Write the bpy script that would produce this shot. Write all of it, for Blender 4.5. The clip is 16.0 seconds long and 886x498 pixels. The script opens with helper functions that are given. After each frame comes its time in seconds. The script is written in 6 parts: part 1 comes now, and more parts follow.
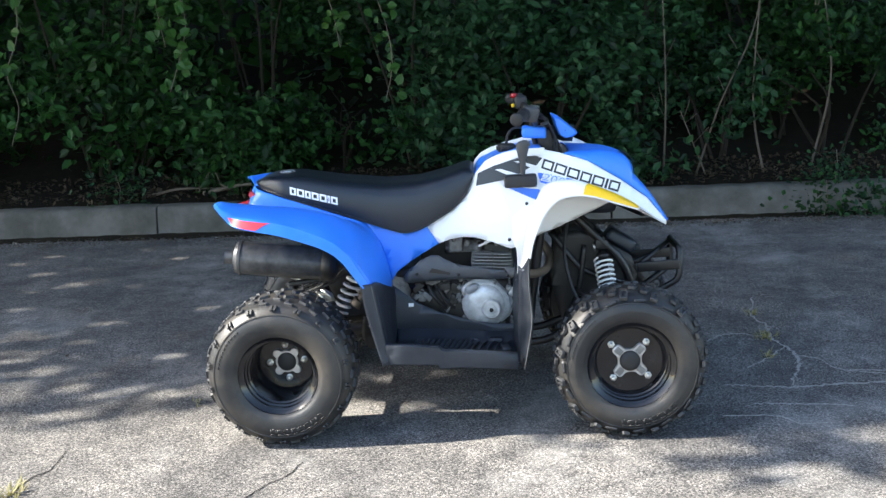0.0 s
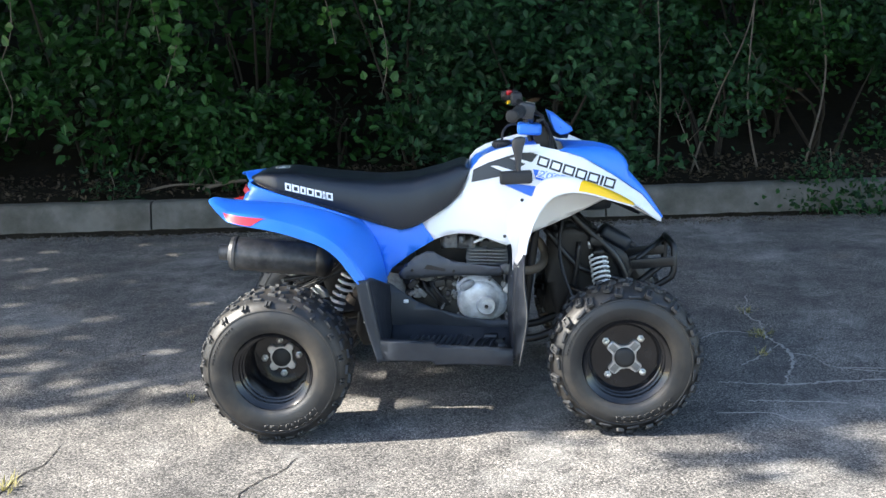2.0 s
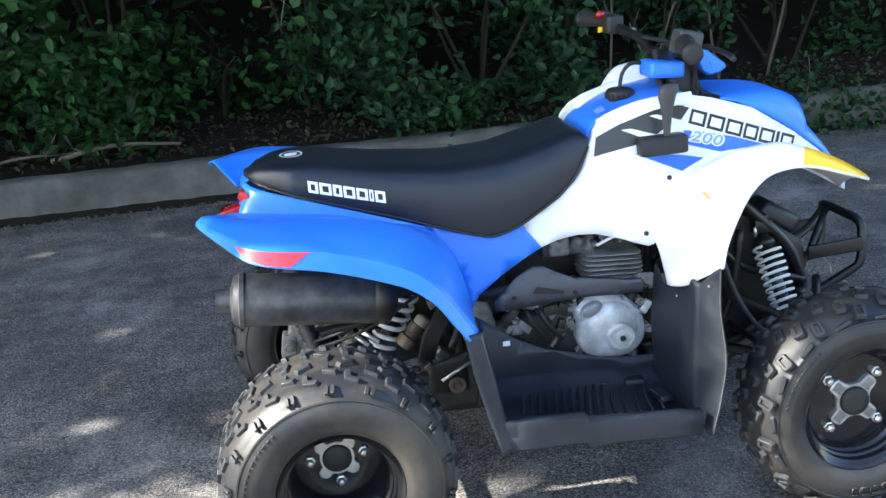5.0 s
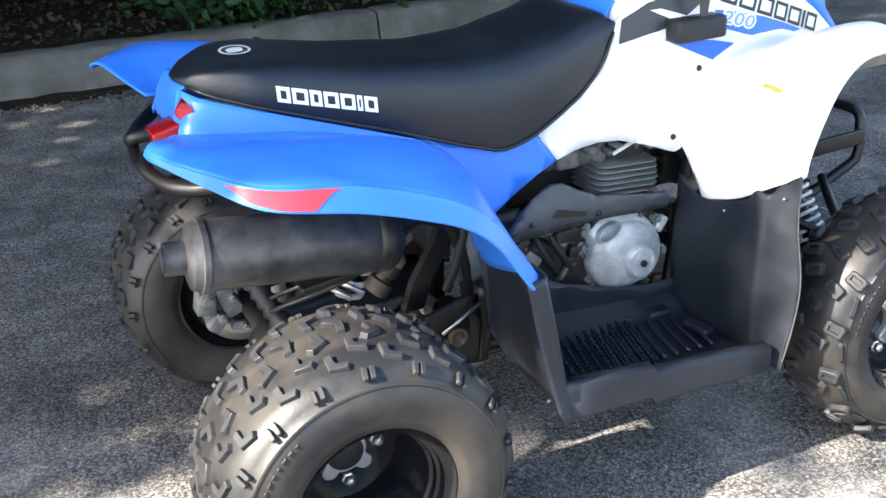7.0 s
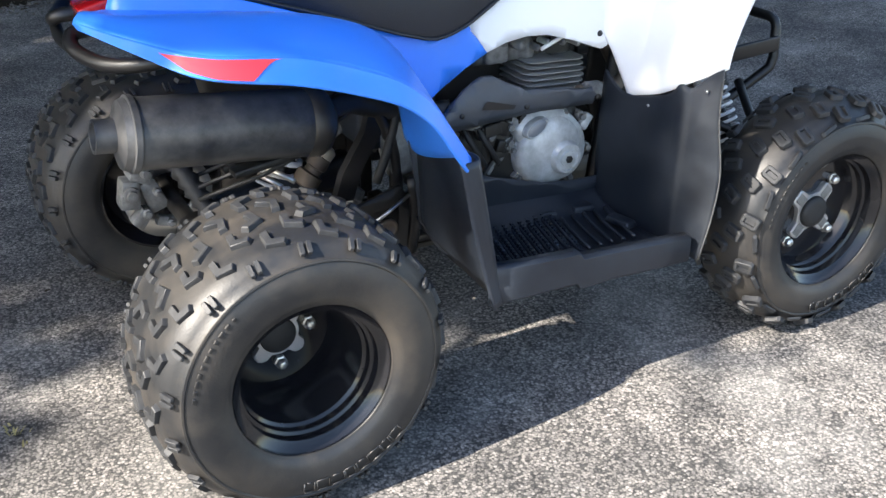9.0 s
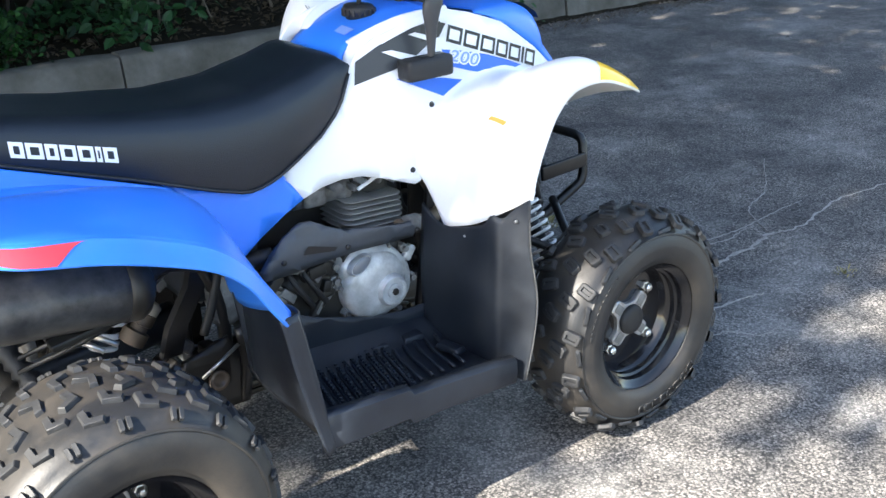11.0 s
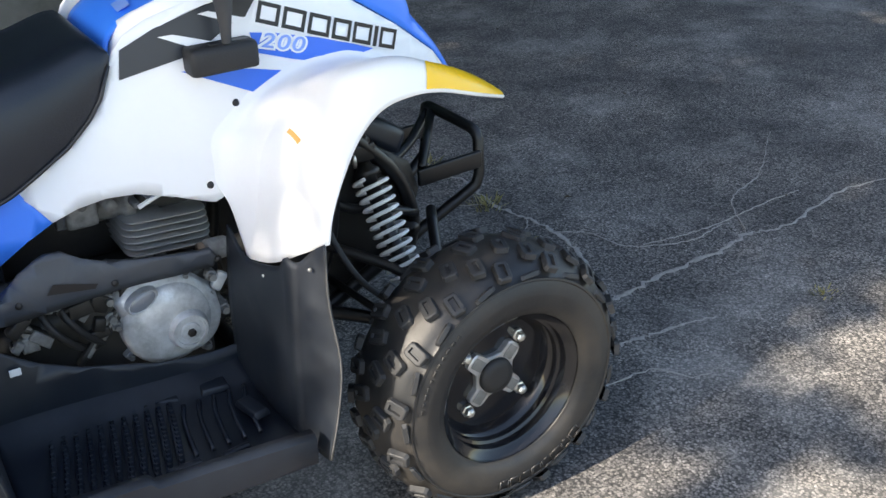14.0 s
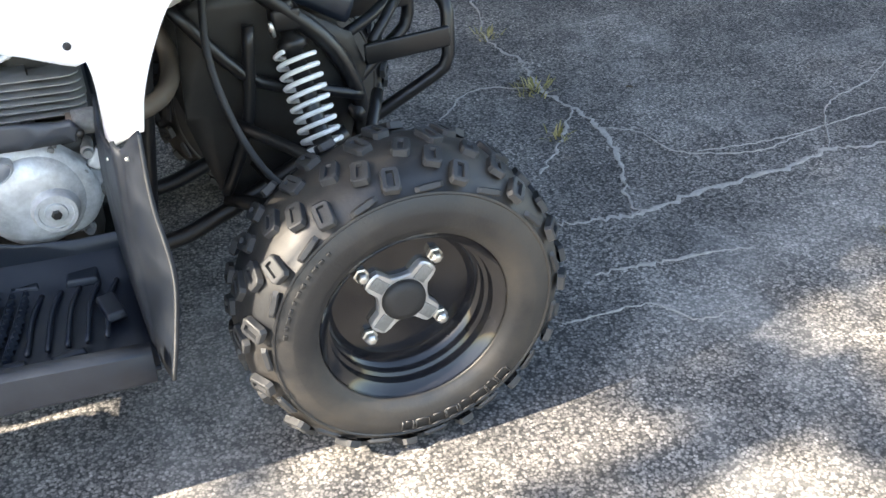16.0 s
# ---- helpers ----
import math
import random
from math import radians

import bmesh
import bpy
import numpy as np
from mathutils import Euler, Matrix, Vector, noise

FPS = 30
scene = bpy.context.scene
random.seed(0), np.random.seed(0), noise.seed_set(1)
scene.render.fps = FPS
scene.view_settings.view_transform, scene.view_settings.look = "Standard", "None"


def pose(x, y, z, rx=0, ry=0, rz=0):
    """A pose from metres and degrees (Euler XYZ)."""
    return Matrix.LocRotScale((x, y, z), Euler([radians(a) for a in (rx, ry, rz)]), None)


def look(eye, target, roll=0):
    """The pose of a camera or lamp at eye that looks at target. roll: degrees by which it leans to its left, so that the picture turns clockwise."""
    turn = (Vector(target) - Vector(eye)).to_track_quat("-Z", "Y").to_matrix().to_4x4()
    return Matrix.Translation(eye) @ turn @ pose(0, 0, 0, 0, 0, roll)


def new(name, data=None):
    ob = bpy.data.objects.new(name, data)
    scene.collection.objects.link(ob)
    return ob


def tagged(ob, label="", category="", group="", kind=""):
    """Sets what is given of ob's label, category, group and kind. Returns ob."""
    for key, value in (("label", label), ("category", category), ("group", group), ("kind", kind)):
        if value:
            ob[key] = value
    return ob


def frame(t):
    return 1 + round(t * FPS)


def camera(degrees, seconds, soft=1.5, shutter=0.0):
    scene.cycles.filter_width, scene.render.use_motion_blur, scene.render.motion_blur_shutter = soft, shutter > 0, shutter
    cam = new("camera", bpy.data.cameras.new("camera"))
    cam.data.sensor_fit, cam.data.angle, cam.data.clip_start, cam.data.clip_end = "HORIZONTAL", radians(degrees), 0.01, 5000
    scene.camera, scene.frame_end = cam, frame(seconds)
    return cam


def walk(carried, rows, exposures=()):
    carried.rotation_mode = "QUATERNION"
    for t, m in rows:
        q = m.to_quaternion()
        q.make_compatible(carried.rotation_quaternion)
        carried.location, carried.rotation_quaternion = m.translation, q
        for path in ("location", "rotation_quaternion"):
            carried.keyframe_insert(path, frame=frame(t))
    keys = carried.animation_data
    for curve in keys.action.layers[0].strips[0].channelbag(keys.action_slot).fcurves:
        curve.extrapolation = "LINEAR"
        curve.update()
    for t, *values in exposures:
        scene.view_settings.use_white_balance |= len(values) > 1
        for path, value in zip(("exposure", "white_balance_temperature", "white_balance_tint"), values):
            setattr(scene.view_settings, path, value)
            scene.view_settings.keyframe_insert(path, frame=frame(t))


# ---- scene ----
from math import sin, cos, pi, tan

# camera and its path
cam = camera(46.3, 16.0)
PATH = [
    (0, (0.688, -3.576, 1.291), (0.592, -1.622, 0.877), -2.4),
    (0.5, (0.688, -3.577, 1.288), (0.597, -1.623, 0.874), -2.5),
    (1, (0.685, -3.583, 1.288), (0.595, -1.627, 0.878), -2.4),
    (1.5, (0.688, -3.58, 1.287), (0.599, -1.626, 0.872), -2.4),
    (2, (0.683, -3.577, 1.285), (0.599, -1.623, 0.867), -2.1),
    (2.5, (0.663, -3.55, 1.284), (0.575, -1.611, 0.803), -3.0),
    (3, (0.597, -3.445, 1.263), (0.515, -1.54, 0.661), -3.3),
    (3.5, (0.511, -3.178, 1.275), (0.477, -1.244, 0.767), -4.7),
    (4, (0.312, -2.905, 1.276), (0.407, -0.981, 0.737), -3.4),
    (4.5, (0.124, -2.603, 1.284), (0.372, -0.71, 0.691), -3.7),
    (4.7, (0.068, -2.474, 1.283), (0.311, -0.576, 0.702), -4.5),
    (6.8, (-0.386, -1.707, 1.212), (0.296, 0.004, 0.433), -3.0),
    (7, (-0.41, -1.669, 1.2), (0.337, 0.0, 0.392), -2.5),
    (7.5, (-0.468, -1.667, 1.147), (0.296, -0.074, 0.21), -1.5),
    (8, (-0.494, -1.684, 1.1), (0.252, -0.149, 0.058), -0.1),
    (8.5, (-0.49, -1.703, 1.105), (0.27, -0.149, 0.102), -0.7),
    (9, (-0.47, -1.699, 1.127), (0.409, -0.153, 0.212), 0.2),
    (9.5, (-0.444, -1.717, 1.156), (0.567, -0.213, 0.311), -0.3),
    (10, (-0.425, -1.718, 1.192), (0.647, -0.23, 0.393), -0.8),
    (10.2, (-0.421, -1.714, 1.199), (0.693, -0.245, 0.423), -0.3),
    (12.3, (-0.295, -1.782, 1.249), (0.804, -0.3, 0.479), -3.4),
    (12.5, (-0.234, -1.777, 1.244), (0.82, -0.274, 0.452), -2.7),
    (13, (-0.073, -1.81, 1.254), (0.876, -0.233, 0.472), -0.9),
    (13.5, (0.061, -1.753, 1.243), (1.028, -0.234, 0.372), -0.9),
    (14, (0.239, -1.604, 1.243), (1.207, -0.115, 0.324), -0.7),
    (14.5, (0.398, -1.545, 1.202), (1.231, -0.039, 0.183), -2.2),
    (15, (0.625, -1.585, 1.161), (1.273, -0.043, 0.064), 0.8),
    (15.5, (0.723, -1.592, 1.127), (1.326, -0.081, -0.037), -1.7),
    (16, (0.747, -1.549, 1.136), (1.33, -0.005, 0.006), -1.7),
]
EXPOSURE = [(0.0, 2.35, 6550, 8), (2.0, 2.35, 6550, 8), (2.5, 2.43, 6500, 8), (3.0, 2.45, 6450, 9), (3.5, 2.25, 6450, 8), (4.7, 2.45, 6400, 8), (6.8, 2.65, 6750, 10), (7.5, 2.65, 6850, 11), (8.0, 2.85, 6800, 12), (8.5, 2.35, 6800, 11), (9.0, 2.22, 6650, 10), (10.0, 2.68, 6550, 8), (12.5, 1.95, 6800, 10), (14.0, 2.05, 7150, 10), (15.0, 2.29, 7450, 10), (16.0, 3.0, 7400, 10)]
walk(cam, [(t, look(eye, target, roll)) for t, eye, target, roll in PATH], EXPOSURE)

# ---- world, sun ----
SUN_EL, SUN_AZ = 38.0, 6.0      # height; turn of the light's way from +x towards +y
world = bpy.data.worlds.new("sky")
scene.world = world
world.use_nodes = True
wn = world.node_tree
sky = wn.nodes.new("ShaderNodeTexSky")
sky.sky_type, sky.sun_disc = "NISHITA", False
sky.sun_elevation, sky.sun_rotation = radians(SUN_EL), radians(270 - SUN_AZ)
wn.nodes["Background"].inputs["Strength"].default_value = 0.115
wn.links.new(sky.outputs["Color"], wn.nodes["Background"].inputs["Color"])
sun = new("sun", bpy.data.lights.new("sun", "SUN"))
sun.data.energy, sun.data.angle, sun.data.color = 4.25, radians(0.53), (1.0, 0.94, 0.85)
LIGHT = Vector((cos(radians(SUN_EL)) * cos(radians(SUN_AZ)), cos(radians(SUN_EL)) * sin(radians(SUN_AZ)), -sin(radians(SUN_EL))))
sun.matrix_world = look(-LIGHT * 30, (0, 0, 0))


# ---- materials ----
def material(name, color, rough=0.5, metal=0.0, coat=0.0, grain=0.0, scale=40.0, bump=0.0, bump_scale=200.0,
             dirt=0.0, dirt_color=(0.25, 0.21, 0.17), dirt_scale=6.0, spec=0.5, edges=0.5):
    m = bpy.data.materials.new(name)
    m.use_nodes = True
    t = m.node_tree
    n, l = t.nodes, t.links
    b = n["Principled BSDF"]
    b.inputs["Base Color"].default_value = (*color, 1)
    b.inputs["Roughness"].default_value = rough
    b.inputs["Metallic"].default_value = metal
    b.inputs["Coat Weight"].default_value = coat
    b.inputs["Specular IOR Level"].default_value = spec
    co = n.new("ShaderNodeTexCoord")
    last = None
    if grain:
        no = n.new("ShaderNodeTexNoise")
        no.inputs["Scale"].default_value, no.inputs["Detail"].default_value = scale, 5
        l.new(co.outputs["Object"], no.inputs["Vector"])
        mx = n.new("ShaderNodeMix")
        mx.data_type, mx.blend_type = "RGBA", "MIX"
        mx.inputs["A"].default_value = (*[c * (1 - grain) for c in color], 1)
        mx.inputs["B"].default_value = (*[min(1, c * (1 + grain)) for c in color], 1)
        l.new(no.outputs["Fac"], mx.inputs["Factor"])
        last = mx.outputs["Result"]
    if dirt:
        no = n.new("ShaderNodeTexNoise")
        no.inputs["Scale"].default_value, no.inputs["Detail"].default_value, no.inputs["Roughness"].default_value = dirt_scale, 8, 0.65
        l.new(co.outputs["Object"], no.inputs["Vector"])
        rp = n.new("ShaderNodeValToRGB")
        rp.color_ramp.elements[0].position, rp.color_ramp.elements[1].position = edges - 0.1, edges + 0.2
        l.new(no.outputs["Fac"], rp.inputs["Fac"])
        ml = n.new("ShaderNodeMath")
        ml.operation = "MULTIPLY"
        ml.inputs[1].default_value = dirt
        l.new(rp.outputs["Color"], ml.inputs[0])
        mx = n.new("ShaderNodeMix")
        mx.data_type = "RGBA"
        mx.inputs["A"].default_value, mx.inputs["B"].default_value = (*color, 1), (*dirt_color, 1)
        if last:
            l.new(last, mx.inputs["A"])
        l.new(ml.outputs["Value"], mx.inputs["Factor"])
        last = mx.outputs["Result"]
        ro = n.new("ShaderNodeMath")
        ro.operation = "MULTIPLY_ADD"
        ro.inputs[1].default_value, ro.inputs[2].default_value = 0.35, rough
        l.new(ml.outputs["Value"], ro.inputs[0])
        l.new(ro.outputs["Value"], b.inputs["Roughness"])
    if last:
        l.new(last, b.inputs["Base Color"])
    if bump:
        no = n.new("ShaderNodeTexNoise")
        no.inputs["Scale"].default_value, no.inputs["Detail"].default_value = bump_scale, 4
        l.new(co.outputs["Object"], no.inputs["Vector"])
        bu = n.new("ShaderNodeBump")
        bu.inputs["Strength"].default_value, bu.inputs["Distance"].default_value = bump, 0.002
        l.new(no.outputs["Fac"], bu.inputs["Height"])
        l.new(bu.outputs["Normal"], b.inputs["Normal"])
    return m


def asphalt_material():
    m = bpy.data.materials.new("asphalt")
    m.use_nodes = True
    n, l = m.node_tree.nodes, m.node_tree.links
    b = n["Principled BSDF"]
    co = n.new("ShaderNodeTexCoord")

    def ramp(src, stops):
        r = n.new("ShaderNodeValToRGB")
        e = r.color_ramp.elements
        e[0].position, e[0].color = stops[0][0], (*stops[0][1], 1)
        e[1].position, e[1].color = stops[-1][0], (*stops[-1][1], 1)
        for at, c in stops[1:-1]:
            e.new(at).color = (*c, 1)
        l.new(src, r.inputs["Fac"])
        return r.outputs["Color"]

    def mix(kind, a, c):
        x = n.new("ShaderNodeMix")
        x.data_type, x.blend_type = "RGBA", kind
        x.inputs["Factor"].default_value = 1
        l.new(a, x.inputs["A"])
        l.new(c, x.inputs["B"])
        return x.outputs["Result"]

    def stones(scale, stops, size):
        """Single chips, each with its own shade, set in the binder."""
        vo = n.new("ShaderNodeTexVoronoi")
        vo.inputs["Scale"].default_value = scale
        l.new(co.outputs["Object"], vo.inputs["Vector"])
        pick = n.new("ShaderNodeSeparateColor")
        l.new(vo.outputs["Color"], pick.inputs["Color"])
        edge = ramp(vo.outputs["Distance"], ((size, (1, 1, 1)), (size + 0.28, (0, 0, 0))))
        return mix("MULTIPLY", ramp(pick.outputs["Red"], stops), edge), vo

    def clouds(scale, detail, rough, stops):
        no = n.new("ShaderNodeTexNoise")
        no.inputs["Scale"].default_value, no.inputs["Detail"].default_value, no.inputs["Roughness"].default_value = scale, detail, rough
        l.new(co.outputs["Object"], no.inputs["Vector"])
        return ramp(no.outputs["Fac"], stops)

    # pale rounded chips lie close together; dark irregular gaps run between them
    coarse, vo = stones(180, ((0.0, (0.085, 0.082, 0.080)), (0.30, (0.152, 0.145, 0.139)), (0.65, (0.203, 0.192, 0.184)), (0.92, (0.240, 0.227, 0.217)), (1.0, (0.31, 0.295, 0.283))), 0.50)
    gaps = clouds(230, 1, 0.5, ((0.36, (0.50, 0.505, 0.52)), (0.47, (0.84, 0.84, 0.84)), (0.62, (1.06, 1.05, 1.035))))
    binder = clouds(60, 4, 0.6, ((0.3, (0.040, 0.041, 0.042)), (0.7, (0.066, 0.066, 0.065))))
    base = mix("MULTIPLY", mix("LIGHTEN", binder, coarse), gaps)
    base = mix("MULTIPLY", base, clouds(85, 2, 0.55, ((0.37, (0.74, 0.745, 0.76)), (0.63, (1.22, 1.21, 1.19)))))
    # oily and worn areas, broad pale patches, and patches where the chips lie bare
    base = mix("MULTIPLY", base, clouds(2.6, 8, 0.62, ((0.34, (0.64, 0.65, 0.67)), (0.66, (1.34, 1.33, 1.31)))))
    base = mix("MULTIPLY", base, clouds(9, 7, 0.72, ((0.36, (0.74, 0.745, 0.755)), (0.64, (1.26, 1.25, 1.235)))))
    pale_patches = clouds(1.6, 7, 0.66, ((0.52, (0, 0, 0)), (0.66, (0.095, 0.0935, 0.090))))
    base = mix("ADD", base, pale_patches)
    l.new(base, b.inputs["Base Color"])
    b.inputs["Roughness"].default_value = 0.8
    b.inputs["Specular IOR Level"].default_value = 0.3
    bu = n.new("ShaderNodeBump")
    bu.inputs["Strength"].default_value, bu.inputs["Distance"].default_value = 0.10, 0.003
    bu.invert = True
    l.new(vo.outputs["Distance"], bu.inputs["Height"])
    l.new(bu.outputs["Normal"], b.inputs["Normal"])
    return m


def leaf_material(name, dark, light, shine=0.4):
    m = bpy.data.materials.new(name)
    m.use_nodes = True
    n, l = m.node_tree.nodes, m.node_tree.links
    b = n["Principled BSDF"]
    ge = n.new("ShaderNodeNewGeometry")
    rp = n.new("ShaderNodeValToRGB")
    rp.color_ramp.elements[0].color, rp.color_ramp.elements[1].color = (*dark, 1), (*light, 1)
    l.new(ge.outputs["Random Per Island"], rp.inputs["Fac"])
    l.new(rp.outputs["Color"], b.inputs["Base Color"])
    b.inputs["Roughness"].default_value = shine
    b.inputs["Specular IOR Level"].default_value = 0.25
    tr = n.new("ShaderNodeBsdfTranslucent")
    l.new(rp.outputs["Color"], tr.inputs["Color"])
    ad = n.new("ShaderNodeMixShader")
    ad.inputs["Fac"].default_value = 0.3
    l.new(b.outputs["BSDF"], ad.inputs[1])
    l.new(tr.outputs["BSDF"], ad.inputs[2])
    l.new(ad.outputs["Shader"], n["Material Output"].inputs["Surface"])
    return m


BLUE = material("blue_plastic", (0.028, 0.212, 0.85), 0.33, grain=0.06, scale=9, bump=0.03, bump_scale=300, dirt=0.12, dirt_color=(0.2, 0.27, 0.5), dirt_scale=9)
WHITE = material("white_plastic", (0.86, 0.86, 0.86), 0.33, grain=0.02, scale=8, dirt=0.10, dirt_color=(0.55, 0.52, 0.47), dirt_scale=5)
# the blue cast of these blacks and the vinyl stands for reflected sky
BLACK = material("black_plastic", (0.0068, 0.0108, 0.0190), 0.40, grain=0.2, scale=60, bump=0.12, bump_scale=500, dirt=0.5, dirt_color=(0.030, 0.037, 0.048), dirt_scale=9)
FLOORBLACK = material("dusty_black_plastic", (0.0055, 0.0088, 0.0155), 0.38, grain=0.2, scale=60, dirt=0.5, dirt_color=(0.027, 0.032, 0.041), dirt_scale=16)
VINYL = material("seat_vinyl", (0.0068, 0.0105, 0.0175), 0.35, bump=0.25, bump_scale=420, grain=0.15, scale=20)
RUBBER = material("tyre_rubber", (0.0135, 0.0142, 0.0158), 0.44, grain=0.25, scale=30, bump=0.15, bump_scale=250, dirt=0.85, dirt_color=(0.074, 0.061, 0.047), dirt_scale=5, edges=0.52)
LUG = material("tread_rubber", (0.016, 0.0175, 0.0205), 0.52, grain=0.3, scale=60, bump=0.2, bump_scale=250, dirt=0.6, dirt_color=(0.045, 0.044, 0.043), dirt_scale=22, edges=0.5)
GRIP = material("black_rubber", (0.015, 0.015, 0.016), 0.6, bump=0.3, bump_scale=300)
STEEL_BLACK = material("black_painted_steel", (0.006, 0.006, 0.007), 0.36, grain=0.2, scale=30, dirt=0.15, dirt_color=(0.04, 0.036, 0.032), dirt_scale=10)
RIM = material("gloss_black_rim", (0.007, 0.007, 0.009), 0.11, dirt=0.12, dirt_color=(0.08, 0.08, 0.08), dirt_scale=20)
ALU = material("cast_aluminium", (0.58, 0.60, 0.61), 0.36, metal=0.35, grain=0.35, scale=40, bump=0.7, bump_scale=90, dirt=0.75, dirt_color=(0.17, 0.165, 0.155), dirt_scale=19, edges=0.5)
ALU_DARK = material("grey_alloy_fins", (0.30, 0.30, 0.29), 0.45, metal=0.4, grain=0.2, scale=40, dirt=0.5, dirt_color=(0.16, 0.15, 0.135), dirt_scale=20)
ZINC = material("zinc_plated_steel", (0.62, 0.61, 0.58), 0.3, metal=0.9, grain=0.1, scale=60, dirt=0.2, dirt_color=(0.2, 0.18, 0.15), dirt_scale=30)
SILVER = material("brushed_silver", (0.48, 0.48, 0.48), 0.35, metal=0.7, grain=0.1, scale=80)
SPRING = material("white_coated_spring", (0.80, 0.80, 0.80), 0.4, dirt=0.3, dirt_color=(0.3, 0.27, 0.22), dirt_scale=30)
MUFFLER = material("heat_worn_black_steel", (0.030, 0.032, 0.037), 0.32, metal=0.3, grain=0.3, scale=12, dirt=0.65, dirt_color=(0.15, 0.148, 0.145), dirt_scale=14)
RUST = material("rusty_exhaust_steel", (0.13, 0.10, 0.075), 0.55, metal=0.4, grain=0.4, scale=20, dirt=0.5, dirt_color=(0.20, 0.16, 0.12), dirt_scale=14)
GREASE = material("oily_dark_metal", (0.018, 0.017, 0.016), 0.42, metal=0.3, grain=0.5, scale=25, dirt=0.5, dirt_color=(0.045, 0.042, 0.038), dirt_scale=15)
CASTING = material("dusty_grey_casting", (0.22, 0.22, 0.215), 0.55, metal=0.3, grain=0.45, scale=70, bump=0.9, bump_scale=110, dirt=0.65, dirt_color=(0.055, 0.05, 0.043), dirt_scale=32)
# base colour tinted blue here too, in place of sky sheen
SCUFFED = material("scuffed_black_plastic", (0.0075, 0.0108, 0.0170), 0.42, grain=0.3, scale=25, bump=0.12, bump_scale=400, dirt=0.55, dirt_color=(0.040, 0.046, 0.055), dirt_scale=8, edges=0.52)
PALE_EDGE = material("worn_grey_plastic_edge", (0.07, 0.07, 0.07), 0.6, grain=0.4, scale=50)
RED = material("red_lens", (0.30, 0.004, 0.007), 0.22, coat=0.2)
RED_DECAL = material("red_reflector_sheet", (0.72, 0.05, 0.07), 0.35)
YELLOW = material("yellow_reflector_sheet", (0.95, 0.56, 0.012), 0.3)
ORANGE = material("orange_sticker", (0.8, 0.33, 0.06), 0.4)
GREY_DECAL = material("dark_grey_decal", (0.035, 0.038, 0.045), 0.35, grain=0.1, scale=10)
BLACK_DECAL = material("black_decal", (0.012, 0.012, 0.014), 0.35)
BLUE_DECAL = material("blue_decal", (0.03, 0.16, 0.72), 0.33)
PALE_DECAL = material("pale_blue_decal", (0.22, 0.36, 0.78), 0.35)
WHITE_DECAL = material("white_decal", (0.86, 0.86, 0.86), 0.4)
CONCRETE = material("kerb_concrete", (0.104, 0.099, 0.087), 0.85, grain=0.3, scale=14, bump=0.5, bump_scale=90, dirt=0.8, dirt_color=(0.042, 0.040, 0.031), dirt_scale=4)
SOIL = material("leaf_mould_soil", (0.010, 0.0075, 0.0045), 0.95, grain=0.5, scale=20, bump=1.0, bump_scale=40, dirt=0.6, dirt_color=(0.024, 0.018, 0.011), dirt_scale=9, spec=0.15)
SAND = material("pale_crack_grit", (0.29, 0.278, 0.262), 0.95, grain=0.55, scale=120, bump=0.6, bump_scale=200)
DARK_CRACK = material("dark_crack", (0.03, 0.028, 0.026), 0.95, grain=0.4, scale=60)
BARK = material("grey_brown_bark", (0.022, 0.017, 0.012), 0.9, grain=0.4, scale=15, bump=0.6, bump_scale=60, spec=0.25)
TWIG = material("pale_dry_twig", (0.10, 0.08, 0.06), 0.85, grain=0.3, scale=30)
LEAF = leaf_material("shrub_leaf", (0.003, 0.014, 0.003), (0.023, 0.084, 0.014), 0.55)
LEAF_B = leaf_material("blue_green_leaf", (0.003, 0.016, 0.006), (0.027, 0.084, 0.028), 0.52)
LEAF_VINE = leaf_material("bright_vine_leaf", (0.012, 0.050, 0.009), (0.055, 0.135, 0.026), 0.4)
LEAF_DRY = leaf_material("dry_fallen_leaf", (0.018, 0.014, 0.009), (0.085, 0.066, 0.042), 0.8)
GRASS = leaf_material("straw_grass", (0.16, 0.15, 0.05), (0.36, 0.32, 0.16), 0.7)
ASPHALT = asphalt_material()


# ---- building helpers ----
def link_mesh(name, bm, mat, smooth=True):
    me = bpy.data.meshes.new(name)
    bm.normal_update()
    bm.to_mesh(me)
    bm.free()
    me.materials.append(mat)
    if smooth:
        me.shade_smooth()
    return new(name, me)


def part(name, bm, mat, parent, label="", smooth=True, sharp=None):
    ob = link_mesh(name, bm, mat, smooth)
    if sharp:
        ob.data.set_sharp_from_angle(angle=radians(sharp))
    ob.parent = parent
    return tagged(ob, label)


def thing(name, label, category, group="", at=(0, 0, 0)):
    ob = new(name)
    ob.location = at
    ob.empty_display_size = 0.1
    return tagged(ob, label, category, group)


def smooth_line(pts, n):
    """n points on a smooth curve through pts."""
    p = [Vector(q) for q in pts]
    p = [2 * p[0] - p[1]] + p + [2 * p[-1] - p[-2]]
    out, spans = [], len(p) - 3
    for i in range(n):
        u = i / (n - 1) * spans
        k = min(int(u), spans - 1)
        u -= k
        a, b, c, d = p[k:k + 4]
        out.append(0.5 * (2 * b + (c - a) * u + (2 * a - 5 * b + 4 * c - d) * u * u + (3 * b - a - 3 * c + d) * u ** 3))
    return out


def lerp_line(pts, x):
    """z at x on a broken line of (x, z)."""
    for (x0, z0), (x1, z1) in zip(pts, pts[1:]):
        if x <= x1:
            return z0 + (z1 - z0) * max(0.0, (x - x0) / (x1 - x0))
    return pts[-1][1]


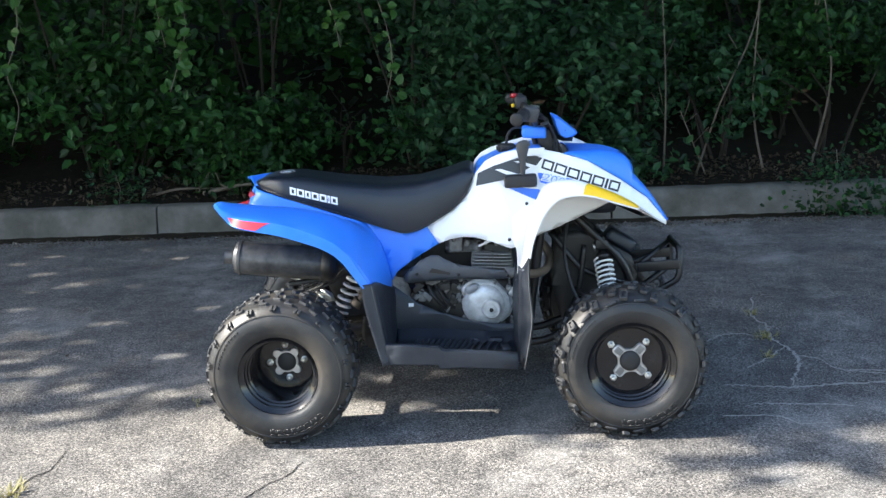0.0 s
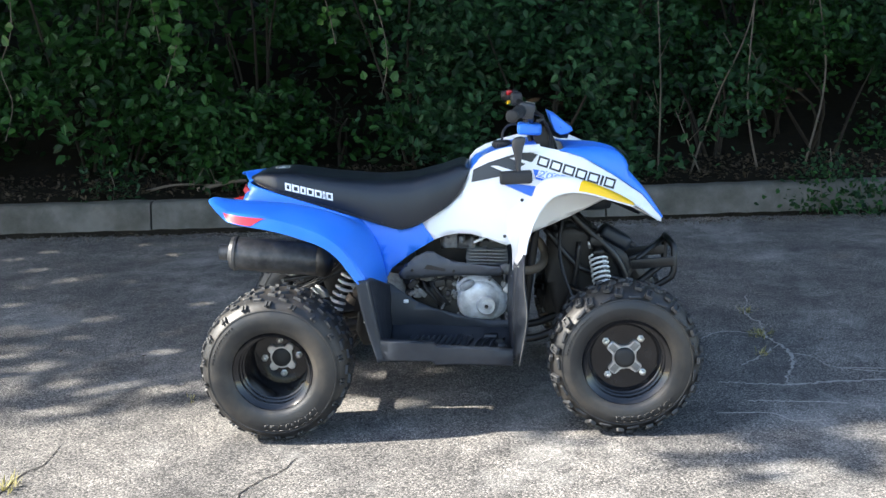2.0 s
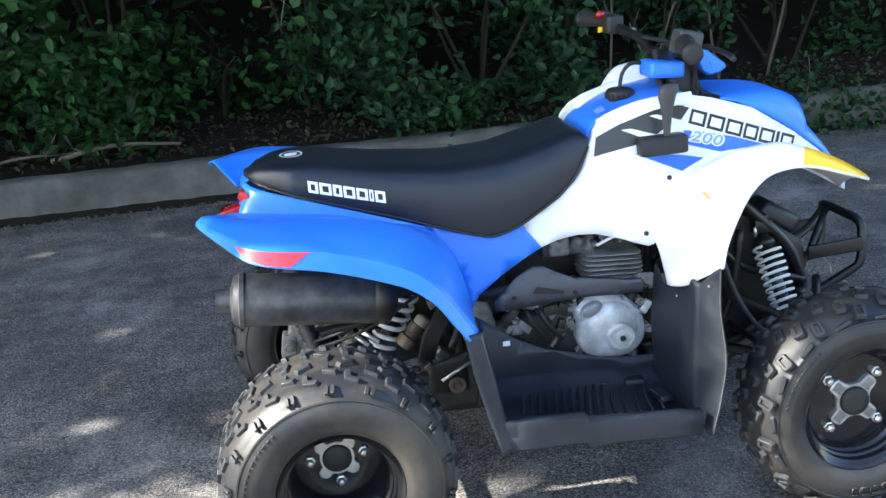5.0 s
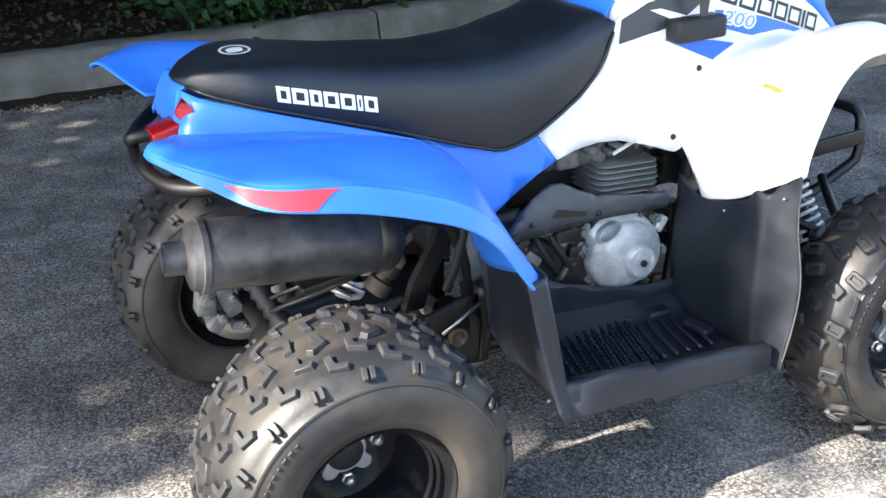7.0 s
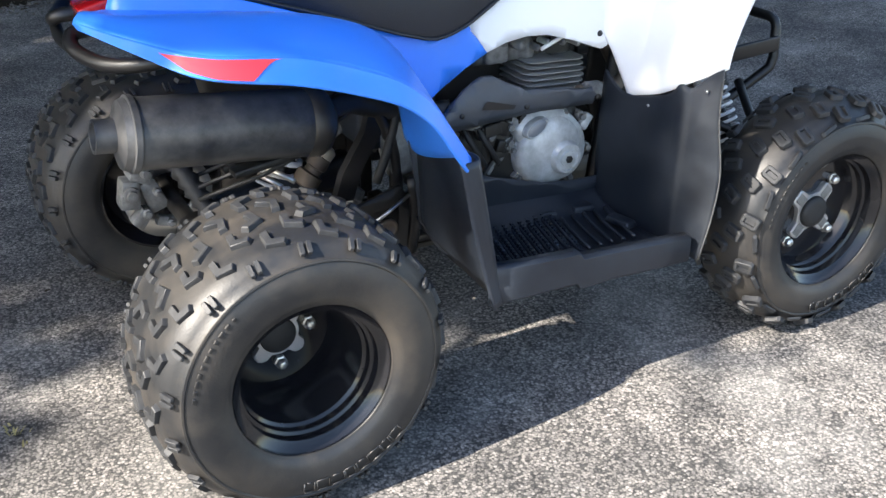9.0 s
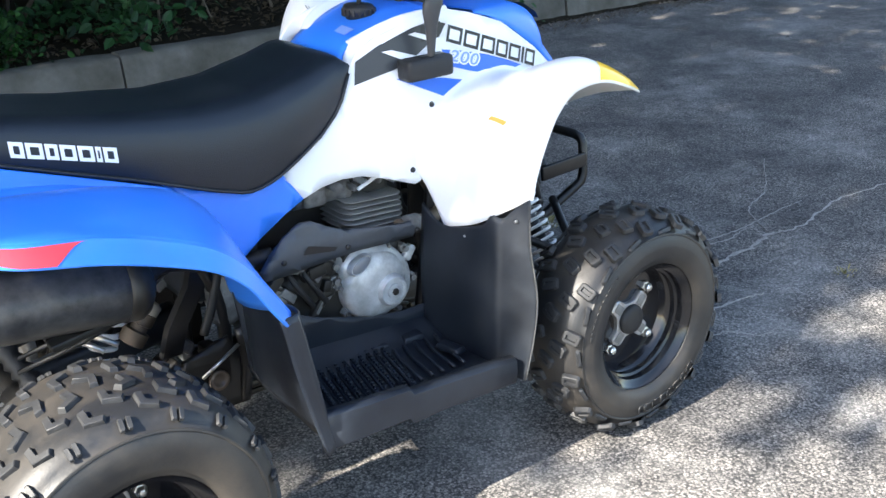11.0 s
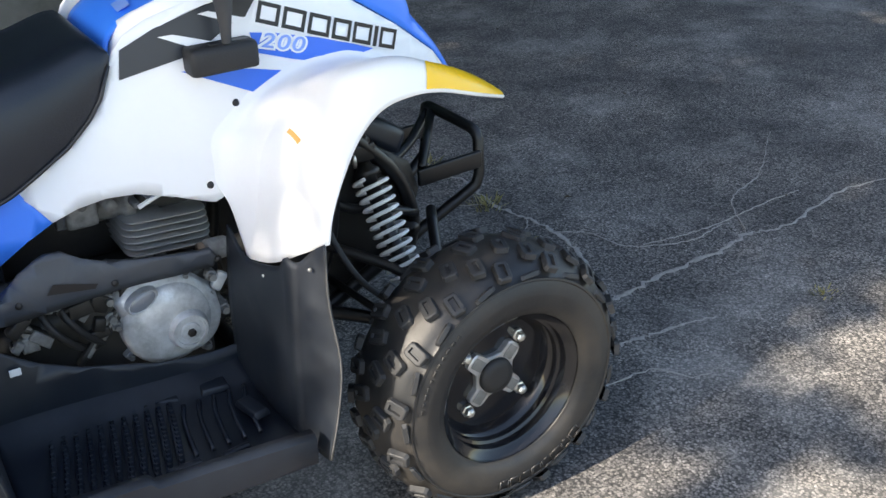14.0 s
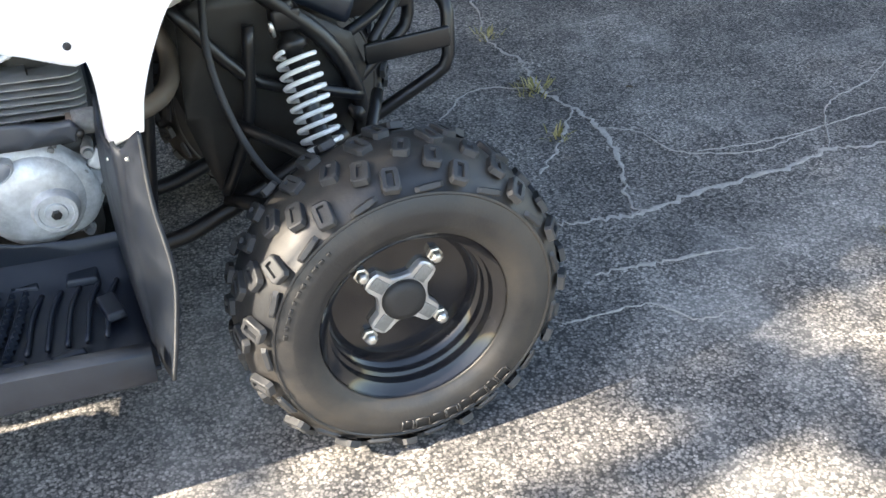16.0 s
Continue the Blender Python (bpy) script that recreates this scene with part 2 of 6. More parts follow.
def skin(rows, thick=0.0, close=False, flip=False):
    """A sheet through rows of points."""
    bm = bmesh.new()
    vs = [[bm.verts.new(p) for p in row] for row in rows]
    n = len(vs[0])
    for a, b in zip(vs, vs[1:]):
        for i in range(n if close else n - 1):
            j = (i + 1) % n
            q = [a[i], a[j], b[j], b[i]]
            bm.faces.new(q[::-1] if flip else q)
    bmesh.ops.remove_doubles(bm, verts=bm.verts, dist=1e-5)
    if thick:
        bmesh.ops.recalc_face_normals(bm, faces=bm.faces)
        bmesh.ops.solidify(bm, geom=bm.faces[:], thickness=thick)
    return bm


def patch(lines, n, m, thick=0.0):
    """A smooth sheet through a few control lines, each with as many points."""
    along = [smooth_line(line, n) for line in lines]
    return skin([smooth_line(col, m) for col in zip(*along)], thick)


def tube_into(bm, pts, r, n=8, smooth_n=0, caps=True, r_end=None):
    p = smooth_line(pts, smooth_n) if smooth_n else [Vector(q) for q in pts]
    rings, side = [], None
    for i, q in enumerate(p):
        d = (p[min(i + 1, len(p) - 1)] - p[max(i - 1, 0)]).normalized()
        if side is None:
            side = d.orthogonal().normalized()
        side = (side - d * side.dot(d)).normalized()
        up = d.cross(side)
        rr = r if r_end is None else r + (r_end - r) * i / (len(p) - 1)
        rings.append([bm.verts.new(q + rr * (cos(2 * pi * k / n) * side + sin(2 * pi * k / n) * up)) for k in range(n)])
    for a, b in zip(rings, rings[1:]):
        for k in range(n):
            bm.faces.new([a[k], a[(k + 1) % n], b[(k + 1) % n], b[k]])
    if caps:
        bm.faces.new(rings[0][::-1])
        bm.faces.new(rings[-1])
    return bm


def tube(pts, r, n=10, smooth_n=0, r_end=None):
    return tube_into(bmesh.new(), pts, r, n, smooth_n, True, r_end)


def box_into(bm, center, size, m=None, taper=1.0, bevel=0.0):
    r = bmesh.ops.create_cube(bm, size=1)
    for v in r["verts"]:
        k = taper if v.co.z > 0 else 1.0
        v.co = Vector((v.co.x * size[0] * k, v.co.y * size[1] * k, v.co.z * size[2]))
    if bevel:
        es = list({e for v in r["verts"] for e in v.link_edges})
        g = bmesh.ops.bevel(bm, geom=es, offset=bevel, segments=2, profile=0.6, affect="EDGES")
        vs = list({v for f in g["faces"] for v in f.verts} | {v for v in r["verts"] if v.is_valid})
    else:
        vs = r["verts"]
    t = Matrix.Translation(center) @ (m.to_4x4() if m else Matrix())
    bmesh.ops.transform(bm, matrix=t, verts=vs)
    return bm


def box(center, size, m=None, taper=1.0, bevel=0.004):
    return box_into(bmesh.new(), center, size, m, taper, bevel)


def lathe_into(bm, profile, n=32, axis="y", at=(0, 0, 0), close=False, caps=True):
    """profile: (radius, along). Axis y: along goes with +y."""
    at = Vector(at)
    rings = []
    for r, a in profile:
        ring = []
        for k in range(n):
            c, s = cos(2 * pi * k / n) * r, sin(2 * pi * k / n) * r
            v = {"y": (c, a, s), "x": (a, c, s), "z": (c, s, a)}[axis]
            ring.append(bm.verts.new(at + Vector(v)))
        rings.append(ring)
    if close:
        rings.append(rings[0])
    for a, b in zip(rings, rings[1:]):
        for k in range(n):
            bm.faces.new([a[k], a[(k + 1) % n], b[(k + 1) % n], b[k]])
    if caps and not close:
        for ring in (rings[0], rings[-1]):
            try:
                bm.faces.new(ring)
            except ValueError:
                pass
    bmesh.ops.recalc_face_normals(bm, faces=bm.faces)
    return bm


def lathe(profile, n=32, axis="y", at=(0, 0, 0), close=False, caps=True):
    return lathe_into(bmesh.new(), profile, n, axis, at, close, caps)


def coil(a, b, r, turns, wire, n=7, per=14):
    a, b = Vector(a), Vector(b)
    d = (b - a).normalized()
    s = d.orthogonal().normalized()
    u = d.cross(s)
    steps = int(turns * per)
    pts = [a.lerp(b, i / steps) + r * (cos(2 * pi * i / per) * s + sin(2 * pi * i / per) * u) for i in range(steps + 1)]
    return tube(pts, wire, n)


def rod_into(bm, a, b, profile, n=14):
    """A turned body between a and b; profile: (share of the way, radius)."""
    a, b = Vector(a), Vector(b)
    d = (b - a).normalized()
    s = d.orthogonal().normalized()
    u = d.cross(s)
    rings = [[bm.verts.new(a.lerp(b, f) + r * (cos(2 * pi * k / n) * s + sin(2 * pi * k / n) * u)) for k in range(n)] for f, r in profile]
    for p, q in zip(rings, rings[1:]):
        for k in range(n):
            bm.faces.new([p[k], p[(k + 1) % n], q[(k + 1) % n], q[k]])
    bm.faces.new(rings[0][::-1])
    bm.faces.new(rings[-1])
    return bm


def rod(a, b, profile, n=14):
    return rod_into(bmesh.new(), a, b, profile, n)


def sheet(outline, place, step=0.03, thick=0.0, corner=0.0):
    """A sheet with an outline in a plane of (u, v), cut fine and laid into space by place(u, v)."""
    bm = bmesh.new()
    vs = [bm.verts.new((u, v, 0)) for u, v in outline]
    f = bm.faces.new(vs)
    if corner:
        bmesh.ops.bevel(bm, geom=f.verts[:], offset=corner, segments=3, affect="VERTICES", profile=0.5)
    bmesh.ops.triangulate(bm, faces=bm.faces[:])
    us, ws = [p[0] for p in outline], [p[1] for p in outline]
    for lo, hi, axis in ((min(us), max(us), 0), (min(ws), max(ws), 1)):
        x = lo + step
        while x < hi:
            co, no = [0, 0, 0], [0, 0, 0]
            co[axis], no[axis] = x, 1
            bmesh.ops.bisect_plane(bm, geom=bm.verts[:] + bm.edges[:] + bm.faces[:], plane_co=co, plane_no=no)
            x += step
    for v in bm.verts:
        v.co = Vector(place(v.co.x, v.co.y))
    if thick:
        bmesh.ops.solidify(bm, geom=bm.faces[:], thickness=thick)
    bmesh.ops.recalc_face_normals(bm, faces=bm.faces)
    return bm


def mirrored(ob):
    """A copy of a part on the other side of the vehicle."""
    me = ob.data.copy()
    for v in me.vertices:
        v.co.y = -v.co.y
    me.flip_normals()
    o = new(ob.name.split(".")[0], me)
    o.parent = ob.parent
    for md in ob.modifiers:
        k = o.modifiers.new(md.name, md.type)
        if md.type == "SOLIDIFY":
            k.thickness, k.offset = md.thickness, md.offset
    if ob.get("label"):
        tagged(o, ob["label"])
    return o


def surface(rows, off=0.003, down=False):
    """Places on the smooth sheet through control rows: u along the rows, v across; off: metres out of it."""
    cols = [smooth_line([r[c] for r in rows], (len(rows) - 1) * 10 + 1) for c in range(len(rows[0]))]

    def at(u, v):
        i = max(0.0, min(len(rows) - 1.001, u)) * 10
        k = int(i)
        line = smooth_line([c[k].lerp(c[k + 1], i - k) for c in cols], (len(cols) - 1) * 10 + 1)
        j = max(0.0, min(len(cols) - 1.001, v)) * 10
        m = int(j)
        return line[m].lerp(line[m + 1], j - m)

    def place(u, v):
        a = at(u, v)
        n = (at(u + 0.1, v) - at(u - 0.1, v)).cross(at(u, v + 0.1) - at(u, v - 0.1)).normalized()
        if n.y > 0 or (abs(n.y) < 0.2 and n.z < 0):
            n = -n
        return a + n * off
    return place


def solid(ob, t, offset=0.0):
    m = ob.modifiers.new("thickness", "SOLIDIFY")
    m.thickness, m.offset = t, offset
    return ob


def leaf_cloud(name, centers, sizes, mat, parent, seed, up=0.5, face=(0, -0.4, 0.6), fold=0.25, wide=0.55, label="", kind=""):
    """Many small folded leaves, one at each centre."""
    rng = np.random.default_rng(seed)
    n = len(centers)
    nrm = rng.normal(size=(n, 3)) * (1 - up) + np.array(face) * up * 2
    nrm /= np.linalg.norm(nrm, axis=1, keepdims=True)
    d = rng.normal(size=(n, 3)) + np.array((0, 0, -0.5))
    d -= nrm * (d * nrm).sum(1, keepdims=True)
    d /= np.linalg.norm(d, axis=1, keepdims=True)
    s = np.cross(nrm, d)
    L = np.asarray(sizes)[:, None]
    W = L * wide * 0.5
    base, tip = centers - d * L * 0.5, centers + d * L * 0.5
    q1, q2 = centers - d * L * 0.22, centers + d * L * 0.12
    lift = nrm * L * fold * 0.3
    v = np.stack([base, q1 + s * W + lift, q2 + s * W * 0.85 + lift, tip, q2 - s * W * 0.85 + lift, q1 - s * W + lift], 1).reshape(-1, 3)
    k = np.arange(n)[:, None] * 6
    faces = np.concatenate([k + [0, 1, 2, 3], k + [0, 3, 4, 5]])
    me = bpy.data.meshes.new(name)
    me.from_pydata(v.tolist(), [], faces.tolist())
    me.materials.append(mat)
    ob = new(name, me)
    ob.parent = parent
    return tagged(ob, label, kind=kind)


# ---- the setting ----
def build_ground():
    bm = bmesh.new()
    xs = [-1500, -60, -8, 14, 60, 1500]
    ys = [-1500, -60, -8, 3.24]
    vs = [[bm.verts.new((x, y, 0)) for x in xs] for y in ys]
    for a, b in zip(vs, vs[1:]):
        for i in range(len(xs) - 1):
            bm.faces.new([a[i], a[i + 1], b[i + 1], b[i]])
    return tagged(link_mesh("ground", bm, ASPHALT, False), "coarse worn grey asphalt with pale stone chips", "asphalt", kind="structure")


KERB_Y, KERB_H = 3.20, 0.20


def build_kerb():
    kerb = tagged(new("kerb"), "weathered concrete kerb along the asphalt edge", "kerb", kind="structure")
    L = 3.05
    prof = [(0.0, -0.05), (0.012, 0.06), (0.03, KERB_H - 0.03), (0.042, KERB_H - 0.008), (0.065, KERB_H), (0.15, KERB_H + 0.004), (0.168, KERB_H - 0.01), (0.17, -0.05)]
    bm = bmesh.new()
    rows, rng = [], random.Random(4)
    for i in range(25):
        x = 0.006 + (L - 0.012) * i / 24
        rows.append([(x, y + rng.uniform(-0.003, 0.003), z + (rng.uniform(-0.005, 0.003) if z > 0.1 else 0)) for y, z in prof])
    bm = skin(rows)
    for ring in (rows[0], rows[-1]):
        bm.faces.new([bm.verts.new(p) for p in ring])
    bmesh.ops.remove_doubles(bm, verts=bm.verts, dist=1e-4)
    bmesh.ops.recalc_face_normals(bm, faces=bm.faces)
    first = part("kerb_section", bm, CONCRETE, kerb, sharp=50)
    first.location = (-1.57 - 4 * L, KERB_Y, 0)
    for k in range(1, 12):
        o = first.copy()
        scene.collection.objects.link(o)
        o.location = (-1.57 + (k - 4) * L, KERB_Y + 0.004 * (k % 3), 0.003 * (k % 2))
    return kerb


def build_bank():
    rows = []
    for y, z in [(3.36, 0.17), (3.5, 0.2), (3.8, 0.24), (4.4, 0.36), (5.5, 0.7), (8, 1.8), (14, 3.0), (60, 4.0)]:
        rows.append([(x, y, z + 0.05 * noise.noise((x * 1.3, y * 2, 0)) * (y > 3.4)) for x in [-60, -20] + [-9 + 0.25 * i for i in range(100)] + [30, 80]])
    return tagged(link_mesh("bank", skin(rows), SOIL), "dark bank of soil and leaf mould behind the kerb", "bank", kind="structure")


def crack(name, pts, width, mat, label, seed, z=0.004):
    """A ragged, branching seam in the asphalt."""
    rng = random.Random(seed)
    bm = bmesh.new()
    line = smooth_line([(x, y, 0) for x, y in pts], len(pts) * 9)
    prev = None
    for i, p in enumerate(line):
        d = (line[min(i + 1, len(line) - 1)] - line[max(i - 1, 0)]).normalized()
        s = Vector((-d.y, d.x, 0))
        j = s * rng.uniform(-1, 1) * width * 0.45
        w = width * rng.uniform(0.25, 1.0) * (0.4 + 0.6 * sin(pi * min(1, (i + 2) / len(line))))
        cur = [bm.verts.new(p + j + s * w * 0.5 + Vector((0, 0, z - 0.002))), bm.verts.new(p + j + Vector((0, 0, z))), bm.verts.new(p + j - s * w * 0.5 + Vector((0, 0, z - 0.002)))]
        if prev:
            for a in (0, 1):
                bm.faces.new([prev[a], prev[a + 1], cur[a + 1], cur[a]])
        prev = cur
    return tagged(link_mesh(name, bm, mat), label, "crack", kind="structure")


build_ground()
build_kerb()
build_bank()


# ---- the quad bike ----
quad = thing("quad_bike", "blue and white quad bike with black vinyl seat on asphalt", "quad bike")


def side_y(x, z):
    """The right side of the body: y at a place of the side view."""
    w = 0.160 - 0.036 * max(0.0, min(1.0, (z - 0.58) / 0.28)) ** 1.3
    w -= 0.026 * max(0.0, min(1.0, (0.72 - x) / 0.26))
    k = max(0.0, (x - 0.95) / 0.34)
    return -w * (1 - 0.72 * k ** 1.4)


def on_side(off=0.0):
    return lambda x, z: (x, side_y(x, z) - off, z)


# seat
SEAT_LOW = [(-0.125, 0.795), (-0.09, 0.777), (-0.03, 0.762), (0.07, 0.729), (0.2, 0.687), (0.32, 0.643), (0.39, 0.622), (0.425, 0.627), (0.46, 0.640), (0.552, 0.694), (0.597, 0.735), (0.618, 0.772), (0.629, 0.812)]
SEAT_TOP = [(-0.125, 0.798), (-0.105, 0.812), (-0.06, 0.825), (0.02, 0.823), (0.16, 0.800), (0.32, 0.784), (0.44, 0.790), (0.54, 0.813), (0.598, 0.832), (0.618, 0.831), (0.629, 0.818)]


def build_seat():
    rows = []
    for i in range(61):
        x = -0.128 + 0.757 * i / 60
        lo, hi = lerp_line(SEAT_LOW, x), lerp_line(SEAT_TOP, x)
        hi = max(hi, lo + 0.006)
        rear = max(0.0, min(1.0, (x + 0.13) / 0.11)) ** 0.5
        front = 1 - 0.06 * max(0.0, min(1.0, (x - 0.46) / 0.2)) ** 2
        w = (0.126 + 0.016 * sin(pi * max(0, min(1, x / 0.62))) + 0.012 * max(0, min(1, (x - 0.3) / 0.2))) * max(0.12, rear) * front
        h = hi - lo
        half = [(1.0, 0.0), (1.015, 0.12), (1.0, 0.45), (0.965, 0.72), (0.90, 0.88), (0.78, 0.965), (0.55, 0.995), (0.25, 1.0)]
        row = [(x, -w * a, lo + h * b) for a, b in half] + [(x, w * a, lo + h * b) for a, b in reversed(half)]
        rows.append(row)
    bm = skin(rows, flip=True)
    for row in (rows[0], rows[-1]):
        bm.faces.new([bm.verts.new(p) for p in row])
    bmesh.ops.remove_doubles(bm, verts=bm.verts, dist=1e-4)
    bmesh.ops.recalc_face_normals(bm, faces=bm.faces)
    seat = part("seat", bm, VINYL, quad, "black vinyl seat with a piped lower edge", sharp=60)
    # piping along the lower edge
    for s in (-1, 1):
        pts = []
        for i in range(40):
            x = -0.115 + 0.740 * i / 39
            rear = max(0.0, min(1.0, (x + 0.13) / 0.11)) ** 0.5
            front = 1 - 0.06 * max(0.0, min(1.0, (x - 0.46) / 0.2)) ** 2
            w = (0.126 + 0.016 * sin(pi * max(0, min(1, x / 0.62))) + 0.012 * max(0, min(1, (x - 0.3) / 0.2))) * max(0.12, rear) * front
            pts.append((x, s * (w + 0.002), lerp_line(SEAT_LOW, x) + 0.002))
        part("piping", tube(pts, 0.0032, 6), BLACK_DECAL, seat)
    # plain white blocks where the maker's name is printed on the side
    for s in (-1, 1):
        x = 0.008
        for wdt in (0.021, 0.025, 0.019, 0.024, 0.024, 0.009, 0.022):
            def lay(u, v, s=s):
                z = 0.779 - (u - 0.008) * 0.25 + v
                lo, hi = lerp_line(SEAT_LOW, u), lerp_line(SEAT_TOP, u)
                f = (z - lo) / (hi - lo)
                w = 0.126 + 0.016 * sin(pi * max(0, min(1, u / 0.62))) + 0.012 * max(0, min(1, (u - 0.3) / 0.2))
                return (u, s * (w * lerp_line([(0, 1.0), (0.12, 1.015), (0.45, 1.0), (0.72, 0.965), (0.88, 0.90), (1, 0.78)], f) + 0.0016), z)
            e = min(0.006, wdt * 0.33)
            ring_ = [[lay(x + q * wdt, g * 0.0125), lay(x + q * wdt + (1 - 2 * q) * e, g * 0.0065)] for q, g in ((0, -1), (1, -1), (1, 1), (0, 1), (0, -1))]
            part("print_block", skin(ring_), WHITE_DECAL, seat, "white printed block", smooth=False)
            x += wdt + 0.003
    # oval badge on the rear of the seat's top
    bm = bmesh.new()
    ring = []
    for k in range(28):
        a = 2 * pi * k / 28
        ring.append([(-0.02 + r * 0.026 * cos(a) , r * 0.034 * sin(a), 0.8275) for r in (1.0, 0.84)])
    ring.append(ring[0])
    part("oval_badge", skin(ring, 0.0), WHITE_DECAL, seat, "white printed oval ring")
    part("badge_mark", sheet([(-0.034, -0.014), (-0.024, -0.019), (-0.008, -0.012), (-0.006, 0.013), (-0.022, 0.018), (-0.034, 0.008)], lambda u, v: (u, v, 0.8275), 0.02), WHITE_DECAL, seat, "white printed mark")
    return seat


build_seat()

# rear fender, right and left: from the seat's edge over the crest to the lip
REAR = [
    [(-0.155, -0.115, 0.775), (-0.180, -0.17, 0.776), (-0.206, -0.225, 0.775), (-0.218, -0.246, 0.769), (-0.222, -0.252, 0.764), (-0.218, -0.258, 0.755)],
    [(-0.125, -0.120, 0.772), (-0.140, -0.19, 0.768), (-0.160, -0.270, 0.771), (-0.161, -0.335, 0.756), (-0.162, -0.350, 0.749), (-0.164, -0.364, 0.733)],
    [(-0.080, -0.125, 0.762), (-0.080, -0.20, 0.750), (-0.080, -0.290, 0.766), (-0.092, -0.400, 0.744), (-0.098, -0.424, 0.737), (-0.105, -0.442, 0.713)],
    [(0.050, -0.135, 0.730), (0.050, -0.20, 0.722), (0.050, -0.290, 0.750), (0.028, -0.408, 0.726), (0.022, -0.432, 0.719), (0.018, -0.452, 0.688)],
    [(0.160, -0.140, 0.695), (0.150, -0.20, 0.690), (0.135, -0.290, 0.729), (0.122, -0.410, 0.696), (0.116, -0.434, 0.689), (0.108, -0.454, 0.660)],
    [(0.250, -0.150, 0.660), (0.230, -0.20, 0.668), (0.205, -0.290, 0.698), (0.190, -0.412, 0.664), (0.184, -0.436, 0.658), (0.175, -0.456, 0.632)],
    [(0.300, -0.156, 0.600), (0.280, -0.20, 0.622), (0.257, -0.290, 0.648), (0.238, -0.412, 0.622), (0.232, -0.436, 0.616), (0.220, -0.456, 0.595)],
    [(0.325, -0.158, 0.530), (0.310, -0.20, 0.545), (0.292, -0.290, 0.568), (0.270, -0.412, 0.573), (0.264, -0.436, 0.568), (0.250, -0.455, 0.552)],
    [(0.340, -0.160, 0.448), (0.330, -0.20, 0.440), (0.322, -0.290, 0.468), (0.304, -0.412, 0.516), (0.298, -0.436, 0.514), (0.280, -0.454, 0.510)],
]
for r, drop in zip(REAR, ((0.040, 0.028, 0.012, 0.008, 0.008, 0.006), (0.040, 0.028, 0.010, 0.005, 0.004, 0.002), (0.034, 0.022, 0.008, 0.003, 0.002, 0.0), (0.018, 0.012, 0.005, 0.002, 0.0, 0.0), (0.008, 0.005, 0.002, 0.0, 0.0, 0.0))):
    for c, d in enumerate(drop):
        r[c] = (r[c][0], r[c][1], r[c][2] - d)
for r in REAR[4:]:
    x, y, z = r[0]
    r[0] = (x, side_y(x, z) - 0.001, z)
    r[1] = (r[1][0] + 0.008, -0.185, r[1][2] - 0.004)
for r in REAR:      # a tight crease where the crown turns down into the outer band
    a, b, c = Vector(r[3]), Vector(r[4]), Vector(r[5])
    r[4:5] = [tuple(a.lerp(b, 0.80)), r[4], tuple(b.lerp(c, 0.14))]


def band(v):
    """The plain five-span measure across the fender in its seven spans."""
    for lo, hi, k in ((3, 3.8, 3), (3.8, 4, 4), (4, 4.14, 5), (4.14, 5, 6)):
        if v <= hi:
            return k + (v - lo) / (hi - lo)
    return 7.0


bm = patch([list(c) for c in zip(*REAR)], 50, 64)
rear_fender = solid(part("rear_fender", bm, BLUE, quad, "blue plastic rear fender with a creased outer band"), 0.004)
mirrored(rear_fender)
# the upright blue rim between the seat's edge and the fender
rim = patch([[(-0.128, -0.050, 0.790), (-0.108, -0.092, 0.782), (-0.060, -0.119, 0.768), (0.02, -0.129, 0.742), (0.13, -0.136, 0.706), (0.25, -0.142, 0.664)],
             [(-0.140, -0.066, 0.755), (-0.128, -0.105, 0.748), (-0.075, -0.126, 0.740), (0.02, -0.134, 0.720), (0.13, -0.140, 0.692), (0.25, -0.146, 0.658)],
             [(-0.150, -0.090, 0.712), (-0.140, -0.122, 0.716), (-0.090, -0.136, 0.710), (0.02, -0.142, 0.700), (0.13, -0.146, 0.684), (0.25, -0.151, 0.652)]], 26, 10)
mirrored(solid(part("seat_rim", rim, BLUE, quad, "blue plastic rim below the seat"), 0.003))
part("side_reflector", sheet([(u, band(v)) for u, v in ((1.34, 4.30), (1.62, 4.14), (1.95, 4.09), (2.86, 4.07), (2.5, 4.93), (2.15, 4.95), (1.75, 4.80))], surface(REAR, 0.0035), 0.12), RED_DECAL, rear_fender, "red reflector on the fender lip")

# blue rear side panel, white side panel, with their lower edges
BLUE_SIDE = [(0.20, 0.69), (0.26, 0.665), (0.33, 0.642), (0.39, 0.624), (0.43, 0.632), (0.463, 0.648), (0.487, 0.612), (0.507, 0.583), (0.47, 0.562), (0.411, 0.526), (0.359, 0.487), (0.338, 0.452), (0.325, 0.53), (0.30, 0.60), (0.25, 0.66)]
p = solid(part("rear_side_panel", sheet(BLUE_SIDE, on_side(), 0.03), BLUE, quad, "blue plastic side panel under the seat"), 0.004)
mirrored(p)
WHITE_SIDE = [(0.507, 0.583), (0.545, 0.597), (0.588, 0.604), (0.631, 0.602), (0.689, 0.585), (0.735, 0.567), (0.750, 0.562), (0.763, 0.566), (0.772, 0.575),
              (0.80, 0.62), (0.83, 0.70), (0.90, 0.74), (1.0, 0.74), (1.1, 0.71), (1.2, 0.655), (1.285, 0.605),
              (1.285, 0.62), (1.217, 0.704), (1.123, 0.774), (1.012, 0.844), (0.92, 0.875), (0.86, 0.889), (0.82, 0.889), (0.75, 0.87), (0.69, 0.853), (0.655, 0.835), (0.634, 0.812), (0.624, 0.785), (0.600, 0.735), (0.552, 0.692), (0.463, 0.640), (0.487, 0.612)]
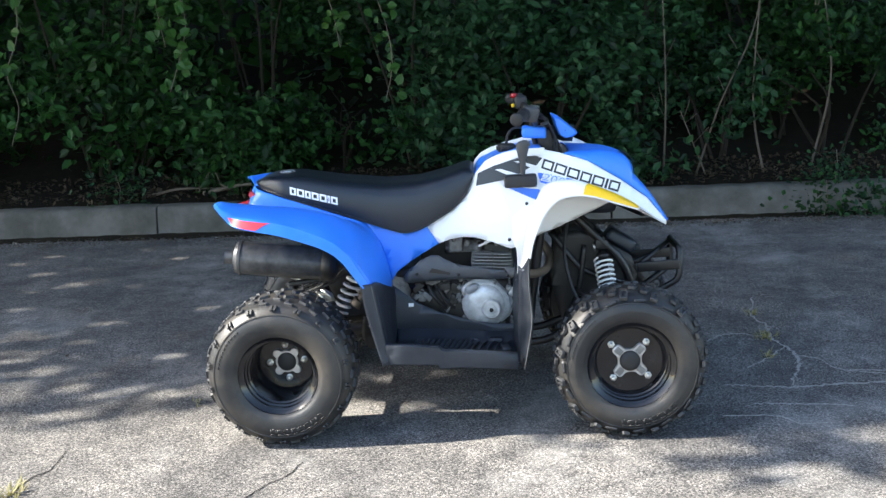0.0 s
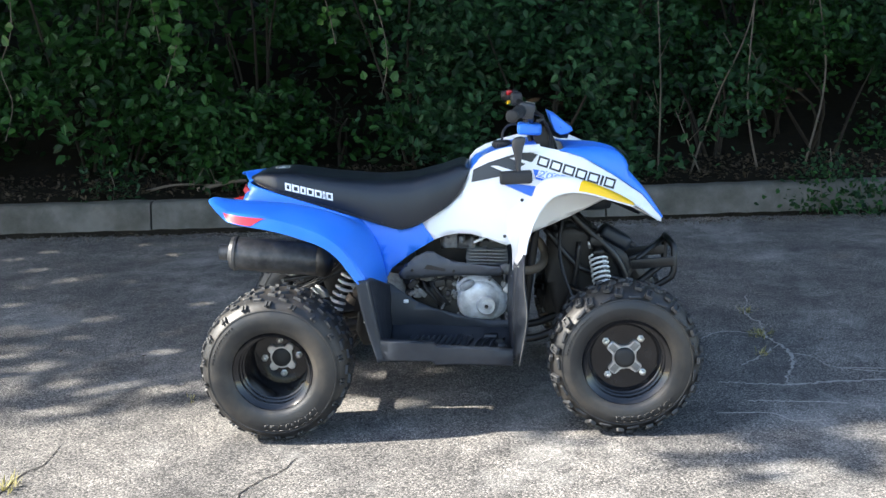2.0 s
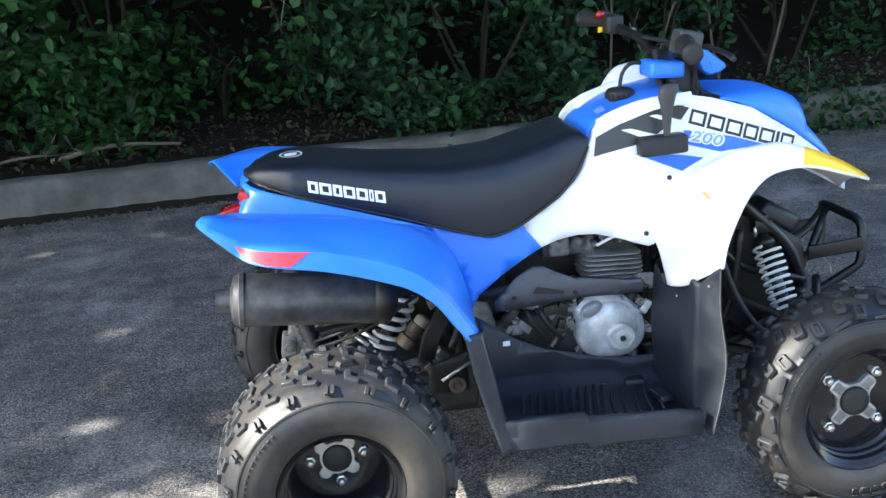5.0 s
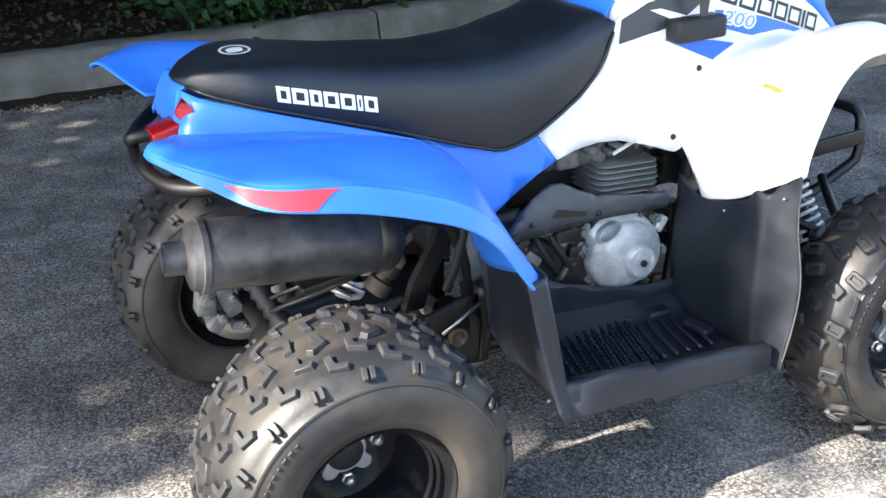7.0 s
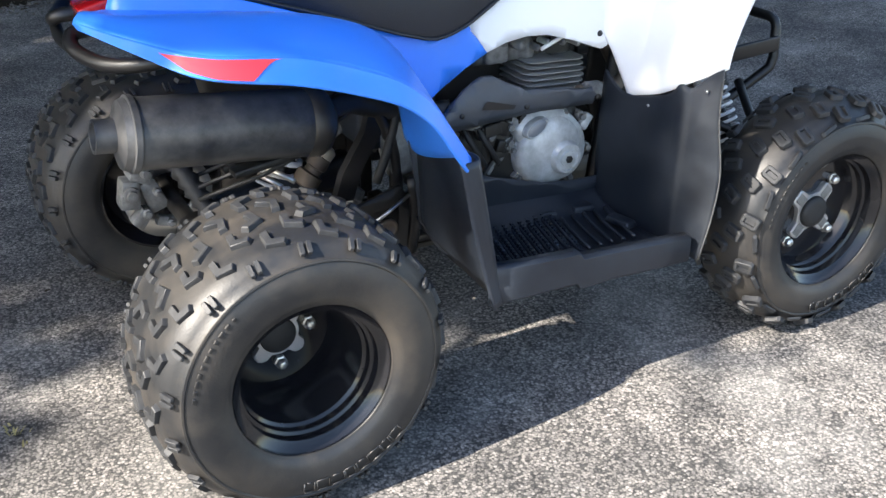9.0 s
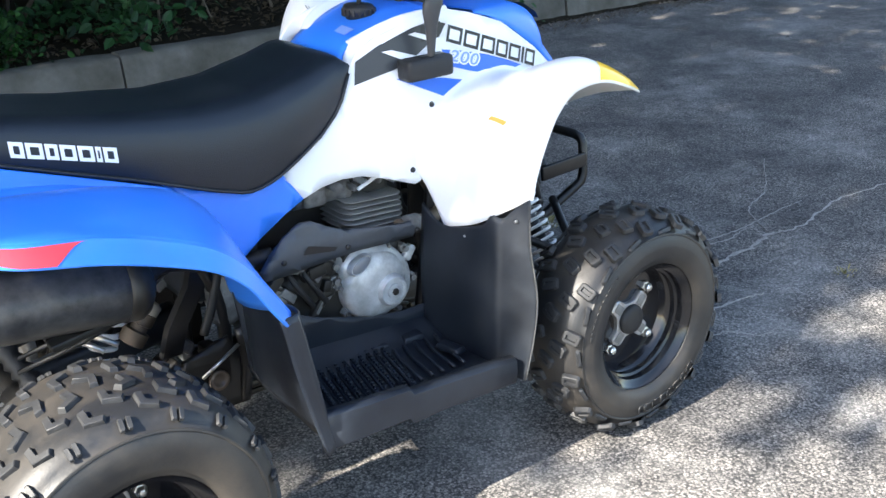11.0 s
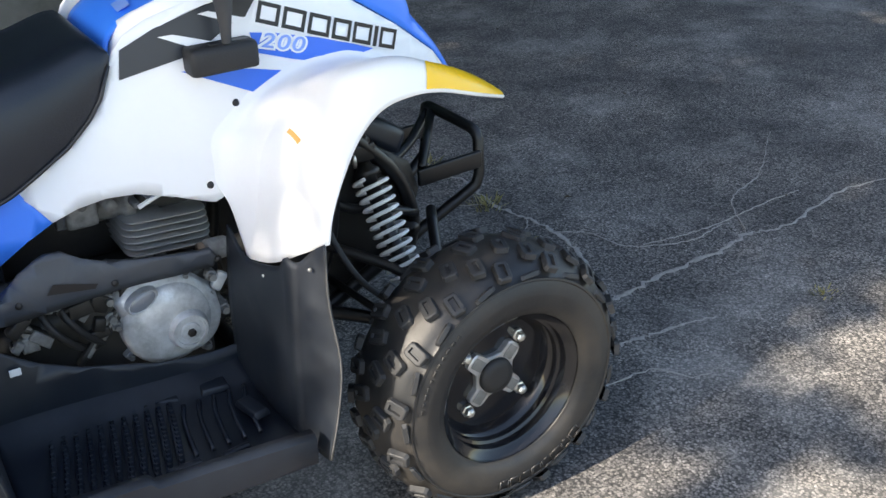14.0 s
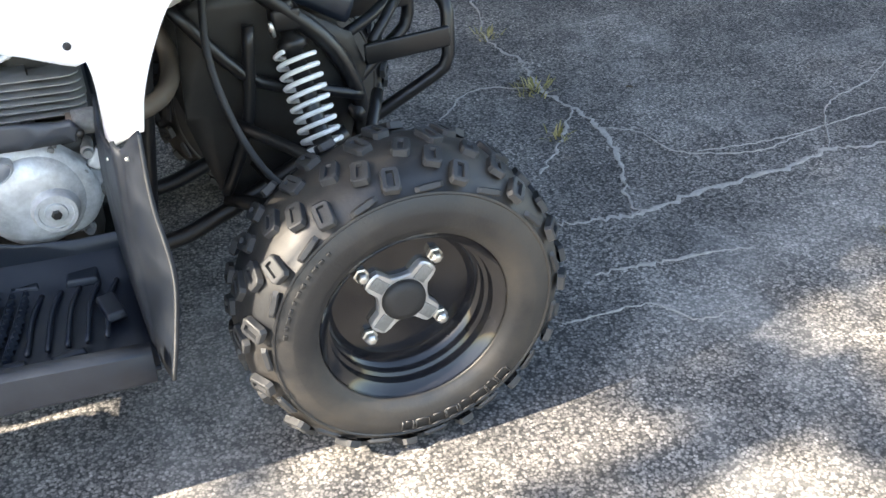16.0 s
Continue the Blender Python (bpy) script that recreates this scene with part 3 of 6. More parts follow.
white_side = solid(part("side_panel", sheet(WHITE_SIDE, on_side(), 0.03), WHITE, quad, "white plastic side panel with blue and grey graphics"), 0.004)
mirrored(white_side)
for x, z in ((0.806, 0.711), (0.745, 0.592), (0.462, 0.650)):
    part("rivet", lathe([(0.001, -0.003), (0.005, -0.002), (0.0062, 0.002)], 12, "y", (x, side_y(x, z) - 0.003, z)), GRIP, white_side, "black push rivet")


def graphic(name, outline, mat, off, label, step=0.03):
    return part(name, sheet(outline, on_side(off), step), mat, white_side, label)


graphic("grey_graphic", [(0.638, 0.774), (0.690, 0.784), (0.735, 0.792), (0.78, 0.808), (0.838, 0.840), (0.850, 0.866), (0.815, 0.868), (0.78, 0.862), (0.70, 0.840), (0.646, 0.816)], GREY_DECAL, 0.0035, "dark grey printed wedge")
graphic("grey_tab", [(0.797, 0.833), (0.842, 0.836), (0.862, 0.860), (0.835, 0.868), (0.80, 0.862)], BLACK_DECAL, 0.0042, "black printed tab")
graphic("white_streak", [(0.703, 0.827), (0.725, 0.828), (0.792, 0.806), (0.79, 0.799), (0.755, 0.803)], WHITE_DECAL, 0.0045, "white printed streak")
graphic("white_streak", [(0.768, 0.851), (0.785, 0.853), (0.838, 0.836), (0.825, 0.829)], WHITE_DECAL, 0.0048, "white printed streak")
graphic("blue_graphic", [(0.728, 0.773), (0.84, 0.758), (0.888, 0.747), (0.840, 0.721)], BLUE_DECAL, 0.0035, "blue printed wedge")
graphic("blue_graphic", [(0.845, 0.812), (0.882, 0.806), (0.984, 0.780), (1.068, 0.746), (0.983, 0.741), (0.91, 0.761), (0.853, 0.780)], BLUE_DECAL, 0.0035, "blue printed wedge")
# plain slanted frames where the model's name is printed
graphic("name_backing", [(0.846, 0.826), (1.110, 0.734), (1.132, 0.766), (0.868, 0.866)], WHITE_DECAL, 0.0046, "white printed outline")
x0 = 0.862
NAME = ((0.0, 0.036, 1), (0.041, 0.078, 1), (0.083, 0.121, 1), (0.126, 0.161, 1), (0.166, 0.204, 1), (0.209, 0.217, 2), (0.222, 0.258, 1))


def slant(u, h):
    return (x0 + u + 0.35 * h, 0.842 - u * 0.36 + h)


for a, b, shape_ in NAME:
    w = 0.006
    bars = [(a, b, -0.0155, 0.0155)] if shape_ == 2 else [(a, a + w, -0.0155, 0.0155), (b - w, b, -0.0155, 0.0155), (a + w, b - w, 0.0095, 0.0155), (a + w, b - w, -0.0155, -0.0095)]
    for u0, u1, lo, hi in bars:
        graphic("name_bar", [slant(u0, lo), slant(u1, lo), slant(u1, hi), slant(u0, hi)], BLACK_DECAL, 0.0058, "black slanted printed bar")


def number_print(txt, at, size, slope, mat, off, name, label, parent, fat=0.0004):
    cu = bpy.data.curves.new(name, "FONT")
    cu.body, cu.size, cu.shear, cu.space_character = txt, size, 0.35, 1.1
    cu.offset = fat
    ob = bpy.data.objects.new(name, cu)
    scene.collection.objects.link(ob)
    bpy.context.view_layer.update()
    me = bpy.data.meshes.new_from_object(ob)
    bpy.data.objects.remove(ob)
    for v in me.vertices:
        x, z = at[0] + v.co.x * 1.35, at[1] + v.co.y - v.co.x * 1.35 * slope
        v.co = Vector((x, side_y(x, z) - off, z))
    me.materials.clear()
    me.materials.append(mat)
    o = new(name, me)
    o.parent = parent
    return tagged(o, label)


number_print("200", (0.858, 0.789), 0.033, 0.27, WHITE_DECAL, 0.0050, "number_outline", "white outline of the number", white_side, 0.0035)
number_print("200", (0.858, 0.789), 0.033, 0.27, PALE_DECAL, 0.0064, "number_print", "pale blue printed number 200", white_side)

# front fender: inner root, crown, shoulder, lip
FRONT = [
    [(0.772, -0.168, 0.560), (0.767, -0.235, 0.487), (0.772, -0.320, 0.516), (0.786, -0.390, 0.556), (0.798, -0.430, 0.580), (0.803, -0.447, 0.590)],
    [(0.778, -0.160, 0.600), (0.778, -0.240, 0.585), (0.780, -0.330, 0.610), (0.785, -0.400, 0.632), (0.800, -0.436, 0.640), (0.813, -0.447, 0.634)],
    [(0.790, -0.156, 0.650), (0.792, -0.240, 0.657), (0.793, -0.330, 0.682), (0.792, -0.400, 0.700), (0.812, -0.436, 0.705), (0.832, -0.447, 0.684)],
    [(0.815, -0.152, 0.670), (0.818, -0.240, 0.700), (0.817, -0.330, 0.737), (0.817, -0.400, 0.763), (0.838, -0.436, 0.764), (0.860, -0.447, 0.735)],
    [(0.855, -0.150, 0.705), (0.849, -0.240, 0.745), (0.853, -0.330, 0.785), (0.862, -0.400, 0.812), (0.882, -0.436, 0.808), (0.897, -0.447, 0.768)],
    [(0.930, -0.145, 0.735), (0.930, -0.240, 0.765), (0.932, -0.330, 0.797), (0.936, -0.400, 0.822), (0.942, -0.434, 0.815), (0.945, -0.447, 0.778)],
    [(1.010, -0.135, 0.735), (1.010, -0.230, 0.758), (1.008, -0.320, 0.782), (1.004, -0.395, 0.801), (1.000, -0.428, 0.795), (0.997, -0.442, 0.772)],
    [(1.100, -0.118, 0.705), (1.090, -0.210, 0.727), (1.085, -0.300, 0.750), (1.078, -0.375, 0.767), (1.072, -0.412, 0.764), (1.068, -0.426, 0.748)],
    [(1.190, -0.088, 0.665), (1.163, -0.180, 0.692), (1.147, -0.270, 0.716), (1.134, -0.345, 0.733), (1.126, -0.385, 0.736), (1.122, -0.400, 0.728)],
    [(1.275, -0.045, 0.610), (1.220, -0.160, 0.658), (1.185, -0.250, 0.690), (1.162, -0.325, 0.710), (1.148, -0.372, 0.722), (1.144, -0.388, 0.720)],
]
# where the fender leaves the side panel: shift back and up of its root, from which it swells out of the panel
FILLET = {1: (0.026, 0.004), 2: (0.036, 0.012), 3: (0.030, 0.025), 4: (0.014, 0.027), 5: (0.0, 0.026), 6: (0.0, 0.025), 7: (0.0, 0.020), 8: (-0.004, 0.010)}
for i, r in enumerate(FRONT):
    x, y, z = r[0]
    a, a2 = Vector(r[0]).lerp(Vector(r[1]), 0.35), Vector(r[0]).lerp(Vector(r[1]), 0.75)
    if i in FILLET:
        dx, dz = FILLET[i]
        y = side_y(x, z)
        a = Vector((x - 0.42 * dx, y - 0.0075, z + 0.42 * dz))
        a2 = Vector((x, y, z)).lerp(Vector(r[1]), 0.36) + Vector((-0.08 * dx, 0, 0.08 * dz))
        r[0] = (x - dx, side_y(x - dx, z + dz) + 0.0015, z + dz)
    b = Vector(r[1]).lerp(Vector(r[2]), 0.2)
    r[1:2] = [tuple(a), tuple(a2), r[1], tuple(b)]
    if i in (1, 2, 3):     # the rear face sweeps forward towards the lip
        for c, d in ((3, 0.006), (4, 0.009), (5, 0.012), (6, 0.012)):
            r[c] = (r[c][0] + d, r[c][1], r[c][2])


def across(v):
    """The plain five-span measure across the fender in its eight spans."""
    return v + 3 if v >= 2 else 4 + (v - 1.2) / 0.8


bm = patch([list(c) for c in zip(*FRONT)], 58, 48)
front_fender = solid(part("front_fender", bm, WHITE, quad, "white plastic front fender flared over the wheel"), 0.004)
mirrored(front_fender)
part("side_reflector", sheet([(5.75, 6.30), (6.6, 6.1), (7.6, 6.15), (8.4, 6.4), (8.85, 6.9), (8.8, 7.75), (7.6, 7.8), (6.4, 7.82), (5.45, 7.85), (5.58, 7.0)], surface(FRONT, 0.0035), 0.12), YELLOW, front_fender, "yellow reflector on the fender's tip")
part("sticker", sheet([(2.60, 4.72), (2.70, 4.80), (2.40, 5.52), (2.30, 5.42)], surface(FRONT, 0.0035), 0.12), ORANGE, front_fender, "small orange warning sticker")


# tank cover, hood and scoop
TANK = [[(0.630, -0.100, 0.745), (0.630, 0.0, 0.750), (0.630, 0.100, 0.745)],
        [(0.634, -0.098, 0.800), (0.636, 0.0, 0.812), (0.634, 0.098, 0.800)],
        [(0.652, -0.085, 0.832), (0.655, 0.0, 0.840), (0.652, 0.085, 0.832)],
        [(0.70, -0.085, 0.856), (0.70, 0.0, 0.862), (0.70, 0.085, 0.856)],
        [(0.77, -0.10, 0.876), (0.77, 0.0, 0.880), (0.77, 0.10, 0.876)],
        [(0.86, -0.11, 0.888), (0.86, 0.0, 0.893), (0.86, 0.11, 0.888)]]
tank = solid(part("tank_cover", patch([list(c) for c in zip(*TANK)], 26, 12), BLUE, quad, "blue plastic tank cover"), 0.004)
for s in (-1, 1):
    edge = patch([[(0.637, s * 0.122, 0.770), (0.634, s * 0.108, 0.778), (0.632, s * 0.090, 0.776)],
                  [(0.660, s * 0.108, 0.818), (0.660, s * 0.088, 0.838), (0.655, s * 0.055, 0.833)],
                  [(0.70, s * 0.128, 0.838), (0.70, s * 0.105, 0.868), (0.70, s * 0.083, 0.858)],
                  [(0.77, s * 0.132, 0.862), (0.77, s * 0.118, 0.888), (0.77, s * 0.098, 0.878)],
                  [(0.87, s * 0.13, 0.874), (0.87, s * 0.12, 0.893), (0.87, s * 0.105, 0.89)]], 14, 14)
    part("tank_edge_trim", edge, WHITE, tank, "white plastic edge of the tank cover")
cap = part("fuel_cap", lathe([(0.026, 0.0), (0.027, 0.010), (0.031, 0.012), (0.032, 0.026), (0.029, 0.031), (0.012, 0.033)], 20, "z", (0.745, 0.0, 0.864)), GRIP, tank, "black ribbed fuel cap")
for k in range(18):
    a = 2 * pi * k / 18
    part("cap_rib", box((0.745 + 0.032 * cos(a), 0.032 * sin(a), 0.883), (0.005, 0.004, 0.013), Matrix.Rotation(a, 3, "Z"), bevel=0.001), GRIP, cap)
part("vent_hose", tube([(0.745, 0, 0.895), (0.752, 0.0, 0.930), (0.775, 0.005, 0.950), (0.81, 0.01, 0.945), (0.84, 0.01, 0.92)], 0.0045, 8, 18), GRIP, tank, "thin black vent hose")
part("label_sticker", sheet([(0.672, -0.045), (0.692, -0.048), (0.696, 0.0), (0.676, 0.0)], lambda u, v: (u, v - 0.012, lerp_line([(0.652, 0.840), (0.70, 0.862), (0.77, 0.88)], u) + 0.004), 0.02), PALE_DECAL, tank, "pale rectangular sticker")

HOOD_TOP = [(0.955, 0.868), (0.99, 0.872), (1.063, 0.872), (1.12, 0.858), (1.155, 0.838), (1.172, 0.806), (1.168, 0.788), (1.185, 0.768), (1.237, 0.706), (1.295, 0.615)]
HOOD_EDGE = [(0.935, 0.872), (0.975, 0.860), (1.03, 0.835), (1.08, 0.804), (1.123, 0.776), (1.15, 0.757), (1.17, 0.742), (1.19, 0.727), (1.225, 0.698), (1.287, 0.617)]
edge = smooth_line([(x, side_y(x, z), z) for x, z in HOOD_EDGE], 40)
top = smooth_line([(x, 0, z) for x, z in HOOD_TOP], 40)
rows = []
for e, c in zip(edge, top):
    m1 = Vector(((e.x * 0.45 + c.x * 0.55), e.y * 0.86, e.z * 0.42 + c.z * 0.58 + 0.004))
    m2 = Vector(((e.x * 0.12 + c.x * 0.88), e.y * 0.52, e.z * 0.06 + c.z * 0.94 + 0.003))
    half = smooth_line([e, m1, m2, c], 12)
    rows.append(half + [Vector((q.x, -q.y, q.z)) for q in half[-2::-1]])
hood = solid(part("hood", skin(rows), BLUE, quad, "blue plastic front hood with a scoop"), 0.004)
part("hood_vent", sheet([(1.128, -0.05), (1.165, -0.058), (1.165, 0.058), (1.128, 0.05)], lambda u, v: (u + 0.013, v, lerp_line(HOOD_TOP, u) - 0.006 + 0.01), 0.03), BLACK, hood, "black vent under the scoop")

# tail: cowl, lamp, reflectors, grab bar
rows = []
for x, z, w, dz in [(-0.100, 0.790, 0.040, 0.002), (-0.128, 0.788, 0.056, 0.002), (-0.140, 0.755, 0.070, 0.0), (-0.146, 0.715, 0.092, 0.0), (-0.135, 0.690, 0.094, 0.0), (-0.11, 0.672, 0.09, 0.0)]:
    rows.append([(x, w * k, z + dz * (1 - k * k)) for k in (-1, -0.6, -0.2, 0.2, 0.6, 1)])
tail = solid(part("tail_cowl", skin([smooth_line(r, 13) for r in rows]), BLUE, quad, "blue plastic tail cowl below the seat"), 0.004)
part("tail_lamp", box((-0.156, -0.060, 0.720), (0.050, 0.066, 0.042), Matrix.Rotation(radians(-14), 3, "Y"), bevel=0.004), RED, tail, "red rear lamp")
part("lamp_housing", box((-0.138, 0.0, 0.700), (0.026, 0.11, 0.04), bevel=0.006), BLACK, tail, "black lamp housing")
for s in (-1,):
    part("tail_reflector", sheet([(-0.145, 0.761), (-0.132, 0.784), (-0.116, 0.758), (-0.131, 0.739)], lambda u, v, s=s: (u, s * (0.094 + 0.6 * (u + 0.132)), v), 0.03, 0.004), RED_DECAL, tail, "red tail reflector")
bar = tube([(-0.05, -0.205, 0.684), (-0.115, -0.20, 0.671), (-0.165, -0.15, 0.663), (-0.192, -0.09, 0.668), (-0.198, -0.06, 0.680), (-0.185, -0.045, 0.690), (-0.14, -0.04, 0.690)], 0.012, 10, 34)
grab = part("grab_bar", bar, STEEL_BLACK, quad, "black tubular rear grab bar")
mirrored(grab)
part("grab_bar_crossbar", tube([(-0.192, -0.09, 0.669), (-0.200, 0, 0.668), (-0.192, 0.09, 0.669)], 0.010, 10, 12), STEEL_BLACK, quad)

# foot wells: leg shield, floor, outer rail, inner wall, rear flap
SHIELD = [
    [(0.752, -0.170, 0.235), (0.757, -0.25, 0.235), (0.762, -0.35, 0.236), (0.770, -0.42, 0.235), (0.777, -0.458, 0.233)],
    [(0.752, -0.170, 0.300), (0.756, -0.25, 0.300), (0.760, -0.35, 0.305), (0.778, -0.42, 0.315), (0.795, -0.462, 0.320)],
    [(0.752, -0.170, 0.390), (0.756, -0.25, 0.390), (0.760, -0.35, 0.395), (0.780, -0.42, 0.400), (0.806, -0.458, 0.400)],
    [(0.756, -0.170, 0.460), (0.758, -0.25, 0.450), (0.764, -0.35, 0.465), (0.782, -0.42, 0.490), (0.798, -0.446, 0.500)],
    [(0.764, -0.165, 0.520), (0.762, -0.235, 0.492), (0.768, -0.34, 0.520), (0.793, -0.42, 0.574), (0.799, -0.442, 0.590)],
]
for r in SHIELD:     # an upright fold, from which the outer wing turns forward
    a, b = Vector(r[2]), Vector(r[3])
    f = a.lerp(b, 0.50)
    r[3:3] = [(a.x + 0.001, f.y + 0.010, f.z), (a.x + 0.003, f.y - 0.004, f.z), (a.x + 0.30 * (b.x - a.x) + 0.004, f.y - 0.014, f.z)]
shield = solid(part("leg_shield", patch([list(c) for c in zip(*SHIELD)], 26, 44), SCUFFED, quad, "scuffed black plastic leg shield behind the front wheel"), 0.005)
mirrored(shield)
part("worn_edge", tube([(0.776, -0.460, 0.236), (0.792, -0.464, 0.320), (0.803, -0.460, 0.400), (0.796, -0.448, 0.500), (0.798, -0.444, 0.585)], 0.0015, 6, 20), PALE_EDGE, shield, "pale edge of the shield")
for y, z in ((-0.30, 0.488), (-0.372, 0.522), (-0.425, 0.548)):
    part("screw", lathe([(0.001, -0.003), (0.0025, -0.002), (0.003, 0.002)], 10, "x", (0.762 + 0.2 * max(0, -y - 0.33), y, z)), ZINC, shield, "small silver screw")
well = part("foot_well", patch([[(0.345, -0.165, 0.30), (0.35, -0.25, 0.268), (0.35, -0.40, 0.268), (0.35, -0.446, 0.275)],
                               [(0.45, -0.165, 0.30), (0.45, -0.25, 0.262), (0.45, -0.40, 0.262), (0.45, -0.446, 0.268)],
                               [(0.60, -0.165, 0.29), (0.60, -0.25, 0.252), (0.60, -0.40, 0.252), (0.60, -0.446, 0.258)],
                               [(0.765, -0.165, 0.28), (0.765, -0.25, 0.244), (0.765, -0.40, 0.244), (0.765, -0.446, 0.25)]], 20, 20), FLOORBLACK, quad, "dusty black plastic foot well floor")
solid(well, 0.005)
mirrored(well)
rail = part("outer_rail", skin([[(x, -0.447 - b, z) for b, z in ((0.0, zl), (0.003, zl + 0.003), (0.004, (zl + zh) / 2), (0.003, zh - 0.002), (0.0, zh), (-0.014, zh - 0.001))]
                               for x, zl, zh in ((0.325, 0.262, 0.326), (0.40, 0.260, 0.318), (0.505, 0.256, 0.311), (0.515, 0.244, 0.300), (0.58, 0.246, 0.295), (0.68, 0.240, 0.287), (0.757, 0.237, 0.281))]), BLACK, quad, "black plastic outer rail of the foot well", sharp=40)
solid(rail, 0.006, -1)
mirrored(rail)
# the toothed grating: slanting ribs cut into short teeth
for k in range(11):
    x = 0.400 + 0.0185 * k
    rib = bmesh.new()
    for q in range(19):
        f = q / 18
        box_into(rib, (x + 0.030 - 0.050 * f + 0.004 * sin(3 * f), -0.200 - 0.205 * f, 0.268 - 0.0002 * k * 3), (0.0085, 0.0070, 0.012), Matrix.Rotation(0.28, 3, "Z"), 0.62)
    part("tread_rib", rib, BLACK, well, "worn toothed grating rib", smooth=False)
    part("tread_rib", tube([(x + 0.030, -0.196, 0.2615), (x + 0.005, -0.30, 0.2615), (x - 0.020, -0.409, 0.2615)], 0.0036, 6, 8), BLACK, well, "worn grating bar")
for k in range(5):
    x = 0.615 + 0.026 * k
    part("tread_rib", tube([(x + 0.016, -0.23, 0.258), (x, -0.28, 0.259), (x - 0.012, -0.36, 0.257)], 0.0038, 6, 10), BLACK, well, "worn rubber grating rib")
for k, (x, y, sx, sy) in enumerate(((0.60, -0.20, 0.07, 0.03), (0.69, -0.21, 0.05, 0.035), (0.575, -0.385, 0.06, 0.014), (0.655, -0.39, 0.05, 0.012), (0.72, -0.30, 0.03, 0.06))):
    part("floor_pad", box((x, y, 0.262), (sx, sy, 0.012), Matrix.Rotation(0.1 * (k - 2), 3, "Z"), 0.85, 0.003), FLOORBLACK, well, "worn raised pad")
wall = part("lower_side_panel", sheet([(0.335, 0.45), (0.36, 0.435), (0.387, 0.414), (0.441, 0.378), (0.50, 0.352), (0.569, 0.332), (0.62, 0.315), (0.70, 0.305), (0.76, 0.305), (0.76, 0.255), (0.345, 0.28)], lambda x, z: (x, -0.176 + 0.02 * max(0, (z - 0.35) / 0.1), z), 0.03), BLACK, quad, "black plastic lower side panel")
solid(wall, 0.004)
mirrored(wall)
part("sticker", box((0.405, -0.181, 0.381), (0.017, 0.002, 0.012), bevel=0.0006), WHITE_DECAL, wall, "small white sticker")
flap = part("rear_flap", patch([[(0.348, -0.168, 0.440), (0.336, -0.28, 0.475), (0.314, -0.40, 0.518), (0.306, -0.443, 0.522), (0.270, -0.450, 0.522)],
                               [(0.350, -0.168, 0.40), (0.340, -0.28, 0.415), (0.324, -0.40, 0.435), (0.320, -0.447, 0.44), (0.284, -0.458, 0.435)],
                               [(0.350, -0.168, 0.34), (0.342, -0.28, 0.35), (0.335, -0.40, 0.355), (0.335, -0.449, 0.355), (0.304, -0.460, 0.350)],
                               [(0.352, -0.168, 0.28), (0.350, -0.28, 0.272), (0.350, -0.40, 0.262), (0.352, -0.449, 0.262), (0.330, -0.462, 0.256)]], 18, 22), BLACK, quad, "black plastic flap in front of the rear wheel")
solid(flap, 0.005)
part("worn_edge", tube([(0.304, -0.447, 0.520), (0.318, -0.4505, 0.44), (0.333, -0.4525, 0.355), (0.351, -0.4525, 0.264)], 0.0017, 6, 18), PALE_EDGE, flap, "pale worn edge of the flap")
mirrored(flap)


# wheels: outside towards -y
def lug_mesh(size, h, taper=0.8, slot=0.0, slot_long=0.6, deep=0.004):
    """A tread block, base at z = 0, long side along y, with a sunk slot in its top."""
    bm = bmesh.new()
    w, l = size[0] / 2, size[1] / 2
    c = 0.28

    def ring(k, z):
        a, b = w * k, l * k
        return [bm.verts.new((x, y, z)) for x, y in ((-a, -b * (1 - c)), (-a * (1 - c), -b), (a * (1 - c), -b), (a, -b * (1 - c)), (a, b * (1 - c)), (a * (1 - c), b), (-a * (1 - c), b), (-a, b * (1 - c)))]
    rings = [ring(1.0, 0), ring(taper + 0.05, h * 0.88), ring(taper - 0.06, h)]
    for p, q in zip(rings, rings[1:]):
        for i in range(8):
            bm.faces.new([p[i], p[(i + 1) % 8], q[(i + 1) % 8], q[i]])
    if slot:
        a, b = slot / 2, l * slot_long
        s1 = [bm.verts.new((x, y, h)) for x, y in ((-a, -b), (a, -b), (a, b), (-a, b))]
        s2 = [bm.verts.new((v.co.x * 0.8, v.co.y * 0.9, h - deep)) for v in s1]
        t = rings[-1]
        for q in ((t[1], t[2], s1[1], s1[0]), (t[2], t[3], s1[1]), (t[3], t[4], s1[2], s1[1]), (t[4], t[5], s1[2]), (t[5], t[6], s1[3], s1[2]), (t[6], t[7], s1[3]), (t[7], t[0], s1[0], s1[3]), (t[0], t[1], s1[0])):
            bm.faces.new(q)
        for i in range(4):
            bm.faces.new([s1[i], s1[(i + 1) % 4], s2[(i + 1) % 4], s2[i]])
        bm.faces.new(s2)
    else:
        bm.faces.new(rings[-1])
    me = bpy.data.meshes.new("tread_block")
    bm.to_mesh(me)
    bm.free()
    me.materials.append(LUG)
    return me


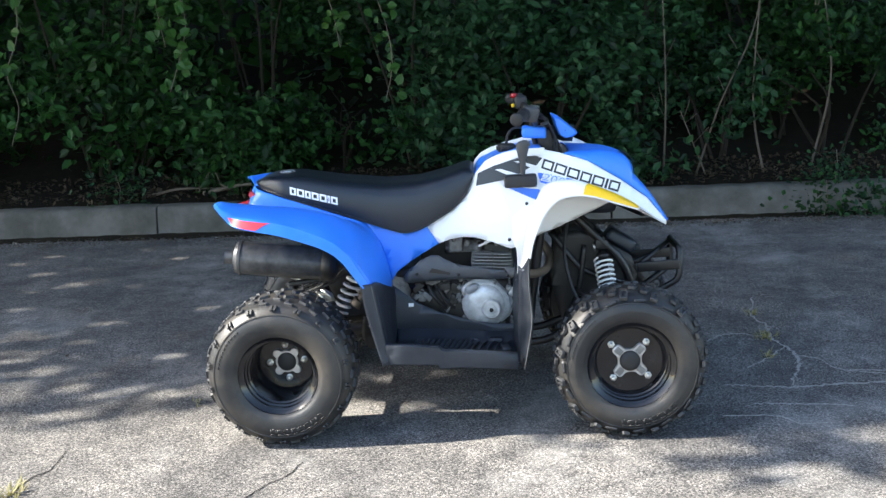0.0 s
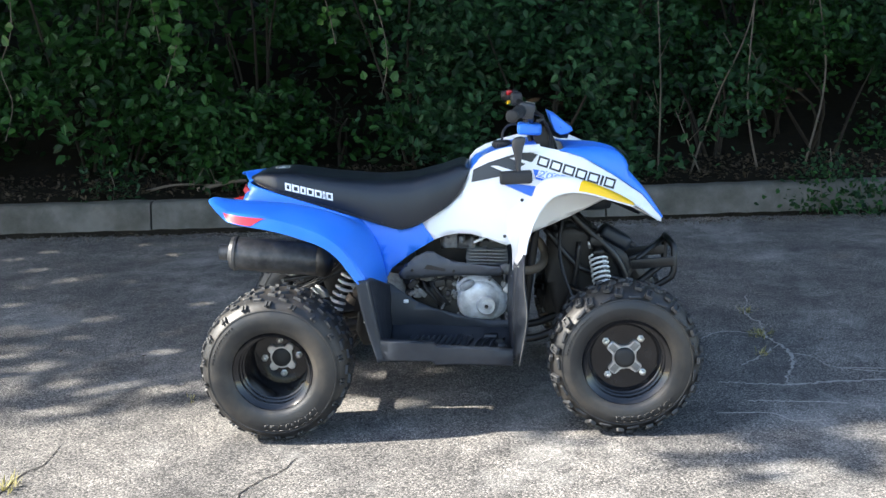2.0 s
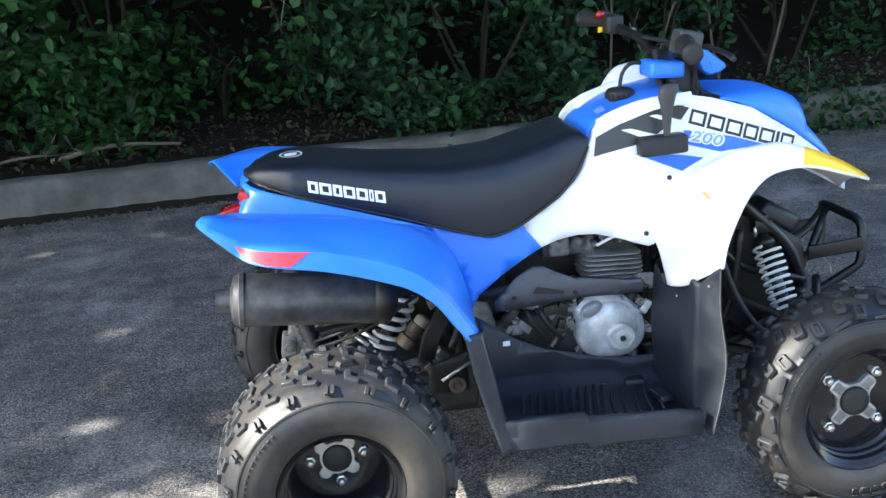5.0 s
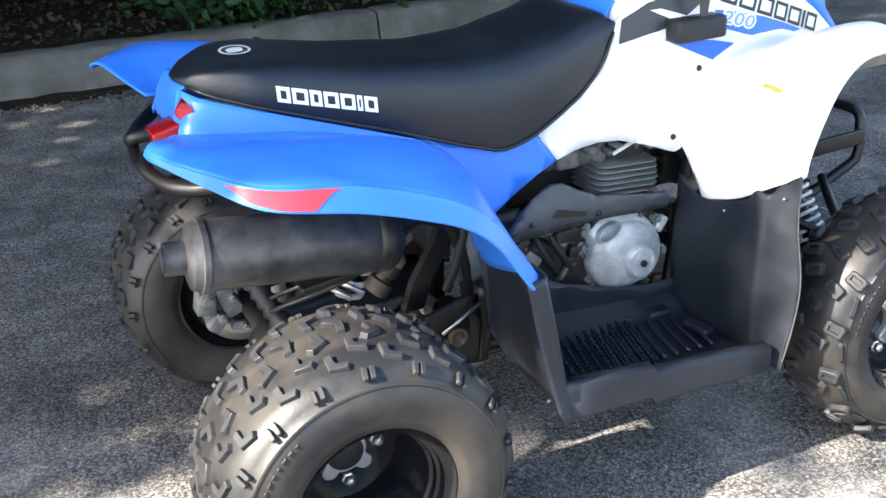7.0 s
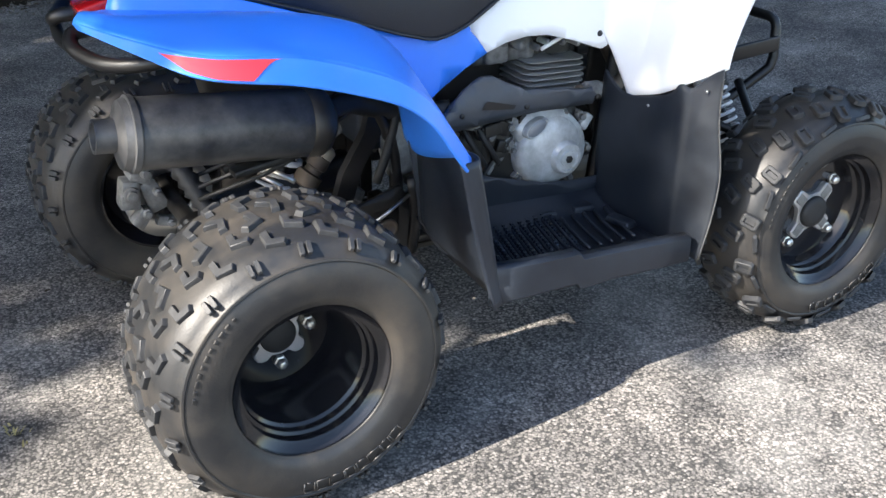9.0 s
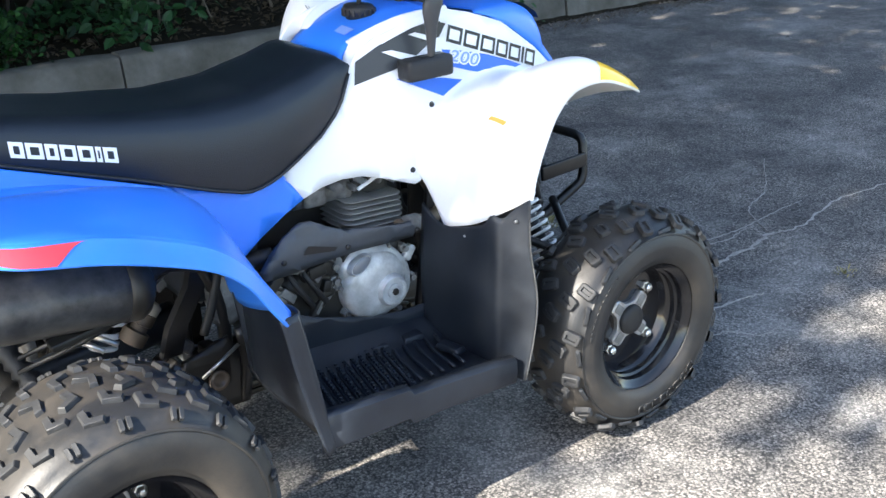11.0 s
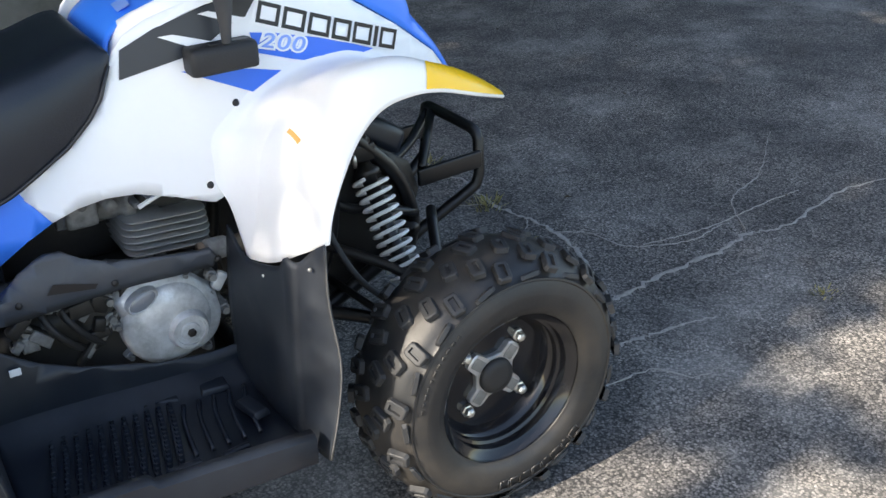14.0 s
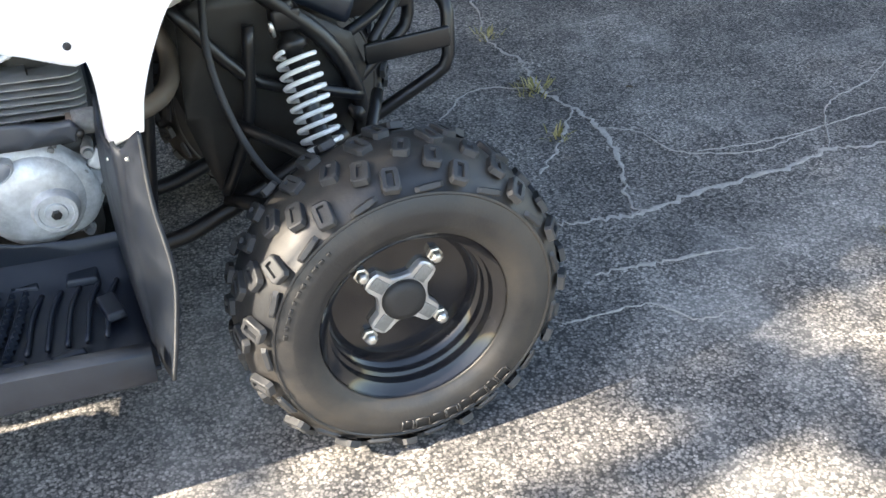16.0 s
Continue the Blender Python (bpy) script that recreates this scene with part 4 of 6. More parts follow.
def chevron_mesh(k, h):
    """A V-shaped tread bar, base at z = 0, pointing along x."""
    out = [(0.015, 0.0), (-0.006, 0.027), (-0.019, 0.021), (-0.003, 0.0), (-0.019, -0.021), (-0.006, -0.027)]
    bm = bmesh.new()
    rings = [[bm.verts.new(((x + 0.003) * f * k - 0.003, y * g * k, z)) for x, y in out] for f, g, z in ((1.08, 1.05, 0), (0.96, 0.97, h * 0.85), (0.84, 0.93, h))]
    for p, q in zip(rings, rings[1:]):
        for i in range(6):
            bm.faces.new([p[i], p[(i + 1) % 6], q[(i + 1) % 6], q[i]])
    t = rings[-1]
    bm.faces.new([t[0], t[1], t[2], t[3]])
    bm.faces.new([t[0], t[3], t[4], t[5]])
    bmesh.ops.recalc_face_normals(bm, faces=bm.faces)
    me = bpy.data.meshes.new("tread_block")
    bm.to_mesh(me)
    bm.free()
    me.materials.append(LUG)
    return me


def lug_pose(a, y, heading, r0, lean=0.0):
    """A block on the tread at the angle a; lean: degrees by which it follows the rounded shoulder outwards."""
    out = radians(lean) if y < 0 else -radians(lean)
    return Matrix.Rotation(-a, 4, "Y") @ Matrix.Translation((r0, y, 0)) @ Matrix.Rotation(radians(90), 4, "Y") @ Matrix.Rotation(out, 4, "X") @ Matrix.Rotation(heading, 4, "Z")


def build_wheel(front, name_at, joined=False):
    R, half, rim_r = (0.2365, 0.088, 0.135) if front else (0.2355, 0.127, 0.124)
    lip = -(half - 0.014)
    disc = -0.012 if front else 0.048
    prof = [(rim_r + 0.004, lip), (rim_r, lip + 0.004), (rim_r - 0.006, lip + 0.010), (rim_r - 0.012, lip + 0.014), (rim_r - 0.013, lip + 0.028), (rim_r - 0.018, lip + 0.031), (rim_r - 0.019, lip + 0.042), (rim_r - 0.024, lip + 0.046), (rim_r - 0.026, disc - 0.012), (rim_r - 0.032, disc), (0.06, disc + 0.002), (0.02, disc), (0.02, disc + 0.006), (rim_r - 0.028, disc + 0.008), (rim_r - 0.016, disc + 0.012), (rim_r - 0.012, -lip - 0.03), (rim_r, -lip), (rim_r + 0.004, -lip), (rim_r + 0.002, lip + 0.002)]
    wheel = part("wheel", lathe(prof, 48, close=True), RIM, quad, "gloss black steel wheel", sharp=35)
    # tyre
    s = half
    tp = [(rim_r + 0.002, -s + 0.022), (rim_r + 0.005, -s + 0.012), (rim_r + 0.010, -s + 0.010), (rim_r + 0.013, -s + 0.0065), (rim_r + 0.024, -s + 0.0025), (rim_r + 0.042, -s), (R - 0.056, -s + 0.0005), (R - 0.045, -s + 0.003), (R - 0.036, -s + 0.007), (R - 0.034, -s + 0.0055), (R - 0.031, -s + 0.0065), (R - 0.030, -s + 0.010), (R - 0.020, -s + 0.018), (R - 0.011, -s + 0.028), (R - 0.004, -s + 0.046), (R, -s * 0.35), (R + 0.001, 0)]
    full = tp + [(r, -y) for r, y in reversed(tp[:-1])]
    bm = lathe(full, 72, caps=False)
    n = 15 if front else 18
    blocks = []
    if front:
        mid, side, edge = lug_mesh((0.026, 0.040), 0.0095, 0.90, 0.008, 0.6), lug_mesh((0.026, 0.037), 0.0105, 0.88, 0.010, 0.60, 0.005), lug_mesh((0.040, 0.010), 0.004, 0.7)
    else:
        mid, side, edge = chevron_mesh(0.86, 0.009), chevron_mesh(0.80, 0.0085), lug_mesh((0.008, 0.022), 0.006, 0.85)
    for k in range(n):
        a = 2 * pi * k / n
        for sgn in (-1, 1):
            if front:
                o = a + (0 if sgn < 0 else pi / n)
                blocks += [(side, lug_pose(o, sgn * 0.0665, radians(12 * sgn), R - 0.0125, 32)),
                           (mid, lug_pose(o + 0.13, sgn * 0.042, radians(18 * sgn), R - 0.0035, 9)),
                           (mid, lug_pose(o + 0.27, sgn * 0.014, radians(22 * sgn), R - 0.001)),
                           (edge, lug_pose(o + 0.20, sgn * 0.0795, radians(-8 * sgn), R - 0.0235, 62))]
            else:
                o = a + (0 if sgn < 0 else pi / n)
                blocks += [(mid, lug_pose(o, sgn * 0.018, radians(24 * sgn), R - 0.001)),
                           (side, lug_pose(o + pi / n, sgn * 0.050, radians(180 - 30 * sgn), R - 0.002, 3)),
                           (side, lug_pose(o, sgn * 0.080, radians(180 - 34 * sgn), R - 0.0065, 14)),
                           (edge, lug_pose(o + pi / n - 0.026, sgn * 0.107, radians(8 * sgn), R - 0.0155, 34)),
                           (edge, lug_pose(o + pi / n + 0.026, sgn * 0.107, radians(8 * sgn), R - 0.0155, 34))]
    if joined:
        rest = bmesh.new()
        for me, m in blocks:
            k0 = len(rest.verts)
            rest.from_mesh(me)
            rest.verts.ensure_lookup_table()
            bmesh.ops.transform(rest, matrix=m, verts=rest.verts[k0:])
        tagged(part("tread", rest, LUG, wheel, smooth=False), kind="stuff")
    else:
        for me, m in blocks:
            o = new("tread_block", me)
            o.parent = wheel
            o.matrix_basis = m
    # raised outline blocks on the sidewall where the maker's name stands, and fine print above
    rr = R - 0.053
    for k in range(8):
        a = radians(262 + 7.4 * k)
        w, h = 0.0085 + 0.002 * (k % 3), 0.0085
        mark = bmesh.new()
        for du, dv, su, sv in ((-w, 0, 0.0022, 2 * h), (w, 0, 0.0022, 2 * h), (0, h, 2 * w, 0.0022), (0, -h, 2 * w if k % 2 else w, 0.0022)):
            box_into(mark, (rr * cos(a) - du * sin(a) + dv * cos(a), -s + 0.0004, rr * sin(a) + du * cos(a) + dv * sin(a)), (su, 0.0032, sv), Matrix.Rotation(-a + pi / 2, 3, "Y"))
        part("sidewall_mark", mark, RUBBER, wheel)
    for k in range(11):
        a = radians(128 + 4.1 * k)
        part("sidewall_mark", box(((R - 0.047) * cos(a), -s + 0.0016, (R - 0.047) * sin(a)), (0.006 + 0.002 * (k % 3), 0.003, 0.005), Matrix.Rotation(-a + pi / 2, 3, "Y"), 1, 0.0008), RUBBER, wheel)
    part("tyre", bm, RUBBER, wheel, "dusty black knobbly tyre", sharp=38)
    # hub: silver spider, black cap, nuts
    rn = 0.078 if front else 0.057
    turn = radians(48 if front else 4)
    def plate(outline, y, thick):
        """A flat cast plate on the wheel's disc, its face at y."""
        rings = [[(u * f, y + d, v * f) for u, v in outline] for f, d in ((1.0, thick), (1.0, 0.0018), (0.955, 0.0), (0.02, 0.0))]
        return skin(rings, close=True)

    if front:
        star = []
        for k in range(4):
            a = turn + k * pi / 2
            for u, v in ((0.030, -0.0235), (0.038, -0.0175), (0.054, -0.0165), (0.0605, -0.0145), (0.064, -0.009), (0.065, 0.0), (0.064, 0.009), (0.0605, 0.0145), (0.054, 0.0165), (0.038, 0.0175), (0.030, 0.0235)):
                star.append((u * cos(a) - v * sin(a), u * sin(a) + v * cos(a)))
        part("hub_spider", plate(star, disc - 0.010, 0.012), SILVER, wheel, "silver four-armed hub", sharp=30)
        for k in range(4):
            a = turn + k * pi / 2
            # darker plate, slightly raised, stands in for the arm's recess
            part("hub_recess", box((0.047 * cos(a), disc - 0.0104, 0.047 * sin(a)), (0.025, 0.0016, 0.020), Matrix.Rotation(-a, 3, "Y"), bevel=0.0006), CASTING, wheel)
        part("hub_cap", lathe([(0.033, disc), (0.033, disc - 0.014), (0.031, disc - 0.019), (0.018, disc - 0.021), (0.002, disc - 0.021)], 24), GRIP, wheel, "black rubber hub cap")
    else:
        petals = []
        for k in range(48):
            a = turn + pi / 4 + 2 * pi * k / 48
            c = max(0.0, cos(4 * (a - turn - pi / 4))) ** 0.6
            petals.append(((0.0375 + 0.0185 * c) * cos(a), (0.0375 + 0.0185 * c) * sin(a)))
        part("hub_spider", plate(petals, disc - 0.010, 0.012), SILVER, wheel, "silver four-eared hub", sharp=30)
        part("hub_cap", lathe([(0.031, disc), (0.031, disc - 0.013), (0.028, disc - 0.016), (0.002, disc - 0.016)], 24), GRIP, wheel, "black hub cap")
    for k in range(4):
        a = turn + k * pi / 2
        part("lug_nut", lathe([(0.0118, disc + 0.001), (0.0118, disc - 0.005), (0.0090, disc - 0.006), (0.0090, disc - 0.014), (0.0065, disc - 0.0165), (0.004, disc - 0.0175), (0.001, disc - 0.0178)], 6, "y", (rn * cos(a), 0, rn * sin(a))), ZINC, wheel, "bright lug nut", smooth=False)
    wheel.matrix_basis = pose(*name_at)
    return wheel


build_wheel(True, (1.110, -0.400, 0.243))
build_wheel(False, (-0.001, -0.376, 0.243))
build_wheel(True, (1.110, 0.395, 0.243, 0, 0, 180), True)
build_wheel(False, (0.0, 0.425, 0.243, 0, 0, 180), True)

# frame
def frame_tube(pts, r=0.013, n=0, label="black frame tube", name="frame_tube"):
    return part(name, tube(pts, r, 10, n), STEEL_BLACK, quad, label)


for s in (-1, 1):
    frame_tube([(0.34, s * 0.09, 0.22), (0.78, s * 0.09, 0.21), (0.92, s * 0.085, 0.24), (1.14, s * 0.08, 0.34)], 0.014, 20)
    frame_tube([(0.87, s * 0.10, 0.72), (0.84, s * 0.09, 0.50), (0.80, s * 0.09, 0.22)], 0.013, 14)
    frame_tube([(0.90, s * 0.07, 0.73), (1.02, s * 0.08, 0.60), (1.12, s * 0.08, 0.50), (1.165, s * 0.072, 0.40), (1.172, s * 0.050, 0.322)], 0.014, 18)
    frame_tube([(-0.08, s * 0.10, 0.68), (0.25, s * 0.10, 0.60), (0.45, s * 0.09, 0.58), (0.85, s * 0.08, 0.72)], 0.013, 20)
    frame_tube([(0.34, s * 0.09, 0.22), (0.33, s * 0.10, 0.42), (0.25, s * 0.10, 0.60)], 0.013, 12)
    # added dark plates stand for the shade inside the front bay
    solid(part("bulkhead_plate", sheet([(0.93, 0.25), (1.15, 0.32), (1.185, 0.44), (1.165, 0.50), (1.06, 0.57), (0.97, 0.60), (0.90, 0.58), (0.89, 0.40)], lambda x, z, s=s: (x, s * 0.062, z), 0.04), GREASE, quad, "added dark plate for the shaded front bay"), 0.005)
for x, z in ((0.35, 0.22), (0.8, 0.215), (1.16, 0.37), (0.25, 0.60), (1.06, 0.57)):
    frame_tube([(x, -0.09, z), (x, 0.09, z)], 0.012)
part("skid_plate", box((0.56, 0, 0.20), (0.50, 0.20, 0.012), bevel=0.004), GREASE, quad, "dirty black skid plate")

# engine
engine = part("engine", box((0.62, -0.01, 0.35), (0.24, 0.23, 0.20), bevel=0.03), GREASE, quad, "dirty air-cooled engine block")
outline = [(0.572, 0.424), (0.598, 0.448), (0.640, 0.458), (0.682, 0.447), (0.718, 0.420), (0.740, 0.385), (0.744, 0.345), (0.728, 0.312), (0.695, 0.294), (0.660, 0.297), (0.632, 0.322), (0.606, 0.356), (0.582, 0.390)]
rows = []
for f, y, dx, dz in ((1.08, -0.085, 0.0, 0.0), (1.07, -0.112, 0, 0), (1.05, -0.118, 0, 0), (1.01, -0.121, 0, 0), (0.995, -0.134, 0, 0), (0.965, -0.141, 0.001, 0), (0.90, -0.147, 0.002, -0.001), (0.78, -0.151, 0.004, -0.003), (0.55, -0.153, 0.006, -0.005), (0.3, -0.153, 0.01, -0.008), (0.02, -0.153, 0.012, -0.01)):
    rows.append([(0.665 + dx + (q.x - 0.665) * f, y, 0.372 + dz + (q.y - 0.372) * f) for q in smooth_line([(a, b, 0) for a, b in outline + outline[:1]], 65)[:-1]])
part("clutch_cover", skin(rows, close=True), ALU, engine, "scuffed grey cast alloy clutch cover", sharp=60)
dome = lathe([(0.076, -0.105), (0.0755, -0.140), (0.073, -0.149), (0.068, -0.155), (0.058, -0.1605), (0.045, -0.1645), (0.030, -0.1665), (0.001, -0.167)], 48, "y", (0.652, 0, 0.366))
part("clutch_dome", dome, ALU, engine, "round domed clutch cover, scuffed", sharp=50)
boss = lathe([(0.036, -0.150), (0.0345, -0.168), (0.0325, -0.1715), (0.031, -0.1765), (0.0295, -0.1785), (0.0245, -0.1785), (0.0235, -0.1755), (0.0165, -0.1755), (0.0155, -0.1795), (0.001, -0.180)], 44, "y", (0.677, 0, 0.355))
part("clutch_boss", boss, ALU, engine, "round cast boss with its cup", sharp=50)
part("clutch_nut", lathe([(0.0075, -0.178), (0.0075, -0.1835), (0.005, -0.1845), (0.001, -0.1845)], 6, "y", (0.677, 0, 0.355)), GREASE, engine, "dark shaft nut", smooth=False)
for a in (20, 62, 118, 170, 215, 262, 310):
    c, d = cos(radians(a)), sin(radians(a))
    ear = box((0.652 + 0.079 * c, -0.128, 0.366 + 0.079 * d), (0.020, 0.022, 0.016), Matrix.Rotation(-radians(a), 3, "Y"), 0.85, 0.004)
    lathe_into(ear, [(0.0048, -0.138), (0.0048, -0.146), (0.001, -0.1465)], 8, "y", (0.652 + 0.081 * c, 0, 0.366 + 0.081 * d))
    part("cover_ear", ear, CASTING, engine, "cast bolt lug of the cover", sharp=40)
glass = [(0.612 + 0.022 * cos(a) * 0.95 + 0.006 * sin(a), 0.424 + 0.016 * sin(a) + 0.003 * cos(a)) for a in [2 * pi * k / 20 for k in range(20)]]
part("sight_glass_rim", skin([[(0.612 + (x - 0.612) * f, y, 0.424 + (z - 0.424) * f) for x, z in glass] for f, y in ((1.25, -0.140), (1.2, -0.1600), (1.08, -0.1625), (1.0, -0.161), (0.98, -0.159))], close=True), ALU, engine, "cast rim of the oval sight glass", sharp=50)
part("sight_glass", skin([[(0.612 + (x - 0.612) * f, y, 0.424 + (z - 0.424) * f) for x, z in glass] for f, y in ((1.02, -0.1600), (0.8, -0.1620), (0.5, -0.1632), (0.02, -0.1636))], close=True), material("dark_sight_glass", (0.20, 0.21, 0.23), 0.12, coat=0.5), engine, "dark oval sight glass")
for x, z in ((0.568, 0.394), (0.568, 0.426), (0.612, 0.462), (0.668, 0.462), (0.738, 0.418), (0.754, 0.35), (0.715, 0.292), (0.648, 0.292), (0.598, 0.35)):
    part("cover_bolt", lathe([(0.0105, -0.095), (0.0100, -0.130), (0.0065, -0.131), (0.0065, -0.140), (0.001, -0.140)], 10, "y", (x, 0, z)), CASTING, engine, "cover bolt in its boss", sharp=40)
part("cover_ear", box((0.750, -0.128, 0.405), (0.020, 0.014, 0.034), Matrix.Rotation(radians(35), 3, "Y"), bevel=0.005), ALU, engine, "cast lug of the cover")
part("drain_boss", lathe([(0.012, -0.09), (0.012, -0.135), (0.008, -0.138), (0.001, -0.138)], 12, "y", (0.668, 0, 0.272)), GREASE, engine, "oily drain plug", sharp=40)
for k in range(5):
    part("case_rib", box((0.585 - 0.014 * k, -0.118, 0.402 - 0.012 * k), (0.010, 0.03, 0.075), Matrix.Rotation(radians(38), 3, "Y"), 0.9, 0.003), CASTING if k % 2 else GREASE, engine, "cast rib on the gear case")
for k in range(6):
    z = 0.478 + 0.0115 * k
    w = 0.146 - 0.003 * abs(k - 2)
    bmesh.new()
    ring = [(0.684 + sx * (w / 2 - 0.022) + 0.022 * cos(a) , -0.075 + sy * 0.022 + 0.022 * sin(a)) for sx, sy, a0 in ((1, 1, 0), (-1, 1, 90), (-1, -1, 180), (1, -1, 270)) for a in [radians(a0 + d) for d in (0, 22, 45, 68, 90)]]
    ring = [(x, y - 0.0 if y < -0.075 else 0.06) for x, y in ring]
    part("cooling_fin", skin([[(0.684 + (x - 0.684) * f, y * g, z + dz - 0.05 * (x - 0.684)) for x, y in ring] for f, g, dz in ((0.02, 0.9, -0.0015), (0.985, 0.985, -0.0015), (1, 1, -0.0008), (1, 1, 0.0008), (0.985, 0.985, 0.0015), (0.02, 0.9, 0.0015))], close=True), ALU_DARK, engine, "grey alloy cooling fin", sharp=40)
part("cylinder", box((0.70, -0.01, 0.505), (0.10, 0.12, 0.13), bevel=0.015), GREASE, engine, "dark cylinder barrel")
part("cylinder_head", box((0.69, -0.02, 0.592), (0.13, 0.12, 0.05), bevel=0.015), GREASE, engine, "dark cylinder head")
for k, (x, z) in enumerate(((0.64, 0.565), (0.665, 0.572), (0.70, 0.568), (0.735, 0.562), (0.60, 0.575))):
    part("head_bolt", lathe([(0.007, -0.075), (0.007, -0.108), (0.004, -0.112), (0.001, -0.112)], 8, "y", (x, 0, z)), (CASTING, ALU)[k % 2], engine, "bolt on the cylinder head", sharp=40)
bmx = lathe([(0.022, -0.05), (0.022, 0.05), (0.03, 0.052), (0.03, 0.07)], 18, "x", (0.575, -0.06, 0.555))
box_into(bmx, (0.56, -0.07, 0.57), (0.05, 0.05, 0.06), None, 1, 0.008)
lathe_into(bmx, [(0.010, -0.115), (0.010, -0.06)], 10, "y", (0.60, 0, 0.575))
lathe_into(bmx, [(0.008, -0.125), (0.008, -0.08)], 8, "y", (0.555, 0, 0.59))
part("carburettor", bmx, CASTING, engine, "small silver carburettor")
# added dark box stands for the shaded bay, so no ground shows through
part("engine_bay_liner", box((0.50, 0.03, 0.53), (0.26, 0.10, 0.17), bevel=0.02), GREASE, engine, "added dark box for the shaded bay behind the carburettor")
part("spark_lead", tube([(0.64, -0.12, 0.565), (0.69, -0.125, 0.588), (0.74, -0.10, 0.60), (0.77, -0.04, 0.62)], 0.004, 7, 16), WHITE_DECAL, engine, "pale lead across the fins")
part("case_lower", box((0.50, -0.02, 0.36), (0.20, 0.20, 0.14), Matrix.Rotation(radians(-14), 3, "Y"), bevel=0.03), GREASE, engine, "greasy lower gear case")
rngm = random.Random(12)
for k in range(26):
    x, z = rngm.uniform(0.42, 0.60), rngm.uniform(0.37, 0.47)
    part("bracket", box((x, -0.125 - rngm.uniform(0, 0.015), z), (rngm.uniform(0.012, 0.04), 0.02, rngm.uniform(0.008, 0.03)), Matrix.Rotation(rngm.uniform(-0.8, 0.8), 3, "Y"), 0.9, 0.003), (GREASE, CASTING)[k % 2], engine, "oily metal bracket")
for k in range(2):
    part("hose", tube([(0.46 + 0.03 * k, -0.11, 0.46), (0.47 + 0.03 * k, -0.145, 0.42), (0.50 + 0.03 * k, -0.14, 0.375), (0.53 + 0.03 * k, -0.11, 0.34)], 0.006, 7, 14), GRIP, engine, "black rubber hose")
SHIELD_BAR = [(0.385, 0.478), (0.405, 0.502), (0.440, 0.530), (0.480, 0.548), (0.505, 0.546), (0.530, 0.530), (0.565, 0.516), (0.62, 0.506), (0.70, 0.494), (0.725, 0.490), (0.735, 0.478), (0.728, 0.462), (0.66, 0.464), (0.60, 0.468), (0.54, 0.466), (0.47, 0.462), (0.41, 0.458), (0.388, 0.462)]
hs = part("heat_shield", sheet(SHIELD_BAR, lambda x, z: (x, -0.166 - 0.012 * sin(pi * max(0, min(1, (z - 0.45) / 0.085))), z), 0.02), material("dark_grey_plastic", (0.045, 0.052, 0.064), 0.42, grain=0.15, scale=30, dirt=0.35, dirt_color=(0.11, 0.105, 0.1), dirt_scale=12), quad, "dark grey plastic exhaust heat shield")
solid(hs, 0.012, 0)
# no hollow here: a flat black patch paints the slot's shaded depth
part("slot", sheet([(0.470, 0.493), (0.482, 0.508), (0.545, 0.490), (0.54, 0.483)], lambda x, z: (x, -0.1855, z), 0.03), BLACK_DECAL, hs, "flat black patch painted for the slot's shaded depth")
for x, z in ((0.43, 0.488), (0.57, 0.482), (0.735, 0.474)):
    part("screw", lathe([(0.001, -0.003), (0.005, -0.002), (0.006, 0.002)], 10, "y", (x, -0.184, z)), GREASE, hs)
part("pipe_collar", rod((0.728, -0.148, 0.476), (0.765, -0.146, 0.474), [(0, 0.017), (0.1, 0.0185), (0.9, 0.0185), (1, 0.016)], 16), CASTING, quad, "dull grey pipe collar")
part("exhaust_pipe", tube([(0.72, -0.138, 0.472), (0.77, -0.135, 0.468), (0.83, -0.115, 0.462), (0.872, -0.07, 0.47), (0.885, -0.02, 0.50), (0.86, 0.0, 0.545), (0.80, 0.0, 0.56), (0.76, 0, 0.565)], 0.015, 14, 40), RUST, quad, "rusty exhaust header pipe")
part("exhaust_link", tube([(0.43, -0.140, 0.487), (0.37, -0.105, 0.480), (0.29, -0.100, 0.505), (0.22, -0.14, 0.535), (0.15, -0.19, 0.54)], 0.019, 14, 20), GREASE, quad, "dark exhaust link pipe")
muf = rod((0.165, -0.200, 0.533), (-0.212, -0.200, 0.574), [(0, 0.030), (0.04, 0.050), (0.08, 0.056), (0.84, 0.056), (0.845, 0.060), (0.868, 0.060), (0.872, 0.056), (0.90, 0.052), (0.915, 0.034), (0.92, 0.026), (1.0, 0.026), (1.0, 0.021), (0.95, 0.020)], 36)
muffler = part("muffler", muf, MUFFLER, quad, "heat-worn black cylindrical muffler", sharp=35)
part("muffler_front_cap", rod((0.168, -0.200, 0.5325), (0.118, -0.200, 0.538), [(0, 0.030), (0.25, 0.050), (0.5, 0.0572), (1, 0.0574)], 36), GREASE, muffler, "dark front cap of the muffler")
part("muffler_band", rod((-0.150, -0.200, 0.567), (-0.163, -0.200, 0.5685), [(0, 0.0565), (0.1, 0.0585), (0.5, 0.0578), (0.9, 0.0585), (1, 0.0565)], 36), MUFFLER, muffler, "pale worn band")
part("muffler_bracket", box((0.06, -0.19, 0.478), (0.13, 0.03, 0.012), Matrix.Rotation(radians(-8), 3, "Y"), bevel=0.003), GREASE, muffler, "dark bracket under the muffler")

